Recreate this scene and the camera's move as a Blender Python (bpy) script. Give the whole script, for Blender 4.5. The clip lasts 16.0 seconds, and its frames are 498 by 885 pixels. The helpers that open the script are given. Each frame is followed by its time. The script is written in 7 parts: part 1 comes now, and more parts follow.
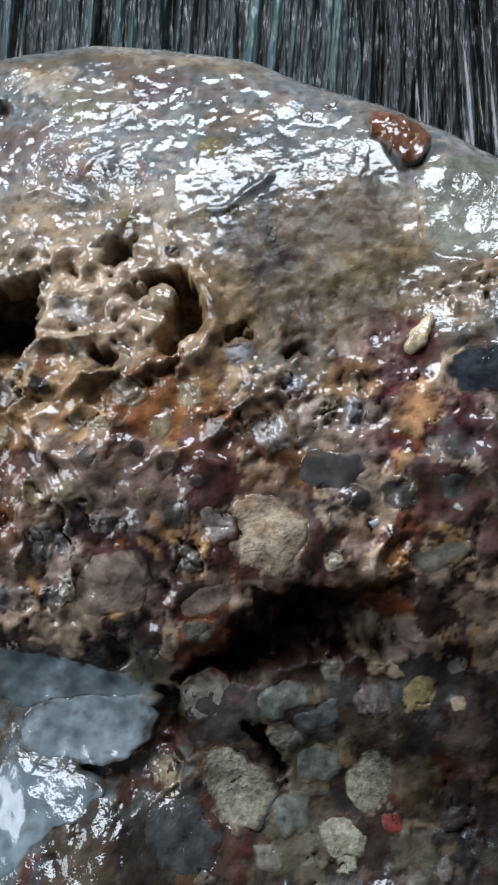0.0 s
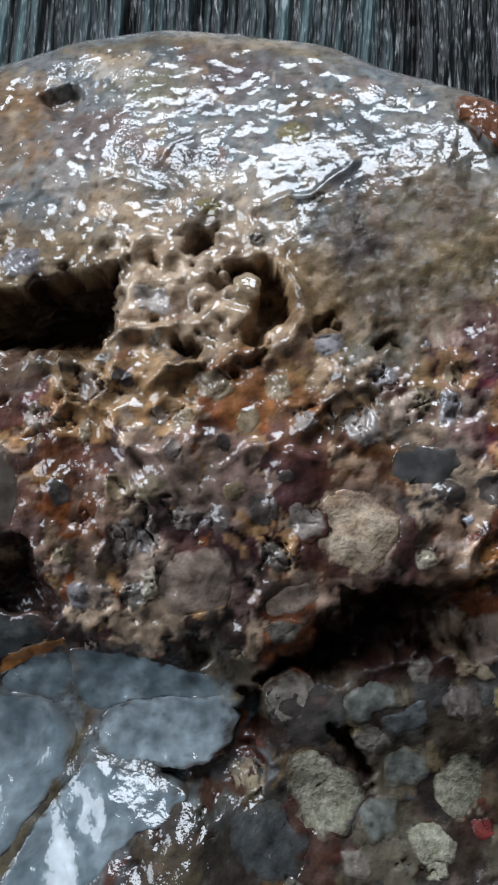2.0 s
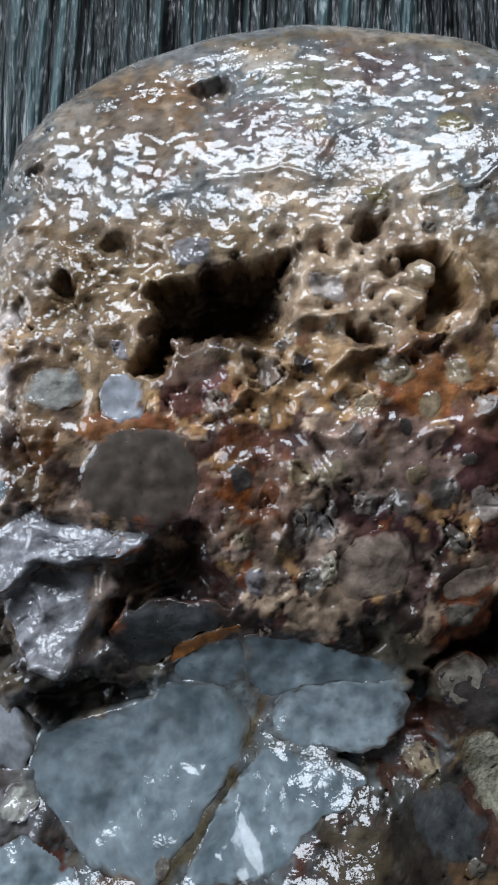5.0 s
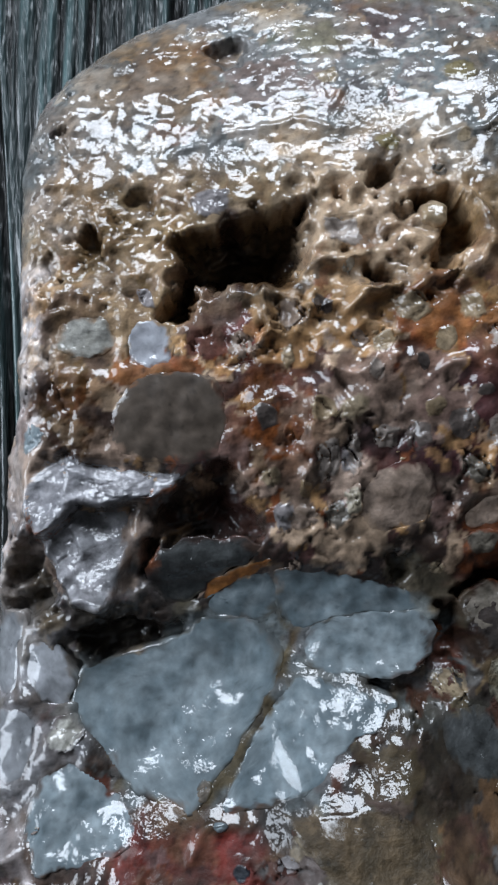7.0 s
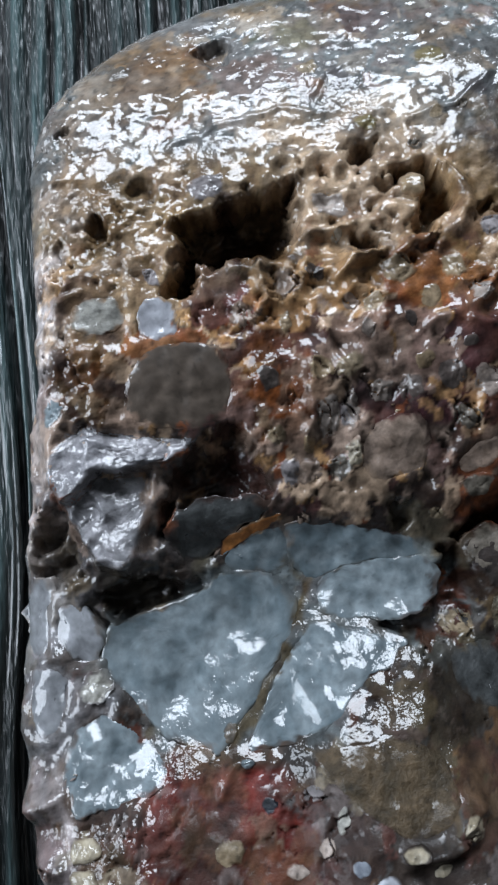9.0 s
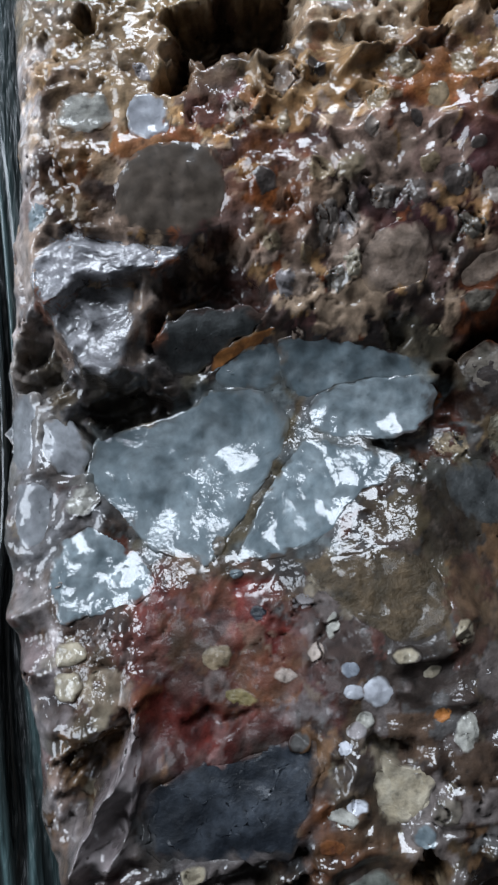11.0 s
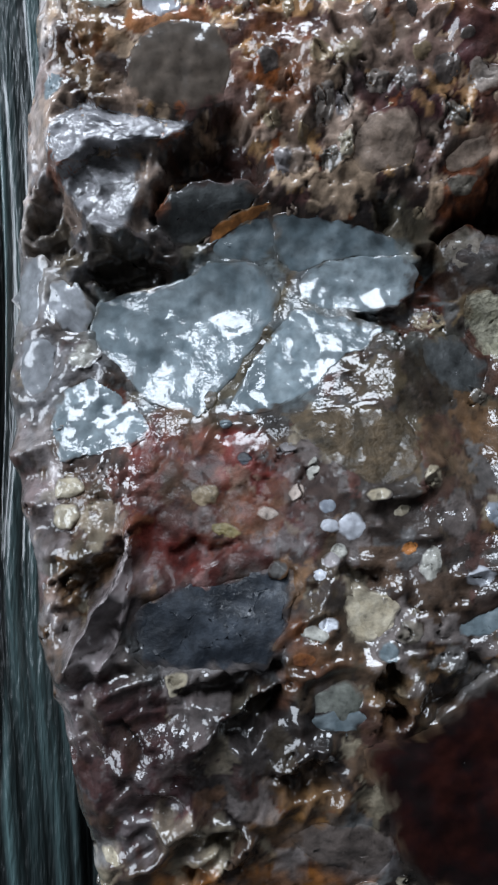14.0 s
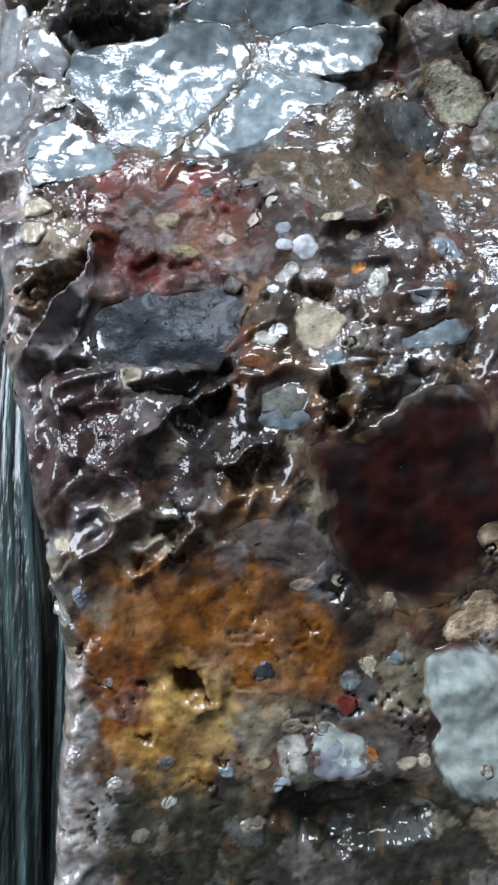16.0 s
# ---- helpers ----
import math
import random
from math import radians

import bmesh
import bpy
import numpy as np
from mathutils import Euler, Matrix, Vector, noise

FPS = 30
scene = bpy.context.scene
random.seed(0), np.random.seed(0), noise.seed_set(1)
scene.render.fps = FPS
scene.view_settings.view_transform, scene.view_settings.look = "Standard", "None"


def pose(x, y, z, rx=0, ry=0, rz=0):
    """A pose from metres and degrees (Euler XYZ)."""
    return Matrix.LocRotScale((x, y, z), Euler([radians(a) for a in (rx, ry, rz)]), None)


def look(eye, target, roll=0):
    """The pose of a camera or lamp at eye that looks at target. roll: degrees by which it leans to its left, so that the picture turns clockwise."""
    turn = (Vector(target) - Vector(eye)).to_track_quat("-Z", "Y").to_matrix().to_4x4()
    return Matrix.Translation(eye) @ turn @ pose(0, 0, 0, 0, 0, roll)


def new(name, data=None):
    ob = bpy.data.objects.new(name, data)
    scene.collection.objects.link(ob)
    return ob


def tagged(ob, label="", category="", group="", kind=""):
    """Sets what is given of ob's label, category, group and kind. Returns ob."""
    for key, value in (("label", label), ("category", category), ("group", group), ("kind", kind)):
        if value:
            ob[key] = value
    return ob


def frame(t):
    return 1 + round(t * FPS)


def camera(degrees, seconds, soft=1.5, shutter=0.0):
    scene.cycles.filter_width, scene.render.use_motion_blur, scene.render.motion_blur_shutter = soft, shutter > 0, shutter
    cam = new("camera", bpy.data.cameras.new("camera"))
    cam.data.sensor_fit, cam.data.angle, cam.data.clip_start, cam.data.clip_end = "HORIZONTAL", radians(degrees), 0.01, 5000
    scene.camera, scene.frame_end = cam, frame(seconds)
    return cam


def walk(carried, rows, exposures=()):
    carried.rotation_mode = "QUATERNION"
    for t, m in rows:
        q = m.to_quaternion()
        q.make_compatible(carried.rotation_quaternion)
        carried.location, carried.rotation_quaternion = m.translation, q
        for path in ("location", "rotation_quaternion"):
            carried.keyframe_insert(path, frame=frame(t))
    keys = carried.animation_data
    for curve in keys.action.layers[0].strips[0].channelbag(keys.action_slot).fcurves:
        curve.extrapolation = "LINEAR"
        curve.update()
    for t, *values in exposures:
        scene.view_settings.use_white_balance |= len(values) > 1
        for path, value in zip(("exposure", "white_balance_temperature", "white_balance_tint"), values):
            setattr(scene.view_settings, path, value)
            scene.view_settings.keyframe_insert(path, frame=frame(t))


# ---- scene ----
import numpy as np

# The camera slides a hand's width above a wet stone: seconds, place in metres, turn in degrees.
cam = camera(32.25, 16.0, soft=2.5)
ROWS = [
    (0.0, 0.00000, 0.00000, 0.22040, 4.97, 1.33, 0.12),
    (0.5, -0.00434, 0.00086, 0.21661, 4.65, 1.42, 0.29),
    (1.0, -0.00488, 0.00074, 0.21538, 4.43, 1.48, 0.07),
    (1.5, -0.00630, 0.00057, 0.21654, 4.55, 1.55, 0.11),
    (2.0, -0.00731, -0.00010, 0.21832, 4.80, 1.51, 0.19),
    (2.5, -0.00758, -0.00015, 0.21876, 4.79, 1.44, 0.15),
    (3.0, -0.00900, -0.00032, 0.21874, 4.77, 1.21, 0.18),
    (3.5, -0.01447, -0.00123, 0.21734, 4.67, 0.91, 0.32),
    (4.0, -0.01455, -0.00071, 0.21777, 5.02, 1.01, -0.61),
    (4.5, -0.01980, -0.00108, 0.21980, 5.47, 0.45, -0.65),
    (5.0, -0.02420, -0.00198, 0.21902, 5.30, 0.30, -0.57),
    (5.2, -0.02569, -0.00167, 0.21927, 5.38, 0.30, -0.56),
    (7.3, -0.02470, -0.00827, 0.22286, 5.18, 1.69, -2.53),
    (7.5, -0.02377, -0.00908, 0.22536, 5.57, 1.76, -2.64),
    (8.0, -0.01875, -0.01516, 0.22912, 8.32, 2.99, -7.08),
    (8.2, -0.02337, -0.01448, 0.22846, 8.23, 2.56, -6.26),
    (10.3, -0.02800, -0.01616, 0.22221, 3.07, 1.68, -5.01),
    (10.5, -0.02911, -0.01932, 0.22112, 2.45, 0.76, -4.62),
    (11.0, -0.02738, -0.02555, 0.22267, 2.72, 1.15, -4.65),
    (11.5, -0.02723, -0.02842, 0.22451, 2.30, 0.85, -4.89),
    (12.0, -0.02793, -0.02827, 0.22614, 2.46, 0.93, -4.46),
    (12.5, -0.03200, -0.02733, 0.22275, 2.10, -0.10, -3.49),
    (13.0, -0.03203, -0.02851, 0.22522, 1.88, -0.25, -2.69),
    (13.5, -0.02924, -0.03243, 0.22783, 2.19, -0.46, -2.28),
    (14.0, -0.02899, -0.03792, 0.22828, 1.86, -0.24, -2.21),
    (14.5, -0.02967, -0.04811, 0.23120, 1.77, -0.41, -1.55),
    (15.0, -0.02748, -0.05260, 0.23563, 1.73, -0.48, -1.11),
    (15.5, -0.02777, -0.05983, 0.23317, 1.26, -0.90, -0.10),
    (16.0, -0.02683, -0.06375, 0.23148, 1.43, -1.41, 0.28),
]
# the phone brightens its picture towards the end
EXPOSURES = [(0.0, -0.2), (3.0, -0.36), (5.2, -0.38), (8.2, -0.3), (10.5, -0.3), (13.5, -0.2), (14.5, -0.07), (15.0, 0.02), (15.5, 0.22), (16.0, 0.42)]
walk(cam, [(t, pose(x, y, z, rx, ry, rz)) for t, x, y, z, rx, ry, rz in ROWS], EXPOSURES)

# ---- light: one window in the wall beyond the stone ----
MM = 0.001
world = bpy.data.worlds.new("world")
scene.world = world
world.use_nodes = True
world.node_tree.nodes["Background"].inputs[0].default_value = (0.55, 0.68, 0.85, 1)
world.node_tree.nodes["Background"].inputs[1].default_value = 0.6

WIN_Y, WIN_X, WIN_W, WIN_Z0, WIN_Z1 = 1.3, -0.02, 0.75, 0.62, 1.42
lamp = bpy.data.lights.new("window_light", "AREA")
lamp.shape, lamp.size, lamp.size_y = "RECTANGLE", WIN_W, WIN_Z1 - WIN_Z0
lamp.energy, lamp.color = 40.0, (0.80, 0.885, 1.0)
lamp_ob = new("window_light", lamp)
lamp_ob.matrix_world = look((WIN_X, WIN_Y - 0.01, (WIN_Z0 + WIN_Z1) / 2), (WIN_X, 0, (WIN_Z0 + WIN_Z1) / 2))

side = bpy.data.lights.new("side_window_light", "AREA")
side.shape, side.size, side.size_y = "RECTANGLE", 1.0, 1.0
side.energy, side.color = 35.0, (0.80, 0.885, 1.0)
side_ob = new("side_window_light", side)
side_ob.matrix_world = look((-1.34, 0.35, 0.9), (0, 0.35, 0.9))


# ---- noise in the plan, for shapes and for colour ----
RNG = np.random.RandomState(7)
PERM = RNG.permutation(4096)
HASH = RNG.rand(4096)


def lattice(i, j, k=0):
    return PERM[(PERM[(PERM[i & 4095] + j) & 4095] + k) & 4095]


def smooth_noise(x, y, k=0):
    """Smooth noise in -1..1."""
    i, j = np.floor(x).astype(int), np.floor(y).astype(int)
    u, v = x - i, y - j
    su, sv = u * u * u * (u * (u * 6 - 15) + 10), v * v * v * (v * (v * 6 - 15) + 10)

    def g(a, b):
        ang = HASH[lattice(i + a, j + b, k)] * 2 * math.pi
        return np.cos(ang) * (u - a) + np.sin(ang) * (v - b)
    n0 = g(0, 0) + su * (g(1, 0) - g(0, 0))
    n1 = g(0, 1) + su * (g(1, 1) - g(0, 1))
    return 1.5 * (n0 + sv * (n1 - n0))


def fbm(x, y, k=0, octaves=3):
    return sum(smooth_noise(x * 2.03**o, y * 2.03**o, k + o * 17) * 0.5**o for o in range(octaves))


def cells(x, y, k=0):
    """Cellular noise: distance to the nearest and to the second seed, the nearest cell's number, and the way from its seed."""
    i, j = np.floor(x).astype(int), np.floor(y).astype(int)
    d1, d2, cid = np.full(np.shape(x), 9.0), np.full(np.shape(x), 9.0), np.zeros(np.shape(x), int)
    ox, oy = np.zeros(np.shape(x)), np.zeros(np.shape(x))
    for a in (-1, 0, 1):
        for b in (-1, 0, 1):
            h = lattice(i + a, j + b, k)
            dx, dy = x - i - a - HASH[h], y - j - b - HASH[PERM[h]]
            d = np.hypot(dx, dy)
            near = d < d1
            d2 = np.where(near, d1, np.minimum(d2, d))
            cid, d1 = np.where(near, h, cid), np.where(near, d, d1)
            ox, oy = np.where(near, dx, ox), np.where(near, dy, oy)
    return d1, d2, cid, ox, oy


def smooth(a, b, x):
    t = np.clip((x - a) / (b - a), 0, 1)
    return t * t * (3 - 2 * t)


def curve(table, x):
    """A smooth line through a short table of (x, value)."""
    xs, ys = np.array(table, float).T
    m = np.gradient(ys, xs)
    x = np.clip(x, xs[0], xs[-1])
    i = np.clip(np.searchsorted(xs, x) - 1, 0, len(xs) - 2)
    h = xs[i + 1] - xs[i]
    t = (x - xs[i]) / h
    return ((1 + 2 * t) * (1 - t) ** 2 * ys[i] + t * (1 - t) ** 2 * h * m[i] + t * t * (3 - 2 * t) * ys[i + 1] + t * t * (t - 1) * h * m[i + 1])


# ---- the stone's body, in millimetres: an outline round (CX, CY) and a long section ----
CX, CY, ROUND = -8.0, -28.0, 6.0
RADII = [54, 55, 57, 61, 68.5, 72, 78.4, 81.0, 76.2, 57.2, 49.2, 45.9, 44.9, 44.4, 46.6, 53.2, 70, 120, 120, 106, 88, 72, 63, 57, 55]
SECTION = [(-130, 138), (-110, 144.5), (-98, 147.2), (-85, 149.5), (-75, 151.5), (-66, 153.2), (-57, 153.4), (-41, 150.2), (-33, 146.8), (-25, 142.7), (-18, 140.7), (-10, 142.6), (0, 145.6), (10, 146.6), (19, 145.6), (33, 142.3), (40, 139.4), (46, 136.5), (60, 128)]


def body(x, y):
    """The height of the stone's top, before it rounds off at the outline."""
    late = 7.0 * smooth(-15, -4, x) * smooth(-48, -36, y) * smooth(-12, -20, y)
    ease = -2.0 * smooth(-17, -33, y) * smooth(-56, -40, y) * smooth(-54, -47, x) * smooth(-21, -27, x)
    step = -1.1 * smooth(-10.5, -13.5, y) * smooth(-28, -18, y) * smooth(-40, -34, x)
    return ease + step + curve(SECTION, y + late + 1.2 * smooth_noise(x / 24, y / 24, 3)) + 0.05 * (x + 20) * smooth(-30, 10, y) + 0.5 * smooth_noise(x / 13, y / 13, 5)


def rim(theta):
    """The outline's radius."""
    return curve([(15 * n, r) for n, r in enumerate(RADII)], np.degrees(theta) % 360) + 0.6 * smooth_noise(np.cos(theta) * 9, np.sin(theta) * 9, 8)


def over_rim(x, y):
    """How far the stone's side has fallen away at a place near its outline."""
    s = np.clip(np.hypot(x - CX, y - CY) - rim(np.arctan2(y - CY, x - CX)) + ROUND, 0, ROUND)
    return ROUND - np.sqrt(ROUND**2 - s * s)


def facets(x, y, k=0, lean=1.0):
    """Broken faces: every cell is a small plane with a lean and a level of its own, worn at the edges."""
    d1, d2, cid, ox, oy = cells(x, y, k)
    face = lean * (ox * (HASH[PERM[cid]] - 0.5) + oy * (HASH[PERM[PERM[cid]]] - 0.5)) * 2 + 0.6 * (HASH[cid] - 0.5)
    return face - 0.35 * smooth(0.18, 0.0, d2 - d1), cid


# ---- materials ----
def material(name):
    m = bpy.data.materials.new(name)
    m.use_nodes = True
    return m, m.node_tree.nodes, m.node_tree.links, m.node_tree.nodes["Principled BSDF"]


def add(nodes, kind, **inputs):
    n = nodes.new(kind)
    for key, value in inputs.items():
        n.inputs[key.replace("_", " ")].default_value = value
    return n


def wet(name, rough=0.5, coat=1.0, film=0.6, grain=0.3, grain_scale=900.0, colour=None, spread=0.25, ripple=520.0, gloss=0.025):
    """A wet mineral surface: the colour varies at two scales, and a film of water lies on the grain."""
    m, nodes, links, bsdf = material(name)
    place = nodes.new("ShaderNodeTexCoord")
    where = place.outputs["Object"]
    fine = add(nodes, "ShaderNodeTexNoise", Scale=grain_scale, Detail=4.0, Roughness=0.65)
    broad = add(nodes, "ShaderNodeTexNoise", Scale=grain_scale / 7, Detail=3.0)
    links.new(where, fine.inputs["Vector"])
    links.new(where, broad.inputs["Vector"])
    if colour is None:
        base = nodes.new("ShaderNodeAttribute")
        base.attribute_name = "tint"
        base_out = base.outputs["Color"]
        # where the water has run off, only patches of the film are left
        spots = add(nodes, "ShaderNodeTexNoise", Scale=700.0, Detail=3.0)
        links.new(where, spots.inputs["Vector"])
        left = add(nodes, "ShaderNodeMath")
        left.operation = "ADD"
        links.new(base.outputs["Alpha"], left.inputs[0])
        links.new(spots.outputs[0], left.inputs[1])
        damp = add(nodes, "ShaderNodeMapRange", From_Min=0.82, From_Max=0.98, To_Min=0.08 * coat, To_Max=coat)
        links.new(left.outputs[0], damp.inputs["Value"])
        links.new(damp.outputs[0], bsdf.inputs["Coat Weight"])
    else:
        info = nodes.new("ShaderNodeObjectInfo")
        ramp = nodes.new("ShaderNodeValToRGB")
        while len(ramp.color_ramp.elements) < len(colour):
            ramp.color_ramp.elements.new(0.5)
        if len(colour) == 1:
            colour = [[0.9 * v for v in colour[0]], [1.1 * v for v in colour[0]]]
        for n, c in enumerate(colour):
            ramp.color_ramp.elements[n].position = n / max(1, len(colour) - 1)
            ramp.color_ramp.elements[n].color = (*c, 1)
        links.new(info.outputs["Random"], ramp.inputs[0])
        base_out = ramp.outputs[0]
    mixed = base_out
    for source, low, high in ((fine, 1 - 2.4 * spread, 1 + 1.2 * spread), (broad, 1 - 1.8 * spread, 1 + 1.6 * spread)):
        span = add(nodes, "ShaderNodeMapRange", From_Min=0.3, From_Max=0.7, To_Min=low, To_Max=high)
        links.new(source.outputs[0], span.inputs["Value"])
        mul = nodes.new("ShaderNodeVectorMath")
        mul.operation = "MULTIPLY"
        links.new(mixed, mul.inputs[0])
        links.new(span.outputs[0], mul.inputs[1])
        mixed = mul.outputs[0]
    links.new(mixed, bsdf.inputs["Base Color"])
    bump = add(nodes, "ShaderNodeBump", Strength=grain, Distance=0.0006)
    links.new(fine.outputs[0], bump.inputs["Height"])
    links.new(bump.outputs[0], bsdf.inputs["Normal"])
    waves = add(nodes, "ShaderNodeTexNoise", Scale=ripple, Detail=2.5, Roughness=0.5, Distortion=0.4)
    links.new(where, waves.inputs["Vector"])
    patch = add(nodes, "ShaderNodeTexNoise", Scale=ripple / 9, Detail=2.0)
    links.new(where, patch.inputs["Vector"])
    still = add(nodes, "ShaderNodeMapRange", From_Min=0.42, From_Max=0.62, To_Min=0.3 * film, To_Max=1.4 * film)
    links.new(patch.outputs[0], still.inputs["Value"])
    beads = add(nodes, "ShaderNodeTexNoise", Scale=2700.0, Detail=1.0)
    links.new(where, beads.inputs["Vector"])
    height = add(nodes, "ShaderNodeMath")
    height.operation = "MULTIPLY_ADD"
    height.inputs[1].default_value = 0.3
    links.new(beads.outputs[0], height.inputs[0])
    links.new(waves.outputs[0], height.inputs[2])
    water = add(nodes, "ShaderNodeBump", Strength=film, Distance=0.0012)
    links.new(still.outputs[0], water.inputs["Strength"])
    links.new(height.outputs[0], water.inputs["Height"])
    links.new(water.outputs[0], bsdf.inputs["Coat Normal"])
    bsdf.inputs["Roughness"].default_value = rough
    bsdf.inputs["Coat Weight"].default_value = coat
    bsdf.inputs["Coat Roughness"].default_value = gloss
    bsdf.inputs["Specular IOR Level"].default_value = 0.16
    return m


def plain(name, colour, rough=0.8, scale=6.0):
    m, nodes, links, bsdf = material(name)
    n = add(nodes, "ShaderNodeTexNoise", Scale=scale, Detail=6.0)
    place = nodes.new("ShaderNodeTexCoord")
    links.new(place.outputs["Object"], n.inputs["Vector"])
    ramp = nodes.new("ShaderNodeValToRGB")
    ramp.color_ramp.elements[0].position, ramp.color_ramp.elements[1].position = 0.3, 0.7
    ramp.color_ramp.elements[0].color = (*[c * 0.85 for c in colour], 1)
    ramp.color_ramp.elements[1].color = (*[min(1, c * 1.1) for c in colour], 1)
    links.new(n.outputs[0], ramp.inputs[0])
    links.new(ramp.outputs[0], bsdf.inputs["Base Color"])
    bsdf.inputs["Roughness"].default_value = rough
    return m


MATRIX = wet("wet_stone_matrix", spread=0.17, film=0.19, ripple=1100.0)
FILM_TOP = wet("stone_under_a_water_film", spread=0.16, film=0.15, ripple=900.0, gloss=0.03)
POOL = wet("still_water_on_stone", spread=0.16, film=0.085, ripple=900.0, gloss=0.03)
SLICK = wet("slick_wet_quartz", rough=0.4, film=0.12, ripple=1300.0, grain=0.05, spread=0.12, grain_scale=600.0)
ROUGH = wet("broken_wet_slate", rough=0.4, film=0.24, gloss=0.15, ripple=1000.0, grain=0.3, spread=0.2, grain_scale=900.0)
COARSE = wet("coarse_wet_stone", spread=0.16, film=0.10, ripple=750.0, grain=0.5, grain_scale=1500.0)
DULL = wet("damp_granite", rough=0.7, coat=0.3, spread=0.2, film=0.5, grain=0.7, grain_scale=1700.0)
PLASTER = plain("grey_plaster", (0.10, 0.10, 0.10))
# unseen ceiling, kept dark so that the wet stone mirrors little from above
CEILING = plain("dark_ceiling", (0.05, 0.048, 0.045))


def weathered_wood():
    m, nodes, links, bsdf = material("weathered_wood")
    tint = nodes.new("ShaderNodeAttribute")
    tint.attribute_name = "tint"
    place = nodes.new("ShaderNodeTexCoord")
    stretch = add(nodes, "ShaderNodeMapping", Scale=(480.0, 22.0, 480.0))
    links.new(place.outputs["Object"], stretch.inputs[0])
    fibre = add(nodes, "ShaderNodeTexNoise", Scale=1.0, Detail=4.0, Roughness=0.7)
    links.new(stretch.outputs[0], fibre.inputs["Vector"])
    span = add(nodes, "ShaderNodeMapRange", From_Min=0.3, From_Max=0.7, To_Min=0.7, To_Max=1.25)
    links.new(fibre.outputs[0], span.inputs["Value"])
    mul = nodes.new("ShaderNodeVectorMath")
    mul.operation = "MULTIPLY"
    links.new(tint.outputs["Color"], mul.inputs[0])
    links.new(span.outputs[0], mul.inputs[1])
    links.new(mul.outputs[0], bsdf.inputs["Base Color"])
    dashes = add(nodes, "ShaderNodeMapping", Scale=(560.0, 85.0, 560.0))
    links.new(place.outputs["Object"], dashes.inputs[0])
    torn = add(nodes, "ShaderNodeTexNoise", Scale=1.0, Detail=2.0, Roughness=0.5)
    links.new(dashes.outputs[0], torn.inputs["Vector"])
    bump = add(nodes, "ShaderNodeBump", Strength=0.9, Distance=0.0022)
    links.new(torn.outputs[0], bump.inputs["Height"])
    links.new(bump.outputs[0], bsdf.inputs["Normal"])
    bsdf.inputs["Roughness"].default_value = 0.35
    bsdf.inputs["Coat Weight"].default_value = 0.75
    bsdf.inputs["Coat Roughness"].default_value = 0.05
    return m


WOOD = weathered_wood()


# ---- mesh helpers ----
def mesh_of(name, points, faces, mat, tint=None, flat=False):
    """A mesh from arrays: points in millimetres, faces as corner numbers."""
    me = bpy.data.meshes.new(name)
    points, faces = np.asarray(points, np.float32) * MM, np.asarray(faces, np.int32)
    count, corners = faces.shape
    me.vertices.add(len(points))
    me.vertices.foreach_set("co", points.ravel())
    me.loops.add(count * corners)
    me.loops.foreach_set("vertex_index", faces.ravel())
    me.polygons.add(count)
    me.polygons.foreach_set("loop_start", np.arange(0, count * corners, corners, dtype=np.int32))
    me.polygons.foreach_set("use_smooth", np.full(count, not flat))
    if tint is not None:
        layer = me.attributes.new("tint", "FLOAT_COLOR", "POINT")
        tint = tint if tint.shape[1] == 4 else np.c_[tint, np.ones(len(tint))]
        layer.data.foreach_set("color", tint.astype(np.float32).ravel())
    me.update()
    me.validate()
    me.materials.append(mat)
    return me


def grid_faces(nx, ny):
    """Quads of a sheet whose points run first along y, then along x."""
    a = (np.arange(nx - 1)[:, None] * ny + np.arange(ny - 1)[None]).ravel()
    return np.c_[a, a + ny, a + ny + 1, a + 1]


def box(name, lo, hi, mat, parent=None):
    """A box in metres, with softened edges."""
    bm = bmesh.new()
    bmesh.ops.create_cube(bm, size=1)
    for v in bm.verts:
        v.co = [l + (c + 0.5) * (h - l) for c, l, h in zip(v.co, lo, hi)]
    bmesh.ops.bevel(bm, geom=bm.edges[:], offset=min(0.003, 0.2 * min(h - l for l, h in zip(lo, hi))), segments=2, affect="EDGES")
    me = bpy.data.meshes.new(name)
    bm.to_mesh(me)
    bm.free()
    me.materials.append(mat)
    ob = new(name, me)
    ob.parent = parent
    return ob


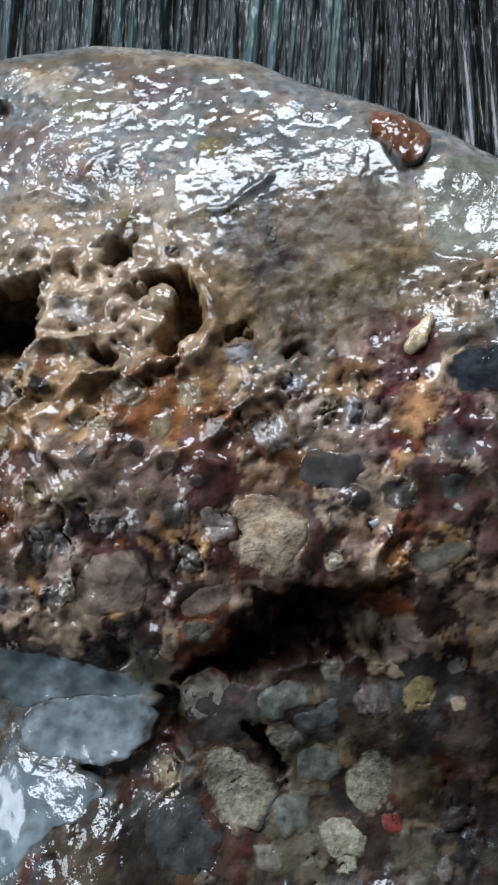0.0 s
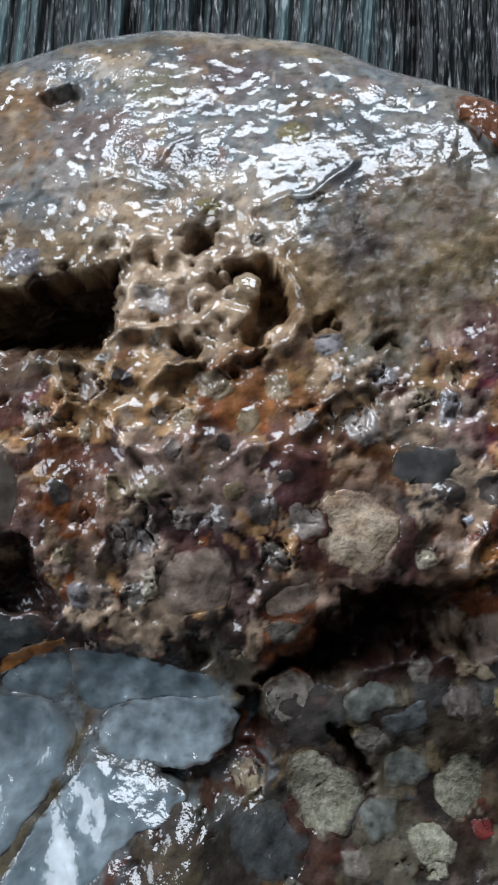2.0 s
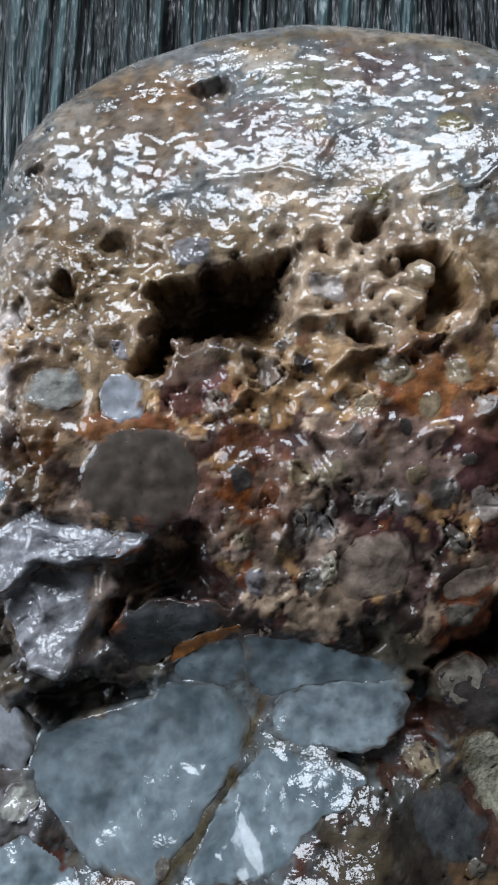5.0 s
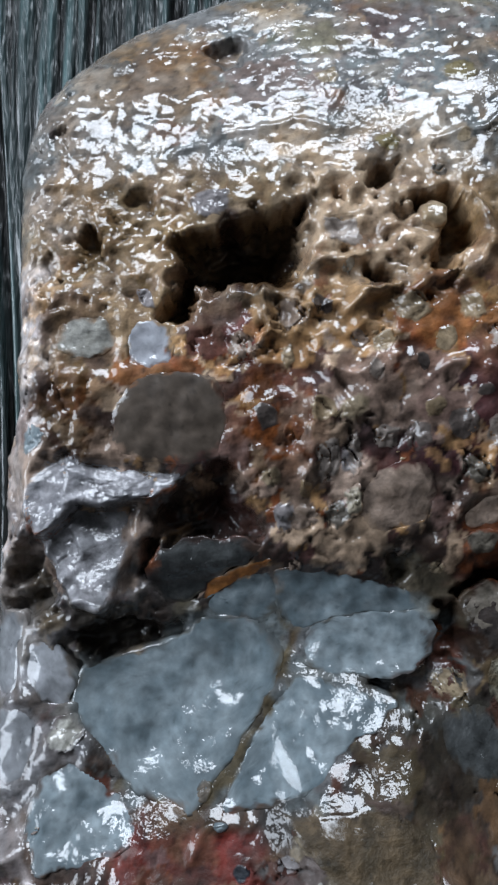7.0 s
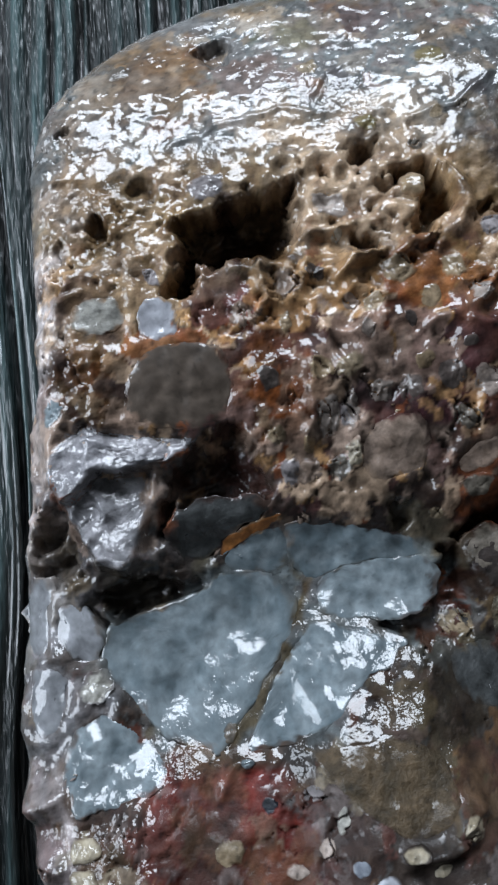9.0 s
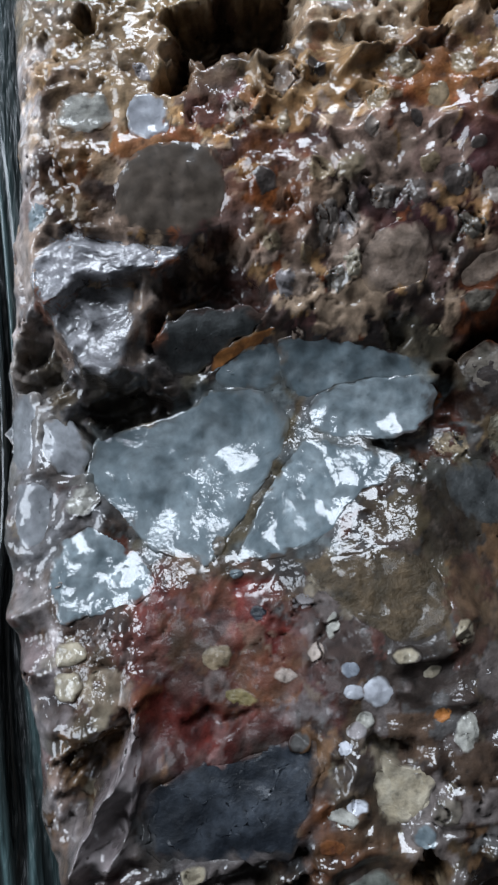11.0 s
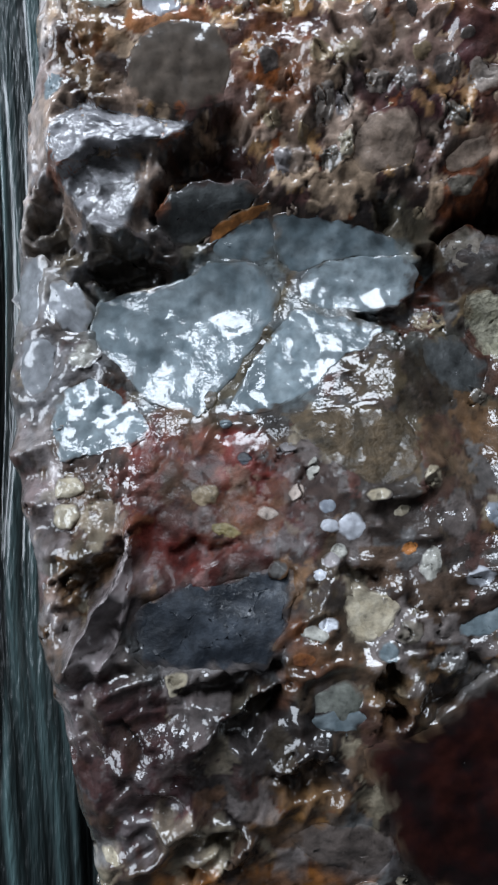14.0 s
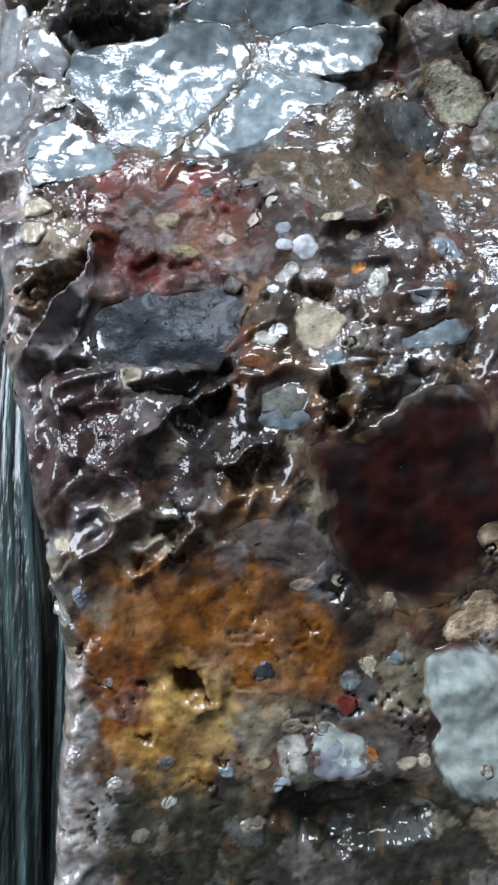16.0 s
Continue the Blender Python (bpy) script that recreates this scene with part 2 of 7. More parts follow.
# ---- the room: boards underfoot, plain unseen walls and ceiling added, a window beyond the stone ----
def setting():
    wood_floor = tagged(new("floor"), "dark grey weathered wooden boards, wet and deeply grained", "floor", kind="structure")
    # The board under the stone, with its worn grain standing up in ridges.
    xs, ys = np.linspace(-130, 90, 640), np.linspace(-190, 210, 130)
    x, y = (a.ravel() for a in np.meshgrid(xs, ys, indexing="ij"))
    bend = 6.0 * smooth_noise(x / 70, y / 120, 21) + 1.5 * smooth_noise(x / 18, y / 70, 22)
    u = x + bend
    ring = 0.5 + 0.5 * np.sin(u * 2 * math.pi / 5.2 + 3.0 * smooth_noise(u / 9, y / 300, 23))
    ridge = 0.55 * ring + 0.8 * smooth_noise(u / 3.0, y / 120, 24) + 0.3 * smooth_noise(u / 0.9, y / 45, 25)
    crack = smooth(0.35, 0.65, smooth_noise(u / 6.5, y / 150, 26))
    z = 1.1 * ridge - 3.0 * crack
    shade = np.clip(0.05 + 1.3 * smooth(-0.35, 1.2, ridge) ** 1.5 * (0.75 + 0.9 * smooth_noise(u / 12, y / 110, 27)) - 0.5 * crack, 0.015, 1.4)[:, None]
    # the far right corner is darkened: a gap's shade put into the tone
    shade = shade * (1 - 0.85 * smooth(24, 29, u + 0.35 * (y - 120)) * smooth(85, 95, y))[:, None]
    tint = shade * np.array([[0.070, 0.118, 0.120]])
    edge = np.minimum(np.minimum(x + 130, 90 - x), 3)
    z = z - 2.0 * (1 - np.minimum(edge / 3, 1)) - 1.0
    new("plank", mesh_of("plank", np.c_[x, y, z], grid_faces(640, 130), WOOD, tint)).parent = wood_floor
    for n in range(-9, 10):
        if n:
            x0 = (-0.130 if n < 0 else 0.094) + 0.145 * (n if n < 0 else n - 1) - (0.004 if n < 0 else 0)
            box("plank", (x0, -1.9, -0.03), (x0 + 0.141, WIN_Y, -0.001), BOARDS, wood_floor)
    for y0, y1 in ((-1.9, -0.19), (0.21, WIN_Y)):
        box("plank", (-0.130, y0, -0.03), (0.090, y1, -0.001), BOARDS, wood_floor)
    box("plank", (-0.130, -0.19, -0.03), (0.090, 0.21, -0.006), BOARDS, wood_floor)

    def wall(name, lo, hi, mat=PLASTER):
        return tagged(box(name, lo, hi, mat), kind="structure")
    x0, x1, y0, h = -1.35, 1.35, -1.9, 2.2
    wall("wall_south", (x0 - 0.1, y0 - 0.1, -0.03), (x1 + 0.1, y0, h))
    west = tagged(new("wall_west"), kind="structure")
    for lo, hi in (((y0, -0.03), (-0.15, h)), ((0.85, -0.03), (WIN_Y, h)), ((-0.15, -0.03), (0.85, 0.4)), ((-0.15, 1.4), (0.85, h))):
        box("panel", (x0 - 0.1, lo[0], lo[1]), (x0, hi[0], hi[1]), PLASTER, west)
    wall("wall_east", (x1, y0, -0.03), (x1 + 0.1, WIN_Y, h))
    a, b = WIN_X - WIN_W / 2, WIN_X + WIN_W / 2
    north = tagged(new("wall_north"), kind="structure")
    for lo, hi in (((x0 - 0.1, -0.03), (a, h)), ((b, -0.03), (x1 + 0.1, h)), ((a, -0.03), (b, WIN_Z0)), ((a, WIN_Z1), (b, h))):
        box("panel", (lo[0], WIN_Y, lo[1]), (hi[0], WIN_Y + 0.1, hi[1]), PLASTER, north)
    wall("ceiling", (x0 - 0.1, y0 - 0.1, h), (x1 + 0.1, WIN_Y + 0.1, h + 0.1), CEILING)


BOARDS = plain("dark_boards", (0.06, 0.07, 0.068), 0.5, 25.0)
setting()


# ---- the stone ----
stone = tagged(new("stone"), "wet pebbly conglomerate rock with rusty pits, standing on dark boards", "rock")

STEP = 0.27
TAN, GREY, DARK = (np.array(c) for c in ((0.33, 0.245, 0.165), (0.21, 0.237, 0.238), (0.030, 0.018, 0.014)))


POOL_AT = [(-12.1, 42.2), (-7.8, 43.9), (-0.9, 42.2), (3.6, 38.8), (4.9, 34.4), (1.4, 30.4), (-3.5, 26.0), (-8.3, 25.0), (-11.8, 26.3), (-10.6, 31.5), (-11.7, 36.8)]
POROUS = [(-24.0, 25.0), (-10.0, 27.0), (-5.0, 20.0), (-6.0, 11.0), (-17.0, 11.5), (-22.0, 17.0)]
PITS, STAINS_AND_SHADES, SEATS, DRY, CRESTS, PORES, BLOCKS = [], [], [], [], [], [], []


def inside(poly, x, y, wobble=0.5, k=50):
    """Signed distance to a closed outline, minus inside, in millimetres, with an uneven edge."""
    px, py = x + wobble * smooth_noise(x / 2.2, y / 2.2, k), y + wobble * smooth_noise(x / 2.2, y / 2.2, k + 1)
    best, sign = np.full(np.shape(x), 1e9), np.ones(np.shape(x))
    for (ax, ay), (bx, by) in zip(poly, poly[1:] + poly[:1]):
        ex, ey = bx - ax, by - ay
        t = np.clip(((px - ax) * ex + (py - ay) * ey) / (ex * ex + ey * ey + 1e-9), 0, 1)
        best = np.minimum(best, np.hypot(px - ax - t * ex, py - ay - t * ey))
        cross = ((ay > py) != (by > py)) & (px < ex * (py - ay) / (ey + 1e-12) + ax)
        sign = np.where(cross, -sign, sign)
    return sign * best


def near(poly, x, y, margin):
    (x0, y0), (x1, y1) = np.min(poly, 0) - margin, np.max(poly, 0) + margin
    return np.flatnonzero((x > x0) & (x < x1) & (y > y0) & (y < y1))


def pit(poly, depth, soft=0.7):
    PITS.append((poly, depth, soft))


def crest(line, height, width):
    """A raised edge along a broken line."""
    CRESTS.append((line, height, width))


def block(poly, height, lean):
    """A broken face that stands out of the stone, leaning along x and y."""
    BLOCKS.append((poly, height, lean))


def pores(poly, depth, size):
    """A zone eaten into small holes."""
    PORES.append((poly, depth, size))


def dry(poly, amount, soft=2.5):
    DRY.append((poly, amount, soft))


def stain_or_shade(poly, colour, amount=0.8, soft=1.5, solid=0.0):
    """A zone of the ground mass, a stain or painted shade: its colour, how fully, how soft its edge, and how free of
    small pebbles.
    """
    STAINS_AND_SHADES.append((poly, np.array(colour), amount, soft, solid))



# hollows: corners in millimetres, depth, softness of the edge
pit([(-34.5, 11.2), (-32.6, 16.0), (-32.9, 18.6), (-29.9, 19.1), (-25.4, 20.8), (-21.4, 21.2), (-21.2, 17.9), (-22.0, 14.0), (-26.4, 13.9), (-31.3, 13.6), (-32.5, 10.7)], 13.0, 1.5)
pit([(-11.3, 21.1), (-9.3, 21.9), (-7.4, 22.0), (-6.0, 20.3), (-5.8, 17.6), (-7.4, 15.8), (-8.4, 14.3), (-10.0, 14.5), (-9.1, 16.7), (-8.4, 18.9), (-8.9, 20.0), (-10.4, 20.2)], 7.0, 0.6)
pit([(-12.7, 20.6), (-10.8, 21.2), (-10.4, 20.1), (-11.6, 18.2), (-12.8, 18.8)], 2.2, 0.6)
pit([(-15.1, 24.4), (-13.6, 25.1), (-11.9, 25.3), (-11.9, 23.9), (-13.5, 22.9), (-15.2, 23.3)], 4.0, 0.7)
pit([(-15.8, 15.1), (-14.8, 15.3), (-13.6, 13.5), (-13.9, 13.0), (-14.8, 13.3)], 4.0, 0.4)
pit([(-16.7, 22.0), (-17.1, 21.5), (-17.9, 21.4), (-18.6, 21.7), (-18.6, 22.3), (-17.9, 22.6), (-17.1, 22.5)], 2.5, 0.5)
pit([(-34.5, 22.5), (-35.0, 21.6), (-36.3, 21.4), (-37.3, 22.0), (-37.4, 23.0), (-36.4, 23.6), (-35.1, 23.4)], 1.8, 0.8)
pit([(-39.7, 18.5), (-40.1, 17.3), (-41.0, 17.1), (-41.8, 17.9), (-41.9, 19.2), (-41.2, 20.0), (-40.2, 19.7)], 3.0, 0.5)
pit([(-9.7, 12.3), (-8.2, 13.4), (-7.4, 14.1), (-7.4, 13.1), (-8.7, 12.0)], 2.5, 0.5)
pit([(-29.5, 40.4), (-27.6, 41.9), (-25.6, 41.3), (-25.6, 37.9), (-27.5, 37.3), (-29.1, 38.5)], 2.2, 0.8)
pit([(-4.3, 16.6), (-2.0, 16.8), (-2.0, 15.6), (-4.1, 15.2)], 2.5, 0.4)
pit([(1.1, 14.5), (3.2, 15.0), (3.6, 14.0), (1.8, 13.2)], 2.0, 0.6)
pit([(-2.9, 9.1), (-3.3, 8.7), (-4.3, 8.3), (-5.2, 8.3), (-5.3, 8.7), (-4.5, 9.1), (-3.5, 9.3)], 1.5, 0.5)
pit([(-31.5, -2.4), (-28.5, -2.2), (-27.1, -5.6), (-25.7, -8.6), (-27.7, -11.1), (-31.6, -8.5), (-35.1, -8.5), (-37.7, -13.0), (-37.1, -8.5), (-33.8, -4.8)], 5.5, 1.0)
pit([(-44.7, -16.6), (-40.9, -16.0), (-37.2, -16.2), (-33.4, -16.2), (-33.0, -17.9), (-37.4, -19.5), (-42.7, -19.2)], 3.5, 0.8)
pit([(-50.5, -11.2), (-49.1, -11.3), (-49.5, -15.8), (-50.9, -15.7)], 3.0, 0.5)
pit([(-47.9, -5.3), (-46.1, -7.4), (-44.8, -11.1), (-44.5, -13.2), (-46.8, -15.7), (-48.2, -15.6), (-47.5, -11.4), (-48.7, -9.3)], 2.5, 1.0)
pit([(-45.3, -17.4), (-43.4, -16.9), (-42.9, -23.5), (-44.7, -22.9)], 1.8, 0.7)
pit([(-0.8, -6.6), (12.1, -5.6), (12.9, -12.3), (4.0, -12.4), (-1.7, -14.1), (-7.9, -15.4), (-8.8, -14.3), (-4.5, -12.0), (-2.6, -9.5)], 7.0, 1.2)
pit([(-1.9, -18.4), (-0.8, -18.9), (1.9, -23.0), (1.2, -24.2), (-1.7, -20.4)], 3.0, 0.5)
pit([(-17.0, -22.5), (-12.0, -21.5), (-10.9, -19.2), (-7.6, -18.1), (-7.1, -22.6), (-12.3, -25.0), (-14.7, -24.3)], 3.0, 0.9)
pit([(-14.9, -11.1), (-12.4, -10.7), (-11.9, -13.2), (-14.3, -13.7)], 2.0, 0.9)
pit([(-46.5, -47.6), (-42.8, -45.3), (-39.5, -43.0), (-39.8, -44.2), (-41.4, -47.4), (-42.9, -49.9), (-44.3, -52.1), (-45.4, -51.2)], 4.0, 0.6)
pit([(-16.9, -47.8), (-17.5, -48.5), (-18.6, -48.6), (-19.4, -48.1), (-19.3, -47.3), (-18.4, -46.9), (-17.3, -47.1)], 3.0, 0.5)
pit([(-18.4, -56.0), (-16.6, -56.4), (-16.5, -60.4), (-18.2, -59.5)], 4.0, 0.6)
pit([(-16.0, -56.3), (-16.5, -57.3), (-17.4, -57.5), (-18.1, -56.8), (-18.0, -55.7), (-17.3, -55.0), (-16.4, -55.3)], 4.5, 0.5)
pit([(-15.8, -59.3), (-16.2, -60.3), (-16.9, -60.5), (-17.4, -59.8), (-17.4, -58.7), (-16.8, -58.0), (-16.1, -58.3)], 4.5, 0.5)
pit([(-15.7, -59.3), (-13.4, -56.1), (-9.6, -54.8), (-7.4, -54.9), (-9.1, -58.1), (-13.0, -60.1)], 2.0, 0.8)
pit([(-30.5, -69.5), (-31.0, -70.2), (-32.2, -70.6), (-33.3, -70.4), (-33.4, -69.7), (-32.5, -69.1), (-31.2, -69.0)], 3.0, 0.5)
pit([(-33.4, -72.6), (-33.7, -73.2), (-34.7, -73.5), (-35.6, -73.3), (-35.7, -72.8), (-34.9, -72.3), (-33.9, -72.2)], 2.0, 0.5)
pit([(-31.8, -59.5), (-26.9, -56.4), (-26.2, -58.5), (-30.0, -61.9)], 3.0, 0.8)
pit([(-35.6, -56.2), (-31.8, -55.5), (-26.3, -54.2), (-25.8, -56.1), (-30.2, -57.9), (-35.0, -57.8)], 2.5, 0.8)
pit([(-27.1, -64.4), (-24.9, -62.9), (-21.7, -63.5), (-22.8, -65.3), (-26.0, -66.4)], 2.5, 0.8)
pit([(-21.2, -48.0), (-20.1, -46.7), (-17.3, -46.7), (-16.8, -48.1), (-19.6, -48.6)], 2.0, 0.6)
pit([(-32.1, -83.4), (-30.9, -82.7), (-29.6, -83.2), (-28.6, -84.5), (-28.7, -86.2), (-30.2, -86.0), (-31.6, -85.1)], 3.8, 0.5)
pit([(-33.9, -84.5), (-34.1, -84.8), (-34.5, -84.9), (-34.9, -84.7), (-34.9, -84.2), (-34.5, -84.0), (-34.1, -84.1)], 2.0, 0.3)
pit([(-33.7, -90.1), (-34.0, -90.7), (-34.6, -90.8), (-35.1, -90.4), (-35.1, -89.7), (-34.5, -89.3), (-33.9, -89.5)], 1.6, 0.4)
pit([(-21.9, -95.2), (-15.9, -94.7), (-7.2, -94.3), (-6.4, -100.0), (-15.7, -101.8), (-22.5, -98.0)], 3.0, 1.2)
pit([(-35.8, -44.7), (-33.4, -44.0), (-30.1, -44.2), (-29.3, -45.1), (-32.6, -45.5), (-35.0, -46.7), (-36.3, -46.4)], 1.5, 0.8)
pit([(-10.3, -15.8), (-7.6, -15.5), (-6.9, -21.4), (-9.6, -22.3), (-11.3, -20.5)], 3.0, 0.8)
pit([(-50.2, -8.4), (-47.7, -7.8), (-45.7, -11.5), (-44.6, -14.7), (-46.9, -16.2), (-50.1, -15.5)], 4.0, 0.8)
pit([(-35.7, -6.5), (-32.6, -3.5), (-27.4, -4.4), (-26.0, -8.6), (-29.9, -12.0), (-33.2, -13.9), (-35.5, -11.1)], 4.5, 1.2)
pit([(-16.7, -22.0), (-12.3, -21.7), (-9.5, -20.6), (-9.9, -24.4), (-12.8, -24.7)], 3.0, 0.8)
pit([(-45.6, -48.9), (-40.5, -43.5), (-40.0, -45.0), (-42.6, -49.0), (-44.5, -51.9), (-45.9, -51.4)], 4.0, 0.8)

# coloured zones of the ground mass, some with shade painted in: corners, colour, amount, softness
stain_or_shade([(-49.7, 20.7), (-43.7, 23.8), (-31.5, 24.6), (-21.4, 25.3), (-18.5, 19.9), (-22.6, 11.8), (-33.8, 6.1), (-46.0, 4.3)], (0.34, 0.235, 0.12), 0.75, 3.0, solid=0.6)
stain_or_shade([(-20.3, 28.1), (-11.2, 27.8), (-3.7, 22.6), (-4.2, 15.3), (-7.3, 11.4), (-16.8, 11.7), (-21.5, 15.8), (-22.4, 22.6)], (0.54, 0.385, 0.245), 0.85, 2.0, solid=0.6)
stain_or_shade([(-6.4, 20.5), (-0.7, 23.5), (5.2, 29.7), (11.8, 29.5), (12.9, 18.3), (6.3, 12.6), (-2.7, 12.7)], (0.17, 0.125, 0.068), 0.8, 2.5, solid=0.6)
stain_or_shade([(-16.7, 12.0), (-11.1, 14.7), (-4.6, 12.7), (-1.0, 9.0), (-1.0, 2.6), (-6.4, 4.5), (-14.7, 6.8)], (0.40, 0.22, 0.09), 0.85, 2.0, solid=0.85)
stain_or_shade([(-8.8, 21.1), (-2.6, 22.5), (-0.9, 16.5), (-3.7, 11.8), (-6.9, 13.7)], (0.34, 0.20, 0.075), 0.7, 1.5, solid=0.8)
stain_or_shade([(-4.1, 6.3), (2.6, 6.2), (2.7, 2.6), (-2.8, 1.7), (-4.1, -3.8), (0.1, -6.6), (-3.6, -6.6), (-6.0, -2.9)], (0.24, 0.095, 0.03), 0.85, 1.2)
stain_or_shade([(-26.0, 6.4), (-17.1, 8.2), (-6.4, 5.8), (-4.6, 1.7), (-6.4, -3.8), (-11.1, -3.8), (-19.6, -3.9), (-26.1, -0.1)], (0.17, 0.06, 0.055), 0.8, 1.5)
stain_or_shade([(-31.3, 8.9), (-24.0, 9.3), (-21.7, 3.0), (-22.7, -3.7), (-27.6, -3.6), (-29.4, 1.2)], (0.18, 0.058, 0.022), 0.85, 1.5)
stain_or_shade([(-28.4, 8.9), (-25.0, 8.8), (-25.0, 7.6), (-27.9, 7.7)], (0.25, 0.01, 0.03), 0.9, 0.4)
stain_or_shade([(8.2, 14.5), (12.8, 16.3), (14.9, 8.8), (10.6, 4.4), (8.0, 7.1)], (0.22, 0.015, 0.03), 0.9, 1.0)
stain_or_shade([(9.0, 0.8), (12.5, 1.7), (12.9, -4.7), (7.5, -5.7)], (0.28, 0.07, 0.02), 0.8, 1.0)
stain_or_shade([(-8.3, -6.7), (13.0, -5.1), (13.4, -15.1), (-2.7, -19.4), (-11.3, -15.6)], (0.09, 0.03, 0.015), 0.9, 1.2, solid=0.9)
stain_or_shade([(-2.6, -12.5), (13.4, -11.8), (13.2, -30.3), (-4.6, -30.4), (1.2, -24.0), (-2.7, -18.0)], (0.022, 0.016, 0.011), 0.92, 1.5, solid=0.3)
stain_or_shade([(4.1, -24.5), (13.6, -24.8), (13.2, -30.3), (7.6, -30.3)], (0.11, 0.03, 0.015), 0.7, 1.5)
stain_or_shade([(-11.3, -18.0), (-8.3, -15.5), (-6.9, -19.6), (-10.3, -20.8)], (0.32, 0.12, 0.07), 0.9, 0.6)
stain_or_shade([(-46.4, -5.4), (-32.5, -3.6), (-32.8, -17.0), (-44.5, -21.1), (-49.9, -15.4)], (0.20, 0.18, 0.17), 0.85, 2.0)
stain_or_shade([(-46.0, 6.3), (-39.1, 7.6), (-37.2, 3.2), (-41.2, -0.6), (-47.1, 0.5)], (0.13, 0.07, 0.025), 0.9, 1.0)
stain_or_shade([(-27.4, -14.7), (-22.7, -17.1), (-20.5, -17.3), (-22.9, -20.4), (-27.7, -25.5), (-30.7, -31.9), (-32.9, -35.6), (-35.4, -35.0), (-32.1, -29.9), (-26.4, -23.0), (-25.0, -19.7)], (0.10, 0.075, 0.038), 0.95, 0.6, solid=0.9)
stain_or_shade([(-52.6, -13.2), (-43.0, -14.8), (-42.6, -24.6), (-47.1, -37.1), (-50.9, -36.8), (-53.3, -23.9)], (0.22, 0.21, 0.20), 0.85, 1.2, solid=0.5)
stain_or_shade([(-40.3, -35.2), (-37.2, -32.5), (-32.8, -33.3), (-27.4, -34.5), (-26.9, -39.2), (-24.2, -40.7), (-23.9, -42.5), (-27.8, -45.0), (-30.3, -46.0), (-34.1, -48.3), (-37.7, -47.6), (-39.0, -43.0), (-42.3, -40.1)], (0.21, 0.032, 0.024), 0.9, 1.8, solid=0.9)
stain_or_shade([(-39.3, -35.7), (-36.8, -35.4), (-36.5, -38.2), (-38.9, -39.0)], (0.24, 0.036, 0.026), 0.8, 0.9, solid=0.9)
stain_or_shade([(-32.9, -35.2), (-29.4, -34.4), (-26.7, -37.4), (-28.0, -41.0), (-31.8, -40.8), (-32.6, -38.0)], (0.34, 0.036, 0.026), 0.9, 1.0, solid=0.9)
stain_or_shade([(-35.4, -46.1), (-31.6, -44.8), (-27.3, -44.1), (-27.5, -45.8), (-31.3, -46.8), (-35.0, -47.8)], (0.30, 0.05, 0.035), 0.85, 0.9, solid=0.9)
stain_or_shade([(-44.7, -38.6), (-39.4, -38.5), (-38.6, -43.0), (-43.8, -43.6)], (0.085, 0.022, 0.024), 0.85, 1.0, solid=0.7)
stain_or_shade([(-37.4, -37.7), (-32.6, -37.5), (-31.8, -40.4), (-35.7, -41.9), (-38.0, -39.9)], (0.20, 0.13, 0.08), 0.8, 1.0)
stain_or_shade([(-33.8, -41.6), (-28.5, -42.4), (-28.7, -44.1), (-33.0, -44.2)], (0.22, 0.15, 0.05), 0.8, 0.8)
stain_or_shade([(-26.7, -32.1), (-21.5, -30.5), (-15.0, -30.9), (-12.5, -34.5), (-11.2, -38.3), (-15.7, -40.6), (-20.4, -40.3), (-25.0, -39.7), (-27.6, -35.9)], (0.12, 0.082, 0.052), 0.9, 1.2)
stain_or_shade([(-16.1, -25.2), (-11.1, -24.9), (-9.0, -29.8), (-9.9, -37.5), (-12.3, -38.2), (-14.2, -32.4)], (0.24, 0.15, 0.07), 0.8, 1.2)
stain_or_shade([(-45.1, -36.7), (-40.3, -36.6), (-39.5, -43.0), (-42.3, -45.3), (-46.5, -47.6), (-48.5, -43.3)], (0.15, 0.08, 0.05), 0.85, 1.0)
stain_or_shade([(-48.0, -43.8), (-42.8, -44.9), (-45.2, -51.0), (-47.0, -49.7)], (0.17, 0.14, 0.07), 0.85, 1.0)
stain_or_shade([(-25.3, -42.9), (-18.5, -40.4), (-11.9, -41.8), (-13.0, -49.6), (-19.5, -49.2), (-24.4, -52.3), (-24.9, -48.0)], (0.085, 0.055, 0.042), 0.85, 1.2, solid=0.4)
stain_or_shade([(-26.7, -53.0), (-20.8, -52.9), (-20.5, -55.1), (-24.7, -56.5), (-28.3, -55.9)], (0.32, 0.15, 0.05), 0.85, 0.8)
stain_or_shade([(-23.8, -56.6), (-19.2, -55.2), (-16.1, -55.3), (-14.2, -54.6), (-16.1, -60.8), (-20.5, -60.6)], (0.40, 0.27, 0.10), 0.8, 0.8)
stain_or_shade([(-45.8, -54.9), (-39.9, -56.1), (-32.9, -60.5), (-34.8, -71.4), (-43.0, -72.4), (-44.9, -65.7)], (0.085, 0.032, 0.034), 0.85, 1.2, solid=0.5)
stain_or_shade([(-37.2, -56.2), (-25.8, -53.7), (-20.6, -61.9), (-27.1, -68.2), (-34.7, -69.2)], (0.055, 0.035, 0.03), 0.85, 1.2, solid=0.5)
stain_or_shade([(-27.6, -65.0), (-20.6, -64.6), (-20.7, -68.9), (-27.7, -69.9)], (0.34, 0.17, 0.05), 0.8, 0.9)
stain_or_shade([(-20.3, -52.7), (-12.7, -53.4), (-15.0, -56.6), (-16.3, -61.4), (-18.4, -60.8), (-20.4, -56.5)], (0.38, 0.22, 0.08), 0.8, 0.7)
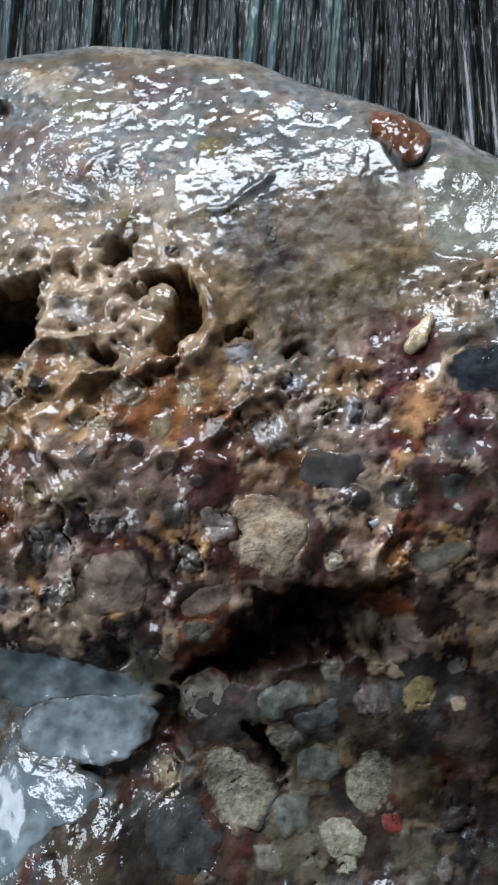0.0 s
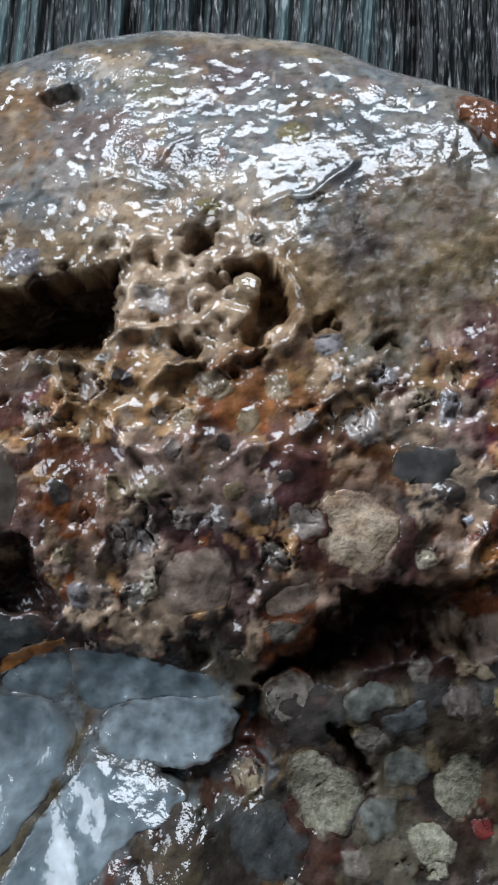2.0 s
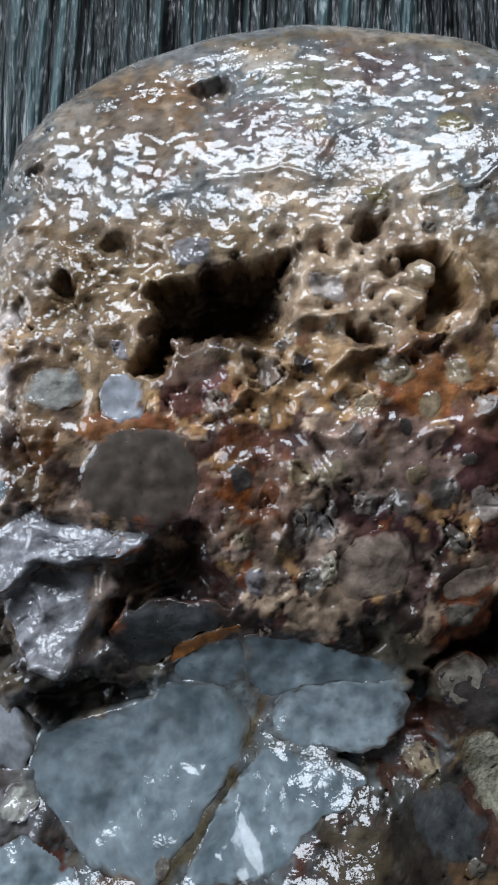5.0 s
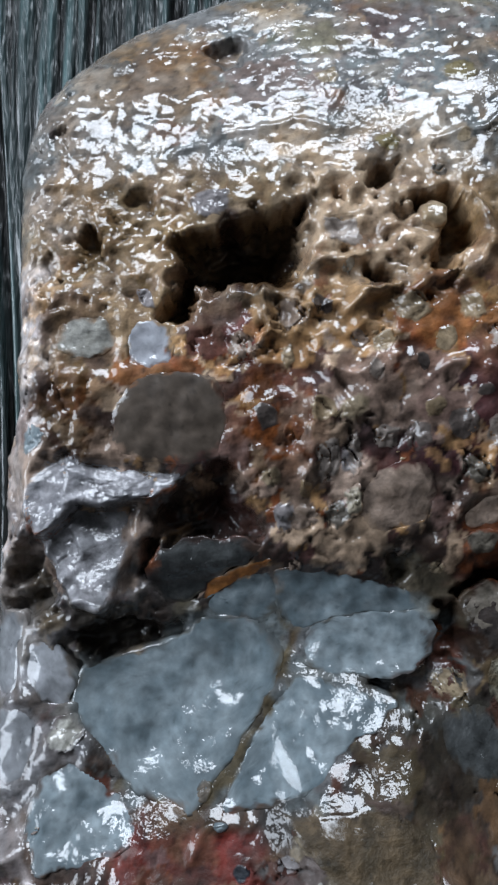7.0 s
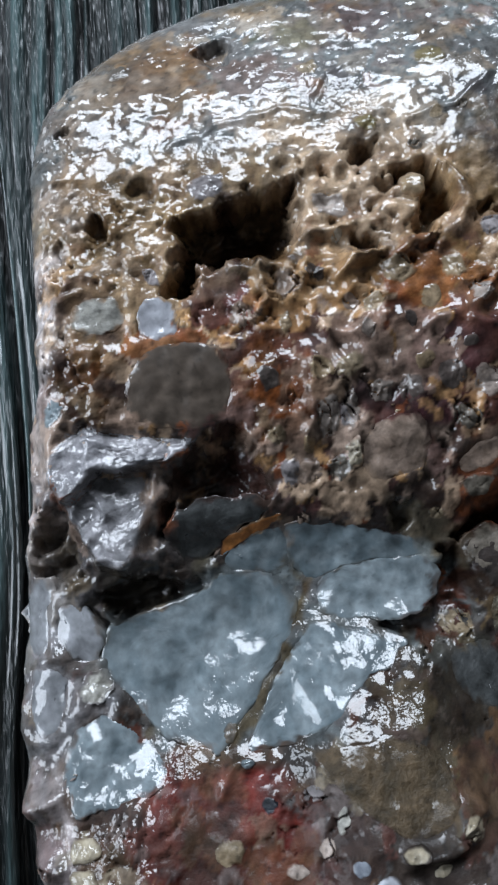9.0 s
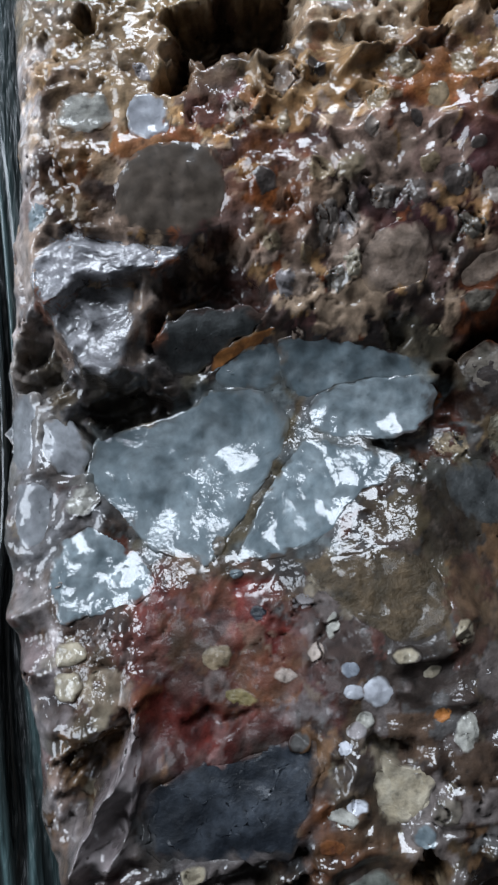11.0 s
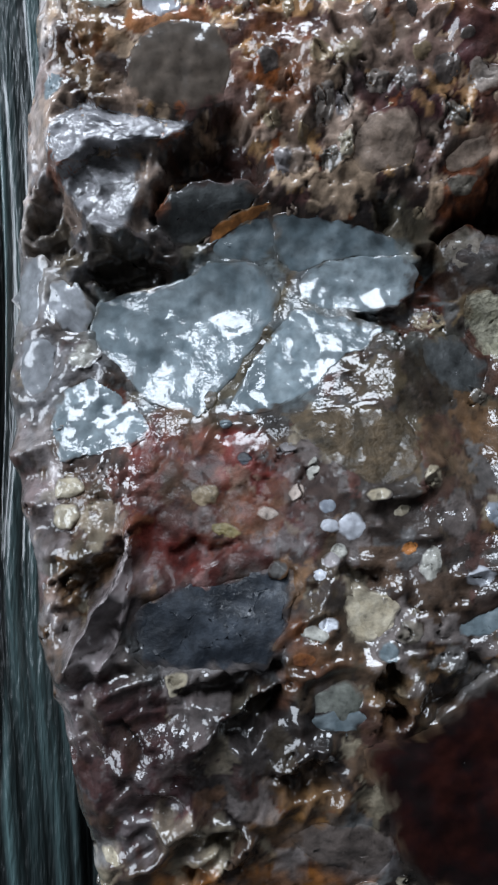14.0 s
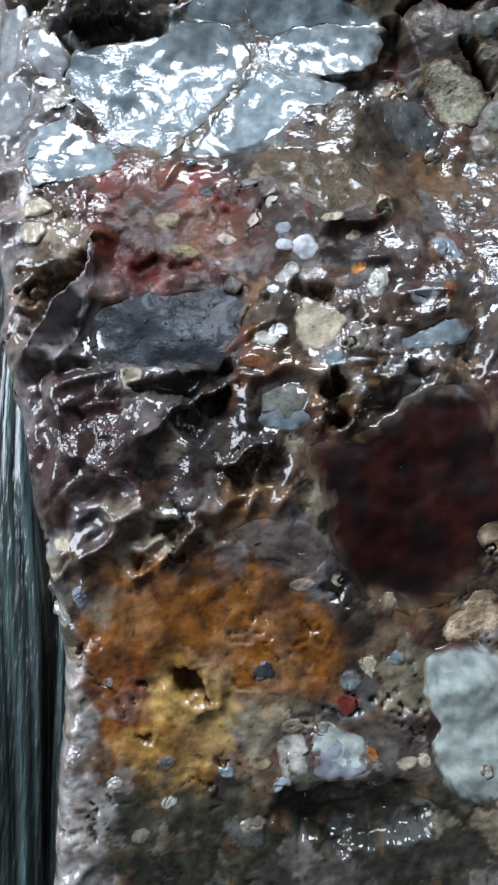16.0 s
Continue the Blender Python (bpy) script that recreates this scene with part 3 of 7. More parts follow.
stain_or_shade([(-26.8, -51.0), (-20.2, -50.5), (-20.4, -53.8), (-25.8, -55.3)], (0.30, 0.13, 0.06), 0.8, 0.8)
stain_or_shade([(-45.5, -67.9), (-38.5, -69.2), (-34.8, -72.6), (-38.8, -74.8), (-40.9, -85.4), (-43.1, -85.3), (-44.9, -76.9)], (0.27, 0.21, 0.13), 0.8, 1.0)
stain_or_shade([(-39.3, -81.3), (-35.5, -74.8), (-26.7, -72.5), (-19.6, -74.7), (-15.7, -80.5), (-18.5, -84.6), (-25.8, -85.6), (-27.5, -89.2), (-28.8, -96.4), (-35.6, -96.1), (-40.1, -86.6)], (0.50, 0.17, 0.02), 0.95, 1.0, solid=0.9)
stain_or_shade([(-39.6, -80.6), (-33.4, -79.5), (-32.6, -87.9), (-35.5, -91.9), (-39.3, -86.6)], (0.27, 0.08, 0.02), 0.7, 1.0, solid=0.9)
stain_or_shade([(-33.6, -86.1), (-31.9, -85.5), (-28.0, -87.4), (-27.4, -84.4), (-25.8, -84.5), (-26.4, -88.6), (-29.8, -90.4), (-33.1, -88.5)], (0.78, 0.46, 0.12), 0.95, 0.6, solid=0.9)
stain_or_shade([(-35.4, -90.8), (-28.7, -89.8), (-27.6, -94.5), (-29.9, -96.4), (-35.6, -96.1)], (0.62, 0.32, 0.06), 0.9, 0.8, solid=0.9)
stain_or_shade([(-24.7, -88.9), (-16.1, -86.7), (-7.4, -91.1), (-6.6, -95.2), (-24.7, -95.2)], (0.33, 0.30, 0.24), 0.8, 1.0)
stain_or_shade([(-41.4, -92.9), (-25.8, -95.2), (-24.6, -105.2), (-42.4, -108.3)], (0.15, 0.15, 0.10), 0.85, 1.2)
stain_or_shade([(-24.7, -95.2), (-5.0, -94.6), (-4.2, -109.8), (-24.5, -109.8)], (0.065, 0.072, 0.052), 0.85, 1.5)
stain_or_shade([(-18.5, -73.0), (-8.6, -72.1), (-7.8, -90.7), (-14.0, -90.7), (-16.3, -82.2)], (0.14, 0.11, 0.08), 0.85, 1.2)
stain_or_shade([(-38.9, 37.9), (-33.2, 42.2), (-29.8, 42.7), (-29.1, 38.2), (-29.0, 30.9), (-31.1, 31.0), (-31.8, 36.9)], (0.26, 0.11, 0.03), 0.85, 1.0, solid=0.9)
stain_or_shade([(-15.9, 44.0), (-9.8, 44.7), (-10.3, 39.5), (-15.2, 38.1)], (0.12, 0.07, 0.06), 0.7, 1.5)
stain_or_shade([(-29.4, 48.9), (-9.4, 48.7), (-0.9, 45.7), (-1.2, 43.4), (-15.3, 45.6), (-27.6, 44.8)], (0.24, 0.16, 0.06), 0.7, 1.2)
# rust-brown lining of the cave, darkened: the hollow's shade is put into its colour
stain_or_shade([(-34.2, 11.5), (-32.3, 16.0), (-32.6, 18.4), (-29.9, 18.8), (-25.4, 20.5), (-21.7, 21.0), (-21.5, 17.9), (-22.3, 14.3), (-26.4, 14.2), (-31.3, 13.9), (-32.5, 10.9)], (0.045, 0.02, 0.01), 0.95, 0.4, solid=0.9)
stain_or_shade([(-11.3, -25.1), (-3.0, -24.6), (-0.2, -32.7), (-15.8, -32.6), (-21.3, -31.4), (-17.2, -26.6)], (0.06, 0.05, 0.032), 0.85, 1.5, solid=0.5)
stain_or_shade([(-20.2, -28.1), (-13.3, -24.9), (-12.7, -29.0), (-19.4, -31.8)], (0.11, 0.055, 0.035), 0.8, 1.0)
stain_or_shade([(-23.2, 40.7), (-19.8, 43.4), (-16.6, 42.5), (-16.1, 39.5), (-20.5, 38.8)], (0.15, 0.15, 0.08), 0.75, 0.7, solid=0.8)
stain_or_shade([(-15.9, 34.7), (-13.3, 35.3), (-13.4, 32.1), (-15.1, 30.2), (-16.6, 31.0)], (0.075, 0.078, 0.080), 0.75, 0.7, solid=0.8)
stain_or_shade([(-36.7, 33.4), (-32.3, 35.9), (-31.1, 34.7), (-31.6, 31.2), (-35.2, 31.6)], (0.075, 0.078, 0.080), 0.75, 0.7, solid=0.8)
stain_or_shade([(-2.6, 27.7), (0.2, 25.0), (1.9, 21.4), (0.1, 20.4), (-2.6, 22.0), (-5.5, 23.0), (-4.0, 25.0)], (0.075, 0.078, 0.080), 0.75, 0.7, solid=0.8)
stain_or_shade([(-39.6, -49.2), (-34.1, -47.4), (-28.5, -47.0), (-24.0, -48.1), (-21.8, -54.1), (-24.8, -57.4), (-33.8, -57.7), (-39.5, -54.8)], (0.022, 0.025, 0.030), 0.92, 1.2, solid=0.8)
stain_or_shade([(-34.1, -56.0), (-24.7, -56.5), (-24.1, -60.5), (-34.4, -61.1)], (0.028, 0.03, 0.024), 0.8, 1.0, solid=0.7)
stain_or_shade([(-26.5, -35.5), (-19.8, -35.8), (-20.4, -40.3), (-25.0, -48.9), (-28.5, -47.0), (-27.0, -41.1)], (0.07, 0.036, 0.028), 0.8, 1.2, solid=0.6)
stain_or_shade([(-26.3, -47.9), (-20.2, -47.0), (-14.5, -53.7), (-14.2, -61.0), (-25.0, -60.4), (-26.5, -55.5)], (0.045, 0.04, 0.03), 0.85, 1.5, solid=0.3)
stain_or_shade([(-50.6, -5.2), (-45.3, -5.0), (-36.5, -7.5), (-37.2, -16.2), (-42.6, -22.5), (-52.3, -22.9), (-52.6, -13.2)], (0.17, 0.16, 0.165), 0.85, 1.0, solid=0.6)
stain_or_shade([(-46.6, 20.6), (-44.2, 30.8), (-42.0, 35.9), (-40.0, 30.6), (-40.9, 20.4), (-43.0, 12.1), (-45.0, 6.2), (-47.0, 6.3)], (0.34, 0.28, 0.23), 0.85, 1.2, solid=0.3)
stain_or_shade([(-47.2, 17.5), (-44.8, 17.2), (-45.8, 6.5), (-48.1, -4.3), (-50.0, -18.7), (-48.6, -34.2), (-47.6, -37.0), (-50.9, -36.8), (-53.5, -18.5), (-50.4, 1.8)], (0.95, 0.87, 0.86), 0.85, 0.8, solid=0.4)
stain_or_shade([(-49.6, -34.9), (-46.7, -40.6), (-45.7, -49.2), (-43.1, -55.3), (-42.8, -62.4), (-45.3, -62.4), (-47.2, -51.2), (-51.0, -37.8)], (0.90, 0.78, 0.78), 0.8, 0.8, solid=0.4)
# corner below the ledge: dark red-brown, with the ledge's shade painted in
stain_or_shade([(8.1, -6.0), (20.4, -4.0), (23.5, -31.4), (13.7, -33.0), (13.1, -28.0), (11.1, -18.9)], (0.014, 0.008, 0.006), 0.96, 1.5, solid=0.8)
# crevice, slot and groove: their shade is painted in, near black
stain_or_shade([(-35.9, -6.0), (-32.0, -3.1), (-27.4, -3.9), (-25.2, -8.7), (-27.8, -11.9), (-32.1, -12.4), (-34.1, -10.7), (-36.1, -12.1)], (0.022, 0.014, 0.010), 0.9, 1.2, solid=0.8)
stain_or_shade([(-45.8, -16.3), (-40.9, -15.2), (-33.4, -15.7), (-33.0, -19.2), (-42.7, -19.4)], (0.025, 0.018, 0.014), 0.85, 0.8, solid=0.8)
stain_or_shade([(-45.9, -51.0), (-44.2, -47.7), (-40.2, -43.6), (-40.0, -45.2), (-42.6, -49.4), (-44.5, -52.3)], (0.03, 0.018, 0.012), 0.85, 0.7, solid=0.8)
stain_or_shade([(-39.6, -42.3), (-38.9, -43.4), (-39.1, -46.3), (-39.4, -49.6), (-40.2, -52.2), (-41.8, -55.6), (-45.4, -55.7), (-44.5, -52.4), (-42.4, -49.2), (-41.0, -46.6)], (0.30, 0.25, 0.25), 0.9, 0.5, solid=0.9)
stain_or_shade([(-33.2, -81.9), (-30.1, -81.1), (-26.9, -84.4), (-26.6, -87.4), (-29.8, -88.9), (-33.1, -86.7)], (0.85, 0.60, 0.22), 0.7, 0.6, solid=0.9)
stain_or_shade([(-44.8, -85.8), (-41.2, -86.6), (-39.0, -96.1), (-46.4, -95.9)], (1.1, 1.0, 0.97), 0.85, 0.7, solid=0.7)
stain_or_shade([(-41.5, -79.4), (-35.1, -80.1), (-33.6, -84.3), (-33.7, -87.9), (-39.3, -87.2)], (0.38, 0.09, 0.03), 0.75, 0.8, solid=0.9)
stain_or_shade([(-34.9, -74.3), (-18.5, -75.0), (-20.7, -79.3), (-28.5, -79.7), (-33.5, -81.3)], (0.32, 0.10, 0.014), 0.7, 1.0, solid=0.9)
stain_or_shade([(-45.1, -91.1), (-41.4, -93.4), (-38.4, -104.6), (-42.3, -107.1), (-45.4, -100.9)], (1.3, 1.2, 1.2), 0.85, 0.8, solid=0.6)
stain_or_shade([(-44.2, -56.0), (-37.2, -56.2), (-34.5, -61.6), (-33.1, -68.7), (-40.3, -72.5), (-44.4, -66.8)], (0.13, 0.05, 0.055), 0.5, 1.2, solid=0.5)
stain_or_shade([(-4.8, 5.4), (-2.8, 5.8), (1.7, 5.3), (3.1, 2.6), (-1.0, 3.1), (-3.7, 1.7), (-4.6, -0.5)], (0.26, 0.115, 0.04), 0.8, 0.8, solid=0.6)

stain_or_shade([(-14.4, 5.2), (-10.2, 5.9), (-4.2, 5.3), (-3.8, 1.9), (-5.6, -1.8), (-10.2, -2.7), (-13.5, -1.8), (-14.4, 2.0)], (0.05, 0.026, 0.027), 0.9, 1.2, solid=0.0)
stain_or_shade([(-29.1, 5.5), (-21.0, 4.9), (-20.3, 0.2), (-21.2, -4.1), (-25.9, -2.6), (-28.2, 0.3)], (0.16, 0.05, 0.018), 0.8, 1.2, solid=0.1)
stain_or_shade([(-17.7, 5.3), (-14.4, 4.8), (-14.0, 1.1), (-16.4, -2.7), (-18.2, 0.2)], (0.10, 0.07, 0.066), 0.7, 1.0, solid=0.0)
stain_or_shade([(-3.3, 5.1), (1.8, 4.5), (2.2, 2.2), (-1.9, 2.3), (-4.2, 0.0), (-4.1, -3.7), (-1.7, -5.7), (-3.6, -6.1), (-5.3, -2.8), (-4.7, 0.9)], (0.2, 0.075, 0.025), 0.8, 1.0, solid=0.6)
stain_or_shade([(-18.6, 9.6), (-13.9, 9.9), (-8.3, 9.3), (-4.6, 9.7), (-2.8, 8.3), (-5.6, 6.0), (-10.2, 5.9), (-15.8, 5.7), (-19.1, 6.7)], (0.30, 0.13, 0.04), 0.75, 1.2, solid=0.25)
stain_or_shade([(-14.3, 12.8), (-8.2, 12.2), (-4.4, 14.1), (-1.7, 12.1), (-2.7, 9.2), (-8.3, 9.3), (-13.9, 9.9)], (0.36, 0.21, 0.09), 0.7, 1.2, solid=0.3)
stain_or_shade([(-11.2, -14.5), (6.1, -11.1), (6.1, -15.9), (-0.7, -16.3), (-3.6, -20.6), (-7.9, -20.8), (-10.3, -18.4)], (0.022, 0.012, 0.008), 0.9, 1.0, solid=0.8)
stain_or_shade([(-16.7, -24.1), (-11.4, -23.9), (-6.5, -25.1), (-4.2, -28.7), (-5.0, -32.6), (-18.0, -31.4), (-19.0, -28.9)], (0.075, 0.07, 0.045), 0.8, 1.0, solid=0.4)
stain_or_shade([(-21.2, -29.6), (-18.1, -27.7), (-15.3, -27.7), (-16.2, -31.4), (-21.6, -31.3)], (0.11, 0.06, 0.05), 0.8, 0.8, solid=0.3)
stain_or_shade([(-26.0, -14.2), (-23.0, -15.2), (-22.3, -17.4), (-24.0, -19.3), (-25.5, -18.4)], (0.13, 0.11, 0.065), 0.9, 0.5, solid=0.8)
stain_or_shade([(-1.8, -14.2), (4.2, -12.7), (13.7, -13.1), (14.0, -17.9), (11.3, -25.3), (4.2, -25.8), (0.2, -21.7), (-2.3, -18.5)], (0.085, 0.065, 0.045), 0.75, 1.2, solid=0.1)
stain_or_shade([(4.2, -26.3), (8.3, -25.3), (13.2, -26.2), (19.2, -26.0), (18.5, -32.9), (-2.7, -33.1), (0.2, -28.1)], (0.1, 0.075, 0.05), 0.75, 1.2, solid=0.1)
stain_or_shade([(-14.8, -33.6), (-10.2, -34.1), (-8.3, -38.1), (-9.6, -43.0), (-13.2, -40.9), (-13.1, -37.9)], (0.17, 0.13, 0.06), 0.75, 1.0, solid=0.2)
stain_or_shade([(-15.4, -25.1), (-10.8, -26.6), (-5.9, -28.5), (-7.3, -34.5), (-11.7, -33.5), (-14.1, -29.8)], (0.06, 0.042, 0.028), 0.8, 1.0, solid=0.6)
stain_or_shade([(-22.5, -39.8), (-17.0, -40.6), (-10.5, -42.1), (-10.6, -48.4), (-16.1, -48.0), (-21.4, -46.4)], (0.075, 0.045, 0.036), 0.8, 1.0, solid=0.2)
stain_or_shade([(-23.4, -47.9), (-16.1, -48.0), (-10.7, -49.2), (-11.8, -57.0), (-26.0, -56.9), (-24.2, -51.6)], (0.1, 0.07, 0.045), 0.7, 1.0, solid=0.1)
stain_or_shade([(-37.6, -36.1), (-29.9, -38.1), (-27.4, -41.9), (-28.6, -44.8), (-33.2, -44.0), (-37.3, -41.1)], (0.10, 0.06, 0.034), 0.7, 1.2, solid=0.5)
stain_or_shade([(-44.8, -56.4), (-36.5, -56.5), (-32.5, -59.1), (-34.7, -65.6), (-35.9, -70.9), (-43.3, -70.0), (-46.0, -65.1)], (0.075, 0.034, 0.036), 0.9, 1.0, solid=0.85)
stain_or_shade([(-36.5, -56.5), (-27.3, -54.2), (-25.4, -59.3), (-27.6, -65.9), (-32.8, -68.3), (-35.2, -64.1), (-32.5, -59.6)], (0.032, 0.022, 0.02), 0.9, 1.0, solid=0.8)
stain_or_shade([(-19.4, -87.8), (-10.8, -86.6), (-9.4, -94.0), (-13.7, -95.3), (-21.4, -94.6), (-25.8, -94.0), (-24.7, -88.9)], (0.27, 0.25, 0.21), 0.75, 1.0, solid=0.1)
stain_or_shade([(-17.5, -76.2), (-12.2, -77.8), (-8.8, -83.8), (-10.7, -88.9), (-16.1, -87.2), (-16.9, -81.1)], (0.13, 0.095, 0.06), 0.8, 1.0, solid=0.1)
stain_or_shade([(-32.1, -75.6), (-27.0, -74.0), (-22.2, -75.7), (-23.2, -79.5), (-28.0, -80.5), (-31.6, -78.9)], (0.22, 0.075, 0.012), 0.8, 1.2, solid=0.9)

stain_or_shade([(-51.6, -14.9), (-47.8, -15.4), (-43.2, -20.1), (-42.9, -24.5), (-43.4, -27.6), (-48.1, -29.3), (-47.9, -36.1), (-49.4, -35.0), (-52.4, -25.9)], (0.34, 0.34, 0.36), 0.8, 1.0, solid=0.7)
stain_or_shade([(7.9, 13.3), (10.7, 13.2), (13.4, 10.3), (12.9, 5.5), (10.2, 4.6), (8.3, 7.4)], (0.16, 0.02, 0.04), 0.85, 0.8, solid=0.85)
stain_or_shade([(14.4, 10.7), (18.1, 10.7), (19.1, 5.5), (15.3, 5.0)], (0.15, 0.025, 0.04), 0.8, 0.8, solid=0.7)
stain_or_shade([(-27.4, -54.2), (-22.5, -53.8), (-20.4, -55.4), (-23.7, -56.4), (-26.9, -56.4)], (0.28, 0.1, 0.04), 0.85, 0.7, solid=0.6)
stain_or_shade([(-27.1, -66.6), (-22.8, -65.9), (-20.7, -67.8), (-23.9, -69.9), (-27.7, -69.3)], (0.42, 0.2, 0.06), 0.85, 0.8, solid=0.7)
stain_or_shade([(-28.2, -69.3), (-20.7, -69.5), (-16.3, -71.9), (-18.5, -74.7), (-26.1, -73.3)], (0.22, 0.21, 0.22), 0.8, 0.8, solid=0.4)
stain_or_shade([(-38.6, -73.0), (-28.3, -73.2), (-20.7, -75.8), (-16.3, -80.4), (-16.3, -85.8), (-25.2, -86.8), (-35.1, -80.0), (-39.5, -79.4)], (0.46, 0.155, 0.018), 0.8, 1.2, solid=0.9)
stain_or_shade([(-33.6, -84.2), (-31.9, -85.5), (-28.6, -88.5), (-25.8, -87.4), (-26.9, -84.4), (-27.4, -83.2), (-25.2, -85.6), (-26.4, -90.4), (-29.8, -89.7), (-33.1, -87.2)], (0.9, 0.6, 0.22), 0.8, 0.6, solid=0.9)
stain_or_shade([(-42.3, 47.5), (-35.9, 45.4), (-31.0, 42.6), (-29.1, 35.5), (-30.0, 30.4), (-33.7, 30.6), (-39.0, 30.7), (-40.6, 37.6)], (0.2, 0.115, 0.045), 0.6, 1.5, solid=0.6)
stain_or_shade([(-20.3, 20.6), (-15.1, 23.1), (-10.8, 22.3), (-12.8, 16.2), (-6.2, 16.1), (-4.2, 19.0), (-4.9, 14.1), (-10.1, 11.7), (-16.7, 12.4), (-20.0, 15.5)], (0.5, 0.36, 0.24), 0.6, 1.0, solid=0.5)

# recess and corner under the ledge: dark brown, deepened by painted shade
stain_or_shade([(-3.8, -7.1), (19.7, -5.9), (21.1, -13.0), (13.1, -12.1), (6.2, -13.2), (-0.3, -14.2), (-9.0, -15.9)], (0.03, 0.012, 0.007), 0.97, 0.8, solid=1.0)
stain_or_shade([(15.1, -13.1), (23.0, -13.0), (22.3, -32.8), (16.6, -32.9), (14.3, -25.2), (14.5, -17.9)], (0.03, 0.02, 0.013), 0.85, 1.0, solid=0.5)
stain_or_shade([(-20.4, 6.1), (-15.4, 5.6), (-9.5, 5.1), (-8.6, 0.8), (-13.6, -2.2), (-17.0, -1.2), (-20.4, 1.7)], (0.09, 0.055, 0.055), 0.6, 1.2, solid=0.2)

stain_or_shade([(-38.8, -96.2), (-32.3, -95.1), (0.5, -94.7), (1.4, -108.6), (-40.7, -108.4)], (0.055, 0.058, 0.036), 0.85, 1.2, solid=0.7)
stain_or_shade([(-26.0, -40.6), (-13.6, -39.8), (0.7, -35.2), (-2.0, -53.1), (-14.7, -54.3), (-18.8, -57.4), (-26.0, -54.4), (-28.2, -47.7)], (0.075, 0.045, 0.034), 0.7, 1.5, solid=0.55)
stain_or_shade([(-26.6, -52.2), (-21.9, -51.7), (-19.8, -54.3), (-23.5, -54.9)], (0.24, 0.09, 0.035), 0.8, 0.8, solid=0.7)
stain_or_shade([(-19.8, -54.3), (-15.7, -54.8), (-14.7, -60.5), (-17.3, -61.0), (-18.8, -56.9)], (0.34, 0.19, 0.08), 0.8, 0.7, solid=0.6)
stain_or_shade([(-45.7, -64.3), (-36.2, -63.7), (-34.2, -70.9), (-41.5, -73.1), (-45.8, -70.9)], (0.09, 0.04, 0.04), 0.75, 1.0, solid=0.7)
stain_or_shade([(-4.9, 26.0), (12.8, 35.4), (12.0, 21.5), (10.3, 14.2), (4.0, 13.3), (-1.8, 15.4), (-4.3, 20.6)], (0.15, 0.105, 0.052), 0.6, 2.0, solid=0.7)
stain_or_shade([(6.3, 29.9), (9.4, 30.4), (10.7, 26.9), (8.2, 24.7), (5.7, 26.5)], (0.08, 0.055, 0.03), 0.7, 1.0, solid=0.7)
stain_or_shade([(-2.4, 30.0), (1.2, 31.5), (2.0, 28.2), (-0.3, 26.8), (-2.4, 27.7)], (0.075, 0.075, 0.082), 0.75, 0.8, solid=0.7)
stain_or_shade([(-2.3, 24.4), (1.7, 23.8), (2.4, 20.8), (-1.3, 20.4)], (0.095, 0.07, 0.066), 0.7, 0.9, solid=0.7)
stain_or_shade([(6.2, 24.3), (10.7, 25.8), (11.3, 21.5), (8.0, 18.9), (5.4, 21.1)], (0.15, 0.12, 0.065), 0.7, 1.0, solid=0.7)
stain_or_shade([(1.2, 18.5), (5.1, 17.4), (4.0, 14.8), (1.1, 15.3)], (0.075, 0.05, 0.03), 0.7, 0.9, solid=0.7)
# the same corner once more, its colour lowered for the ledge's shade
stain_or_shade([(9.1, -7.0), (22.5, -5.9), (22.3, -32.8), (17.1, -32.9), (15.2, -26.6), (14.5, -17.9), (11.2, -13.1)], (0.026, 0.014, 0.009), 0.93, 1.5, solid=0.75)

stain_or_shade([(-45.8, -71.5), (-43.3, -71.1), (-43.3, -79.5), (-40.2, -85.6), (-39.3, -95.1), (-39.0, -107.1), (-45.1, -110.5), (-44.7, -87.8), (-45.6, -82.5)], (1.0, 0.95, 0.9), 0.8, 0.8, solid=0.5)

stain_or_shade([(-43.2, 23.2), (-33.4, 20.3), (-33.7, 12.0), (-35.2, 6.1), (-43.0, 4.3), (-45.2, 9.2)], (0.32, 0.195, 0.08), 0.7, 1.5, solid=0.7)
stain_or_shade([(-45.5, 4.3), (-43.0, 4.8), (-38.6, 4.7), (-39.2, 0.9), (-40.2, -1.1), (-45.1, -0.5)], (0.06, 0.032, 0.017), 0.85, 1.0, solid=0.8)
stain_or_shade([(-44.5, 7.2), (-40.6, 7.1), (-39.6, 4.2), (-43.0, 2.8), (-45.5, 3.8)], (0.24, 0.1, 0.03), 0.7, 1.0, solid=0.7)
stain_or_shade([(-29.3, 8.9), (-21.6, 7.8), (-20.8, 1.1), (-22.7, -3.7), (-26.6, -2.7), (-28.9, 3.1)], (0.17, 0.055, 0.02), 0.6, 1.2, solid=0.2)
stain_or_shade([(-16.8, -10.1), (-10.9, -9.7), (-10.6, -14.4), (-16.7, -14.4)], (0.035, 0.018, 0.014), 0.8, 1.0, solid=0.6)

stain_or_shade([(-32.2, -14.8), (-25.5, -11.6), (-16.6, -13.0), (-10.9, -16.4), (-10.6, -20.5), (-14.4, -24.2), (-21.1, -29.3), (-24.5, -31.6), (-33.2, -32.7), (-38.6, -31.0), (-43.2, -25.7), (-43.2, -20.1), (-34.6, -17.9)], (0.20, 0.235, 0.245), 0.92, 0.4, solid=0.95)
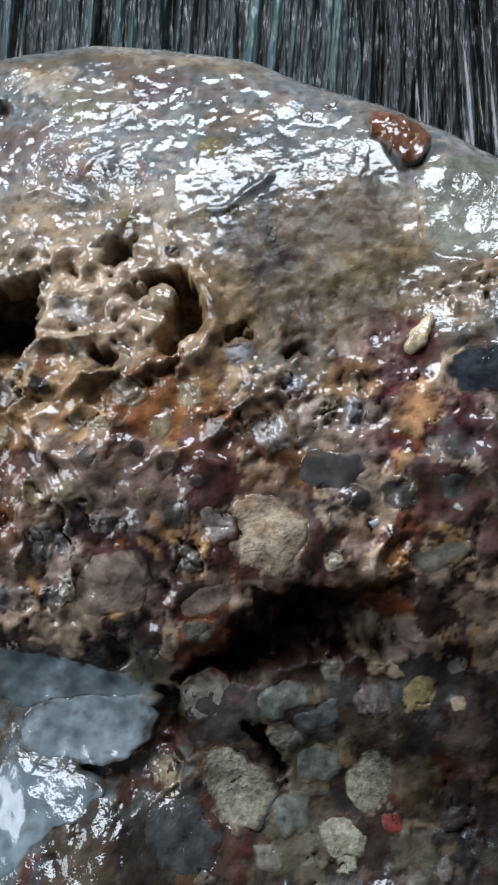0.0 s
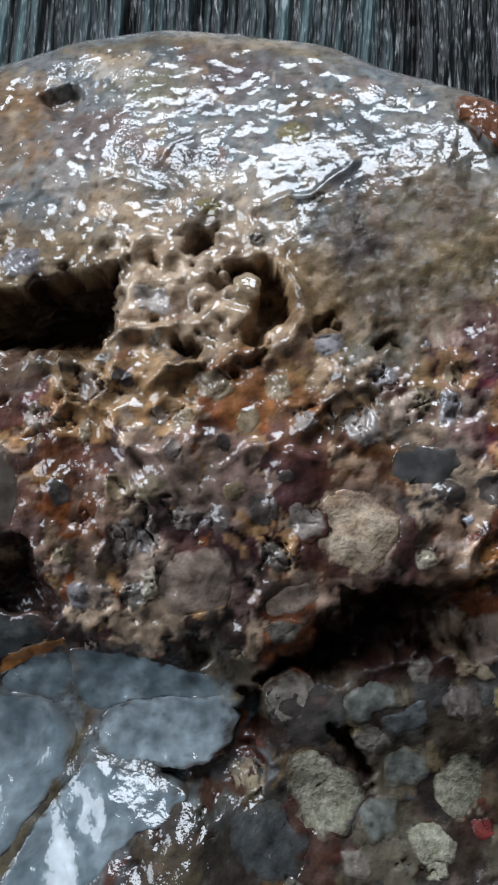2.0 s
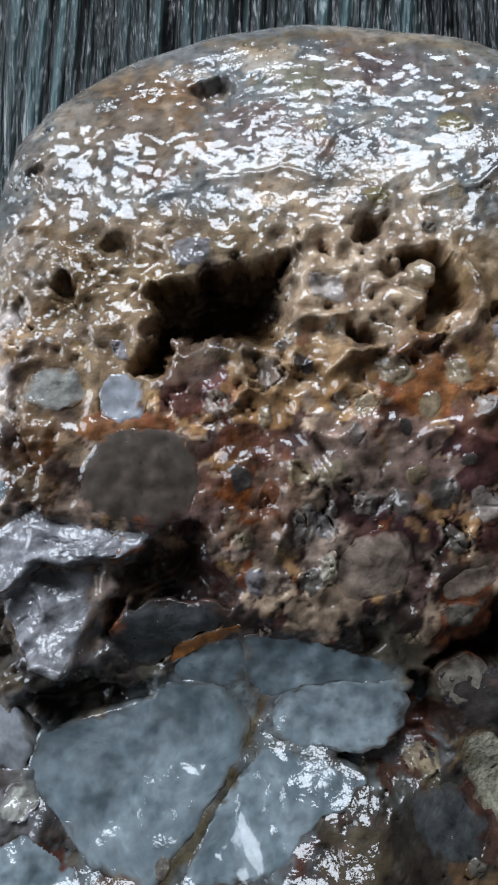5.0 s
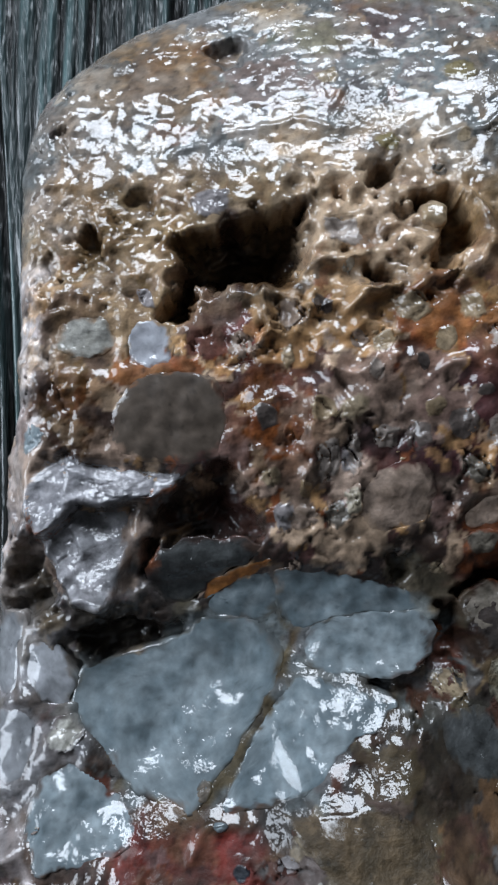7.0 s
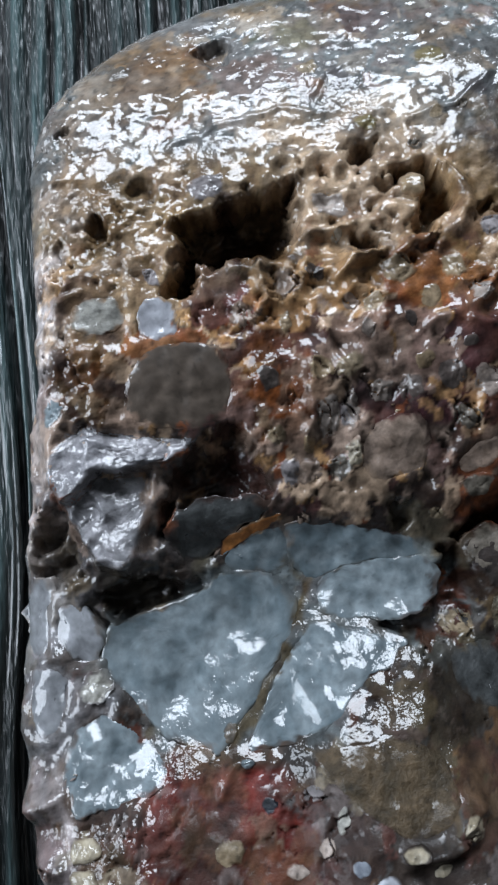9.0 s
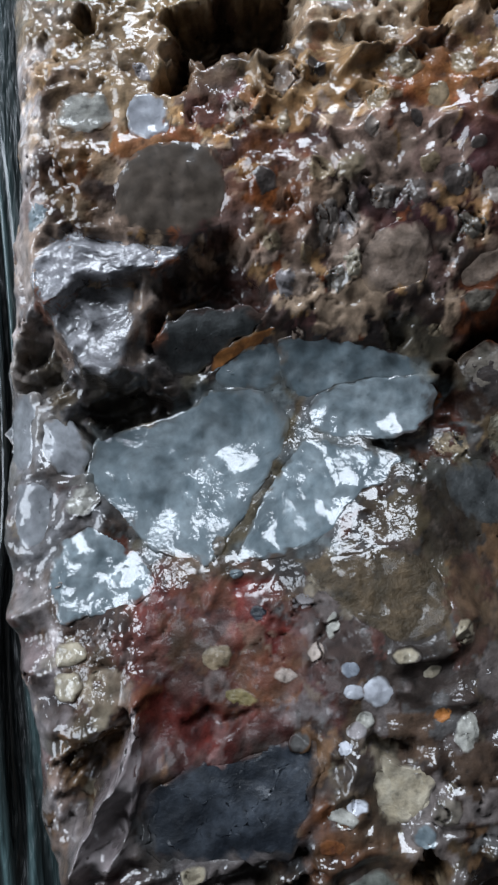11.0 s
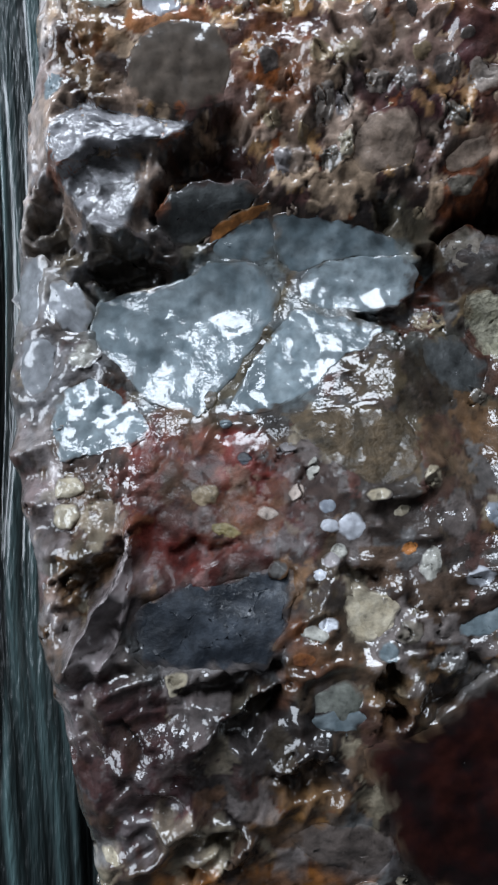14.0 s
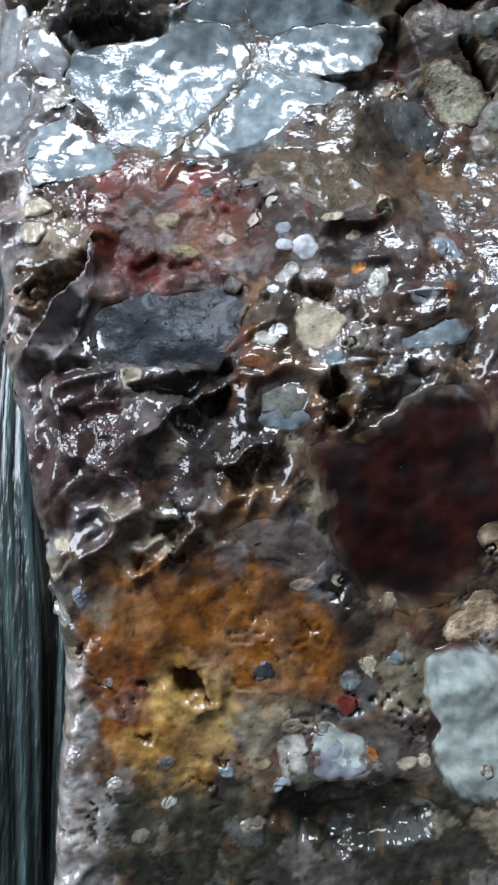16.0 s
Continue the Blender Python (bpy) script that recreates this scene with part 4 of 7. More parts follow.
stain_or_shade([(-24.1, -18.1), (-22.9, -19.6), (-24.5, -22.2), (-27.5, -26.3), (-29.9, -29.7), (-32.4, -33.5), (-34.3, -36.2), (-35.1, -35.6), (-33.2, -32.4), (-30.9, -29.1), (-28.8, -25.6), (-26.1, -21.5)], (0.14, 0.105, 0.052), 0.95, 0.5, solid=0.95)
stain_or_shade([(-12.5, 5.7), (-7.9, 6.0), (-4.3, 4.0), (-5.0, 0.1), (-8.3, -3.2), (-11.2, -1.2), (-12.2, 2.1)], (0.085, 0.022, 0.034), 0.7, 0.9, solid=0.3)
stain_or_shade([(-24.4, -8.1), (-18.8, -7.4), (-13.4, -9.1), (-8.0, -10.1), (-8.0, -13.8), (-13.7, -14.6), (-19.9, -12.5), (-24.6, -11.0)], (0.03, 0.016, 0.014), 0.75, 1.0, solid=0.4)
stain_or_shade([(6.4, 14.4), (9.1, 15.8), (11.7, 14.4), (11.5, 5.3), (9.4, 6.6), (7.2, 9.1)], (0.06, 0.018, 0.03), 0.7, 1.0, solid=0.3)
stain_or_shade([(-39.2, -35.0), (-34.1, -33.2), (-28.0, -34.9), (-24.7, -39.7), (-23.8, -44.1), (-28.0, -46.6), (-34.8, -47.9), (-39.4, -47.3), (-41.4, -42.6)], (0.19, 0.024, 0.017), 0.5, 1.2, solid=0.6)
stain_or_shade([(-54.4, -28.5), (-49.6, -27.9), (-50.1, -44.0), (-46.3, -51.1), (-49.3, -52.5), (-52.9, -41.6)], (0.1, 0.085, 0.075), 0.5, 0.8, solid=0.5)
stain_or_shade([(-27.8, 5.9), (-24.2, 5.8), (-21.3, 2.9), (-22.3, -1.7), (-25.4, -3.6), (-28.2, -0.0)], (0.26, 0.085, 0.02), 0.7, 0.8, solid=0.4)
stain_or_shade([(-17.0, 11.4), (-10.3, 13.2), (-5.0, 11.5), (-4.4, 8.1), (-9.6, 7.2), (-15.8, 8.6)], (0.36, 0.16, 0.045), 0.65, 0.9, solid=0.5)
stain_or_shade([(-15.4, 8.5), (-10.3, 7.7), (-7.6, 4.9), (-10.2, 2.9), (-14.7, 4.4)], (0.09, 0.02, 0.028), 0.6, 0.8, solid=0.3)
stain_or_shade([(-44.7, 7.1), (-39.6, 8.0), (-39.2, 3.9), (-42.8, 1.9), (-45.6, 3.2)], (0.3, 0.13, 0.03), 0.6, 0.8, solid=0.5)
stain_or_shade([(-38.6, -75.0), (-32.3, -73.4), (-24.5, -73.6), (-18.2, -76.3), (-17.5, -80.4), (-22.2, -82.9), (-29.4, -81.8), (-33.3, -82.6), (-38.3, -86.0), (-39.6, -80.0)], (0.55, 0.2, 0.025), 0.55, 1.0, solid=0.9)
stain_or_shade([(-33.3, -83.0), (-30.9, -82.2), (-28.2, -84.0), (-26.7, -87.0), (-27.1, -91.3), (-31.2, -93.8), (-36.1, -93.6), (-36.4, -90.2), (-32.7, -87.7)], (0.85, 0.5, 0.12), 0.6, 0.8, solid=0.9)

# places where the water has run off
dry([(-24.1, -18.1), (-22.9, -19.6), (-24.5, -22.2), (-27.5, -26.3), (-29.9, -29.7), (-32.4, -33.5), (-34.3, -36.2), (-35.1, -35.6), (-33.2, -32.4), (-30.9, -29.1), (-28.8, -25.6), (-26.1, -21.5)], 0.9, 0.8)
dry([(9.0, -4.0), (22.2, -3.0), (22.3, -32.8), (7.9, -32.9), (-1.8, -33.0), (-2.8, -26.3), (2.2, -14.2)], 0.8, 1.5)
dry([(-2.6, 28.2), (14.0, 32.3), (12.8, 17.3), (6.3, 12.6), (-4.6, 12.7), (-6.4, 21.0)], 0.85, 2.0)
dry([(-8.3, -6.2), (13.0, -5.1), (13.2, -30.3), (1.5, -30.4), (-4.5, -29.3), (-9.3, -24.0), (-11.3, -18.5)], 0.75, 2.0)
dry([(-39.1, 6.2), (-29.4, 7.0), (-28.5, -1.7), (-38.8, -2.1)], 0.5, 1.0)
dry([(-11.2, -24.2), (-2.2, -23.1), (-0.5, -33.9), (-14.9, -32.6), (-19.4, -31.4), (-15.3, -26.5)], 0.5, 2.0)
dry([(-20.6, -61.9), (-13.0, -60.4), (-2.0, -56.9), (1.0, -67.7), (-4.2, -75.6), (-9.6, -77.8), (-17.4, -71.9)], 0.97, 1.0)
dry([(-26.2, -31.7), (-14.0, -31.4), (-10.7, -36.5), (-12.8, -47.4), (-23.9, -46.8), (-26.9, -40.1)], 0.75, 2.0)
dry([(-39.7, -34.0), (-22.6, -35.0), (-21.6, -46.9), (-25.6, -56.9), (-38.7, -56.2), (-39.6, -47.9)], 0.85, 2.0)
dry([(-33.7, -12.8), (-24.7, -14.3), (-23.0, -20.9), (-28.9, -28.5), (-35.1, -29.2), (-34.2, -20.8)], 0.4, 1.5)

# raised edges: line, height, width; zones of small holes: corners, depth, size; broken blocks: corners, height, lean
block([(-47.5, -3.0), (-45.7, -1.5), (-43.4, -0.3), (-42.2, -1.3), (-39.6, -1.7), (-35.5, -2.3), (-31.8, -2.6), (-33.0, -3.7), (-35.3, -4.9), (-38.5, -5.3), (-40.4, -5.9), (-42.8, -5.5), (-44.6, -7.3), (-46.4, -8.2), (-47.5, -6.5)], 0.9, (-0.10, -0.68))
block([(-47.4, -7.1), (-46.2, -7.8), (-44.4, -6.8), (-42.6, -5.1), (-40.4, -5.5), (-37.7, -5.4), (-38.3, -9.4), (-39.1, -13.0), (-40.4, -15.5), (-43.1, -14.7), (-44.2, -12.5), (-45.8, -10.3)], 1.4, (-0.15, -0.6))
crest([(-46.8, -14.9), (-44.8, -13.9), (-43.6, -11.8)], 0.8, 1.0)
crest([(-43.8, -16.6), (-40.8, -15.0), (-37.2, -13.0)], 0.8, 1.2)
crest([(-43.5, -7.2), (-42.0, -9.7)], 0.8, 1.0)
crest([(-39.3, -42.3), (-39.7, -44.6), (-41.0, -47.4), (-42.7, -50.3), (-44.1, -53.2), (-45.3, -54.9)], 3.4, 1.9)
crest([(-39.6, -47.5), (-40.4, -51.3), (-42.2, -54.7)], 1.0, 1.4)
crest([(-35.6, -62.3), (-33.0, -60.4), (-31.2, -58.2)], 1.4, 1.8)
crest([(-27.1, -64.1), (-25.0, -62.4), (-22.7, -61.7)], 1.4, 1.6)
crest([(-24.6, -59.6), (-21.8, -59.0), (-18.8, -59.3)], 1.5, 1.9)
crest([(-10.8, -52.4), (-8.6, -51.7), (-6.1, -50.0)], 1.8, 2.2)
crest([(-22.0, -50.3), (-18.8, -49.8), (-16.2, -48.9)], 1.2, 1.6)
crest([(-27.3, -46.3), (-25.0, -47.2), (-22.9, -48.5)], 0.9, 1.4)
crest([(-17.2, -40.9), (-14.5, -40.4), (-10.8, -38.2)], 1.2, 1.5)
crest([(-40.5, -68.7), (-37.9, -68.0), (-35.3, -67.5)], 1.2, 1.5)
crest([(-40.1, -72.5), (-37.4, -70.4), (-35.3, -68.0)], 1.2, 1.5)
crest([(-35.5, -74.2), (-32.9, -72.6), (-30.3, -70.1)], 1.5, 1.4)
crest([(-16.2, -57.1), (-15.2, -58.1), (-16.1, -61.1)], 1.2, 1.2)
crest([(-41.2, -62.5), (-38.7, -64.1), (-36.2, -65.1), (-34.8, -66.7)], 0.9, 1.4)
crest([(-49.1, -19.0), (-45.6, -18.1), (-42.6, -18.8), (-38.4, -21.0)], 0.7, 1.2)
crest([(-49.1, -15.9), (-45.4, -14.3), (-41.8, -13.7), (-38.3, -14.4)], 1.0, 1.2)
crest([(-50.6, -10.2), (-51.3, -12.2), (-51.0, -15.4)], 0.8, 0.9)
crest([(-32.8, 27.7), (-29.1, 28.5), (-25.5, 29.5), (-20.4, 29.9), (-17.3, 29.0)], 0.28, 0.6)
crest([(-17.9, 31.3), (-15.9, 33.7), (-12.9, 35.5)], 0.28, 0.6)
crest([(-9.2, 26.7), (-4.7, 27.7), (-1.7, 29.6), (-0.2, 30.8)], 0.35, 0.7)
crest([(-21.8, 14.7), (-19.4, 15.7), (-15.5, 16.1)], 0.7, 0.9)
crest([(-17.8, 10.7), (-15.9, 11.9), (-13.0, 12.6)], 0.8, 1.0)
crest([(-21.3, 3.0), (-21.0, -0.8), (-22.0, -4.6)], 0.9, 1.1)
crest([(-17.3, -2.7), (-17.2, -5.6), (-16.0, -7.6)], 0.9, 1.1)
crest([(-14.0, -9.1), (-12.1, -8.3), (-11.1, -7.1)], 1.0, 1.2)
crest([(-8.4, -8.0), (-7.7, -6.5), (-6.3, -5.5)], 0.9, 1.1)
crest([(-22.4, 8.8), (-21.5, 10.7), (-20.3, 12.7)], 0.9, 1.1)
crest([(-25.1, 12.7), (-24.6, 9.8), (-26.5, 7.8)], 0.9, 1.1)
crest([(-4.9, 6.8), (-3.5, 8.7), (-1.2, 10.1)], 0.8, 1.0)
crest([(9.0, -5.0), (9.3, -2.6), (10.2, -1.6)], 1.2, 1.4)
crest([(-26.6, -13.0), (-29.6, -13.7), (-32.7, -15.3)], 0.8, 1.2)
crest([(-17.3, 4.9), (-15.2, 6.5), (-12.2, 6.1)], 0.5, 1.3)
crest([(-11.4, 4.1), (-8.8, 5.7), (-6.7, 6.0)], 0.5, 1.2)
crest([(-20.1, 8.4), (-15.9, 9.5), (-13.5, 8.3)], 0.5, 1.2)
crest([(-27.9, 12.8), (-23.8, 12.4), (-19.8, 11.2), (-15.7, 12.1), (-12.2, 12.0)], 0.8, 1.5)
crest([(-4.2, 7.2), (-1.9, 8.5), (-0.5, 9.6)], 0.6, 1.0)
crest([(-9.0, 5.6), (-6.5, 5.3), (-4.2, 4.6)], 0.6, 1.2)
crest([(-32.4, -17.0), (-30.5, -16.3), (-27.3, -16.6)], 0.35, 0.8)
crest([(-33.3, -35.3), (-31.7, -33.3), (-29.6, -32.7), (-27.9, -33.5)], 0.5, 0.9)
crest([(-12.7, -38.2), (-11.4, -39.4), (-13.6, -40.5), (-16.1, -40.9)], 0.8, 1.2)
pores([(-2.6, 28.2), (4.2, 29.8), (14.0, 32.3), (12.8, 17.3), (6.3, 12.6), (-4.6, 12.7), (-6.4, 21.0)], 0.14, 1.1)
pores([(-48.6, 20.6), (-43.7, 23.8), (-31.5, 24.6), (-29.9, 20.1), (-33.8, 16.0), (-35.2, 10.0), (-46.0, 5.3)], 0.35, 1.3)
pores([(-27.0, 0.2), (-8.7, 1.2), (-6.7, -13.5), (-26.6, -12.7)], 0.35, 1.7)
pores([(-2.7, 12.7), (11.6, 12.5), (11.6, 2.6), (-2.8, 4.4)], 0.5, 1.8)
crest([(-32.4, -85.1), (-31.3, -86.5), (-29.6, -87.4), (-27.7, -86.8), (-27.1, -85.3), (-27.8, -83.9)], 0.8, 1.1)
crest([(-45.0, -58.2), (-44.2, -61.4), (-44.8, -64.1)], 0.9, 1.2)
crest([(-42.1, -59.3), (-39.9, -61.0), (-40.5, -63.6)], 0.9, 1.2)
crest([(-40.1, -68.0), (-37.7, -67.5), (-36.4, -69.7), (-38.1, -72.0)], 0.9, 1.2)
crest([(-38.7, -64.7), (-36.0, -65.3), (-34.1, -67.5)], 0.9, 1.2)
crest([(-34.8, -71.4), (-32.6, -70.3), (-29.9, -69.8)], 1.2, 1.2)
crest([(-39.9, -50.7), (-39.0, -49.1), (-37.1, -48.3)], 1.0, 1.3)
crest([(-42.6, -54.7), (-39.9, -54.0)], 1.0, 1.3)
crest([(-17.6, -40.4), (-14.7, -39.8), (-12.1, -37.9)], 1.0, 1.2)
crest([(-10.5, -48.0), (-7.9, -47.4), (-6.3, -47.7)], 1.1, 1.6)
crest([(-17.7, -43.3), (-15.0, -44.5), (-12.2, -44.2)], 0.8, 1.1)
crest([(-25.2, 13.5), (-24.3, 10.6), (-24.6, 9.4)], 0.8, 1.0)
crest([(-22.3, 8.5), (-19.8, 6.3), (-18.6, 3.6), (-17.7, 1.3)], 0.7, 0.9)
crest([(-19.4, 5.6), (-17.0, 4.9), (-15.4, 2.2)], 0.7, 0.9)
crest([(-20.9, 11.1), (-21.1, 8.7), (-20.4, 7.7)], 0.8, 1.0)
crest([(-17.4, 12.9), (-14.8, 11.9), (-12.9, 12.8)], 0.6, 0.9)


def swell(x, y):
    return 0.5 * fbm(x / 6, y / 6, 35) * (1 - 0.6 * smooth(18, 27, y))


def bits(x, y):
    """Small pebbles worn flush with the ground mass: how much of one lies here, its number, and where along the stone it lies."""
    wx, wy = x + 1.2 * fbm(x / 2.2, y / 2.2, 31, 4), y + 1.2 * fbm(x / 2.2, y / 2.2, 32, 4)
    mask, number, along = np.zeros(np.shape(x)), np.zeros(np.shape(x), int), np.array(y, float)
    for size, k, share in ((6.2, 30, 0.55), (3.4, 33, 0.75), (1.8, 34, 0.75)):
        d1, d2, cid, _, oy = cells(wx / size, wy / size, k)
        reach = 0.42 + 0.45 * HASH[PERM[cid]]
        here = smooth(0.02, 0.14, d2 - d1) * smooth(reach, reach - 0.14, d1) * (HASH[cid] < share)
        fresh = mask < 0.3
        number, along = np.where(fresh, cid, number), np.where(fresh, wy - oy * size, along)
        mask = np.maximum(mask, here)
    zone = smooth(19, 11, y) + 0.35 * smooth(11, 19, y)
    return mask * zone, number, along


def solidity(x, y):
    """Where the ground mass is one smooth mineral, with no small pebbles."""
    solid = np.zeros(np.shape(x))
    for n, (poly, _, amount, soft, free) in enumerate(STAINS_AND_SHADES):
        if free > 0.5:
            at = near(poly, x, y, soft + 2)
            solid[at] = np.maximum(solid[at], free * amount * smooth(soft, -soft, inside(poly, x[at], y[at], 0.9, 200 + 2 * n)))
    return solid


def relief(x, y):
    """Pebbles and grains that stand out of the stone's top, in millimetres."""
    wx, wy = x + 0.8 * fbm(x / 1.6, y / 1.6, 31, 2), y + 0.8 * fbm(x / 1.6, y / 1.6, 32, 2)
    # the broken faces are worn away towards the long side
    worn = smooth(-49, -45, x)
    big = worn * facets(wx / 5.5, wy / 5.5, 35, 0.6)[0]
    mask, number, _ = bits(x, y)
    film = smooth(18, 27, y) * smooth(-44, -38, x)
    fine = (0.04 + 0.16 * smooth(-20, -8, y)) * fbm(x / 1.3, y / 1.3, 36, 3) * (1 - 0.7 * mask)
    porous = smooth(1.5, -1.5, inside(POROUS, x, y, 1.0))
    knobs = porous * (0.8 * smooth_noise(x / 1.9, y / 1.9, 37) + 0.16 * smooth_noise(x / 0.8, y / 0.8, 40) - 0.9 * smooth(0.45, 0.8, smooth_noise(x / 1.6, y / 1.6, 38)))
    qx, qy = x + 2.2 * fbm(x / 5, y / 5, 46, 2), y + 1.6 * fbm(x / 4, y / 4, 48, 2)
    ripples = 0.07 * fbm(qx / 3.0, qy / 1.3, 39, 2) - 0.09 * np.abs(smooth_noise(qx / 4.5, qy / 2.2, 58))
    # ribs that run aslant across the lower face
    bx, by = x + 6.0 * smooth_noise(x / 13, y / 13, 59), y + 5.0 * smooth_noise(x / 11, y / 11, 60)
    along, across = 0.86 * bx + 0.5 * by, -0.5 * bx + 0.86 * by
    ribs = (2.4 * (0.4 - np.abs(smooth_noise(along / 11, across / 5.2, 49))) + 0.6 * worn * facets(along / 6, across / 3.6, 51, 0.9)[0]) * np.maximum(smooth(-44, -52, y) * smooth(-76, -66, y), smooth(-38, -44, x) * smooth(4, -4, y))
    rx, ry = x - (-9.0), y - (17.3)
    ring = 1.1 * np.exp(-((np.hypot(rx, ry) - 4.2) / 0.75) ** 2) * smooth(-3.5, 1.5, rx - 0.3 * ry)
    lumps = (0.2 + 0.4 * smooth(-20, -8, y)) * fbm(x / 3.6, y / 3.6, 54, 2) * smooth(22, 12, y)
    cracks = 1.0 * smooth(0.09, 0.0, np.abs(fbm(x / 4.0, y / 4.0, 55, 3))) * smooth(0.0, 0.5, smooth_noise(x / 7, y / 7, 56)) * (1 - 0.8 * film)
    calm = 1 - 0.6 * solidity(x, y)
    rimgrain = smooth(-40, -45, x) * (0.75 + 0.25 * smooth(-22, -8, y)) * (0.22 * fbm(x / 0.9, y / 0.9, 61, 2) + 0.3 * smooth_noise(x / 2.2, y / 2.2, 62))
    ripples = ripples * (1 - 0.6 * smooth(2.0, -2.0, inside(POOL_AT, x, y, 2.0)))
    edges = np.zeros(np.shape(x))
    for n, (line, height, width) in enumerate(CRESTS):
        at = near(line, x, y, 2 * width + 1)
        ax, ay = x[at] + 0.5 * smooth_noise(x[at] / 2.5, y[at] / 2.5, 700 + n), y[at] + 0.5 * smooth_noise(x[at] / 2.5, y[at] / 2.5, 800 + n)
        best = np.full(len(at), 99.0)
        for (qx, qy), (ux, uy) in zip(line, line[1:]):
            ex, ey = ux - qx, uy - qy
            t = np.clip(((ax - qx) * ex + (ay - qy) * ey) / (ex * ex + ey * ey + 1e-9), 0, 1)
            best = np.minimum(best, np.hypot(ax - qx - t * ex, ay - qy - t * ey))
        edges[at] += height * np.maximum(0, 1 - best / width) ** 1.6
    quiet = np.zeros(np.shape(x))
    for n, (poly, height, lean) in enumerate(BLOCKS):
        at = near(poly, x, y, 2)
        mx, my = np.mean(poly, 0)
        plane = height + lean[0] * (x[at] - mx) + lean[1] * (y[at] - my)
        here = smooth(0.5, -0.5, inside(poly, x[at], y[at], 0.4, 980 + 2 * n))
        edges[at] += plane * here
        quiet[at] = np.maximum(quiet[at], 0.5 * here)
    for n, (poly, deep, size) in enumerate(PORES):
        at = near(poly, x, y, 2)
        ax, ay = x[at], y[at]
        holes = smooth(0.30, 0.62, smooth_noise(ax / size, ay / size, 900 + n)) + 0.6 * smooth(0.35, 0.6, smooth_noise(ax / (0.5 * size), ay / (0.5 * size), 950 + n))
        edges[at] -= deep * holes * smooth(1.0, -1.5, inside(poly, ax, ay, 1.5, 920 + 2 * n))
    return edges + (1 - quiet) * ((1 - 0.6 * film) * ((0.15 + 0.17 * smooth(-20, -8, y)) * big + fine * calm) + (0.12 + 0.10 * smooth(-16, -6, y)) * mask * calm + lumps * calm - cracks * calm + swell(x, y) + knobs + film * ripples + ribs + ring + rimgrain)


def hollow(x, y):
    """How far the pits go down."""
    deep = np.zeros(np.shape(x))
    for n, (poly, depth, soft) in enumerate(PITS):
        at = near(poly, x, y, 2)
        d = inside(poly, x[at], y[at], 0.8, 60 + 2 * n) + 0.35 * fbm(x[at] / 0.9, y[at] / 0.9, 61 + 2 * n, 2)
        wall = smooth(0.5 * soft, -soft, d) * (0.75 + 0.25 * smooth(-soft, -3 * soft, d))
        deep[at] = np.maximum(deep[at], depth * wall)
    return deep


def surface(x, y):
    grain = relief(x, y)
    seat, calm = np.zeros(np.shape(x)), np.zeros(np.shape(x))
    for poly, cover in SEATS:
        at = near(poly, x, y, 2)
        d = inside(poly, x[at], y[at], 0.3)
        seat[at] = np.maximum(seat[at], smooth(0.1 - cover, -0.5 - cover, d))
        calm[at] = np.maximum(calm[at], smooth(1.3, -0.2, d))
    grain = grain * (1 - 0.85 * calm) + swell(x, y) * 0.85 * calm
    return body(x, y) + grain * (1 - seat) + (swell(x, y) - 0.5) * seat - hollow(x, y)


# the small pebbles' colours: in the upper half, about the middle, and in the lower half of the stone
PEBBLE_TINTS = np.array([
    [(0.66, 0.46, 0.29), (0.57, 0.42, 0.33), (0.55, 0.31, 0.13), (0.40, 0.28, 0.21), (0.106, 0.041, 0.038), (0.314, 0.088, 0.026), (0.05, 0.027, 0.026), (0.19, 0.118, 0.103), (0.739, 0.529, 0.361)],
    # this row is lowered: the ridge's shade is put into the pebbles' colours
    [(0.124, 0.112, 0.074), (0.074, 0.081, 0.081), (0.161, 0.118, 0.062), (0.056, 0.034, 0.019), (0.028, 0.03, 0.03), (0.087, 0.025, 0.015), (0.012, 0.009, 0.007), (0.161, 0.136, 0.093), (0.087, 0.062, 0.05)],
    [(0.15, 0.095, 0.06), (0.055, 0.05, 0.045), (0.28, 0.24, 0.17), (0.10, 0.04, 0.034), (0.12, 0.125, 0.125), (0.17, 0.09, 0.04), (0.02, 0.016, 0.016), (0.08, 0.062, 0.038), (0.23, 0.20, 0.19)]])


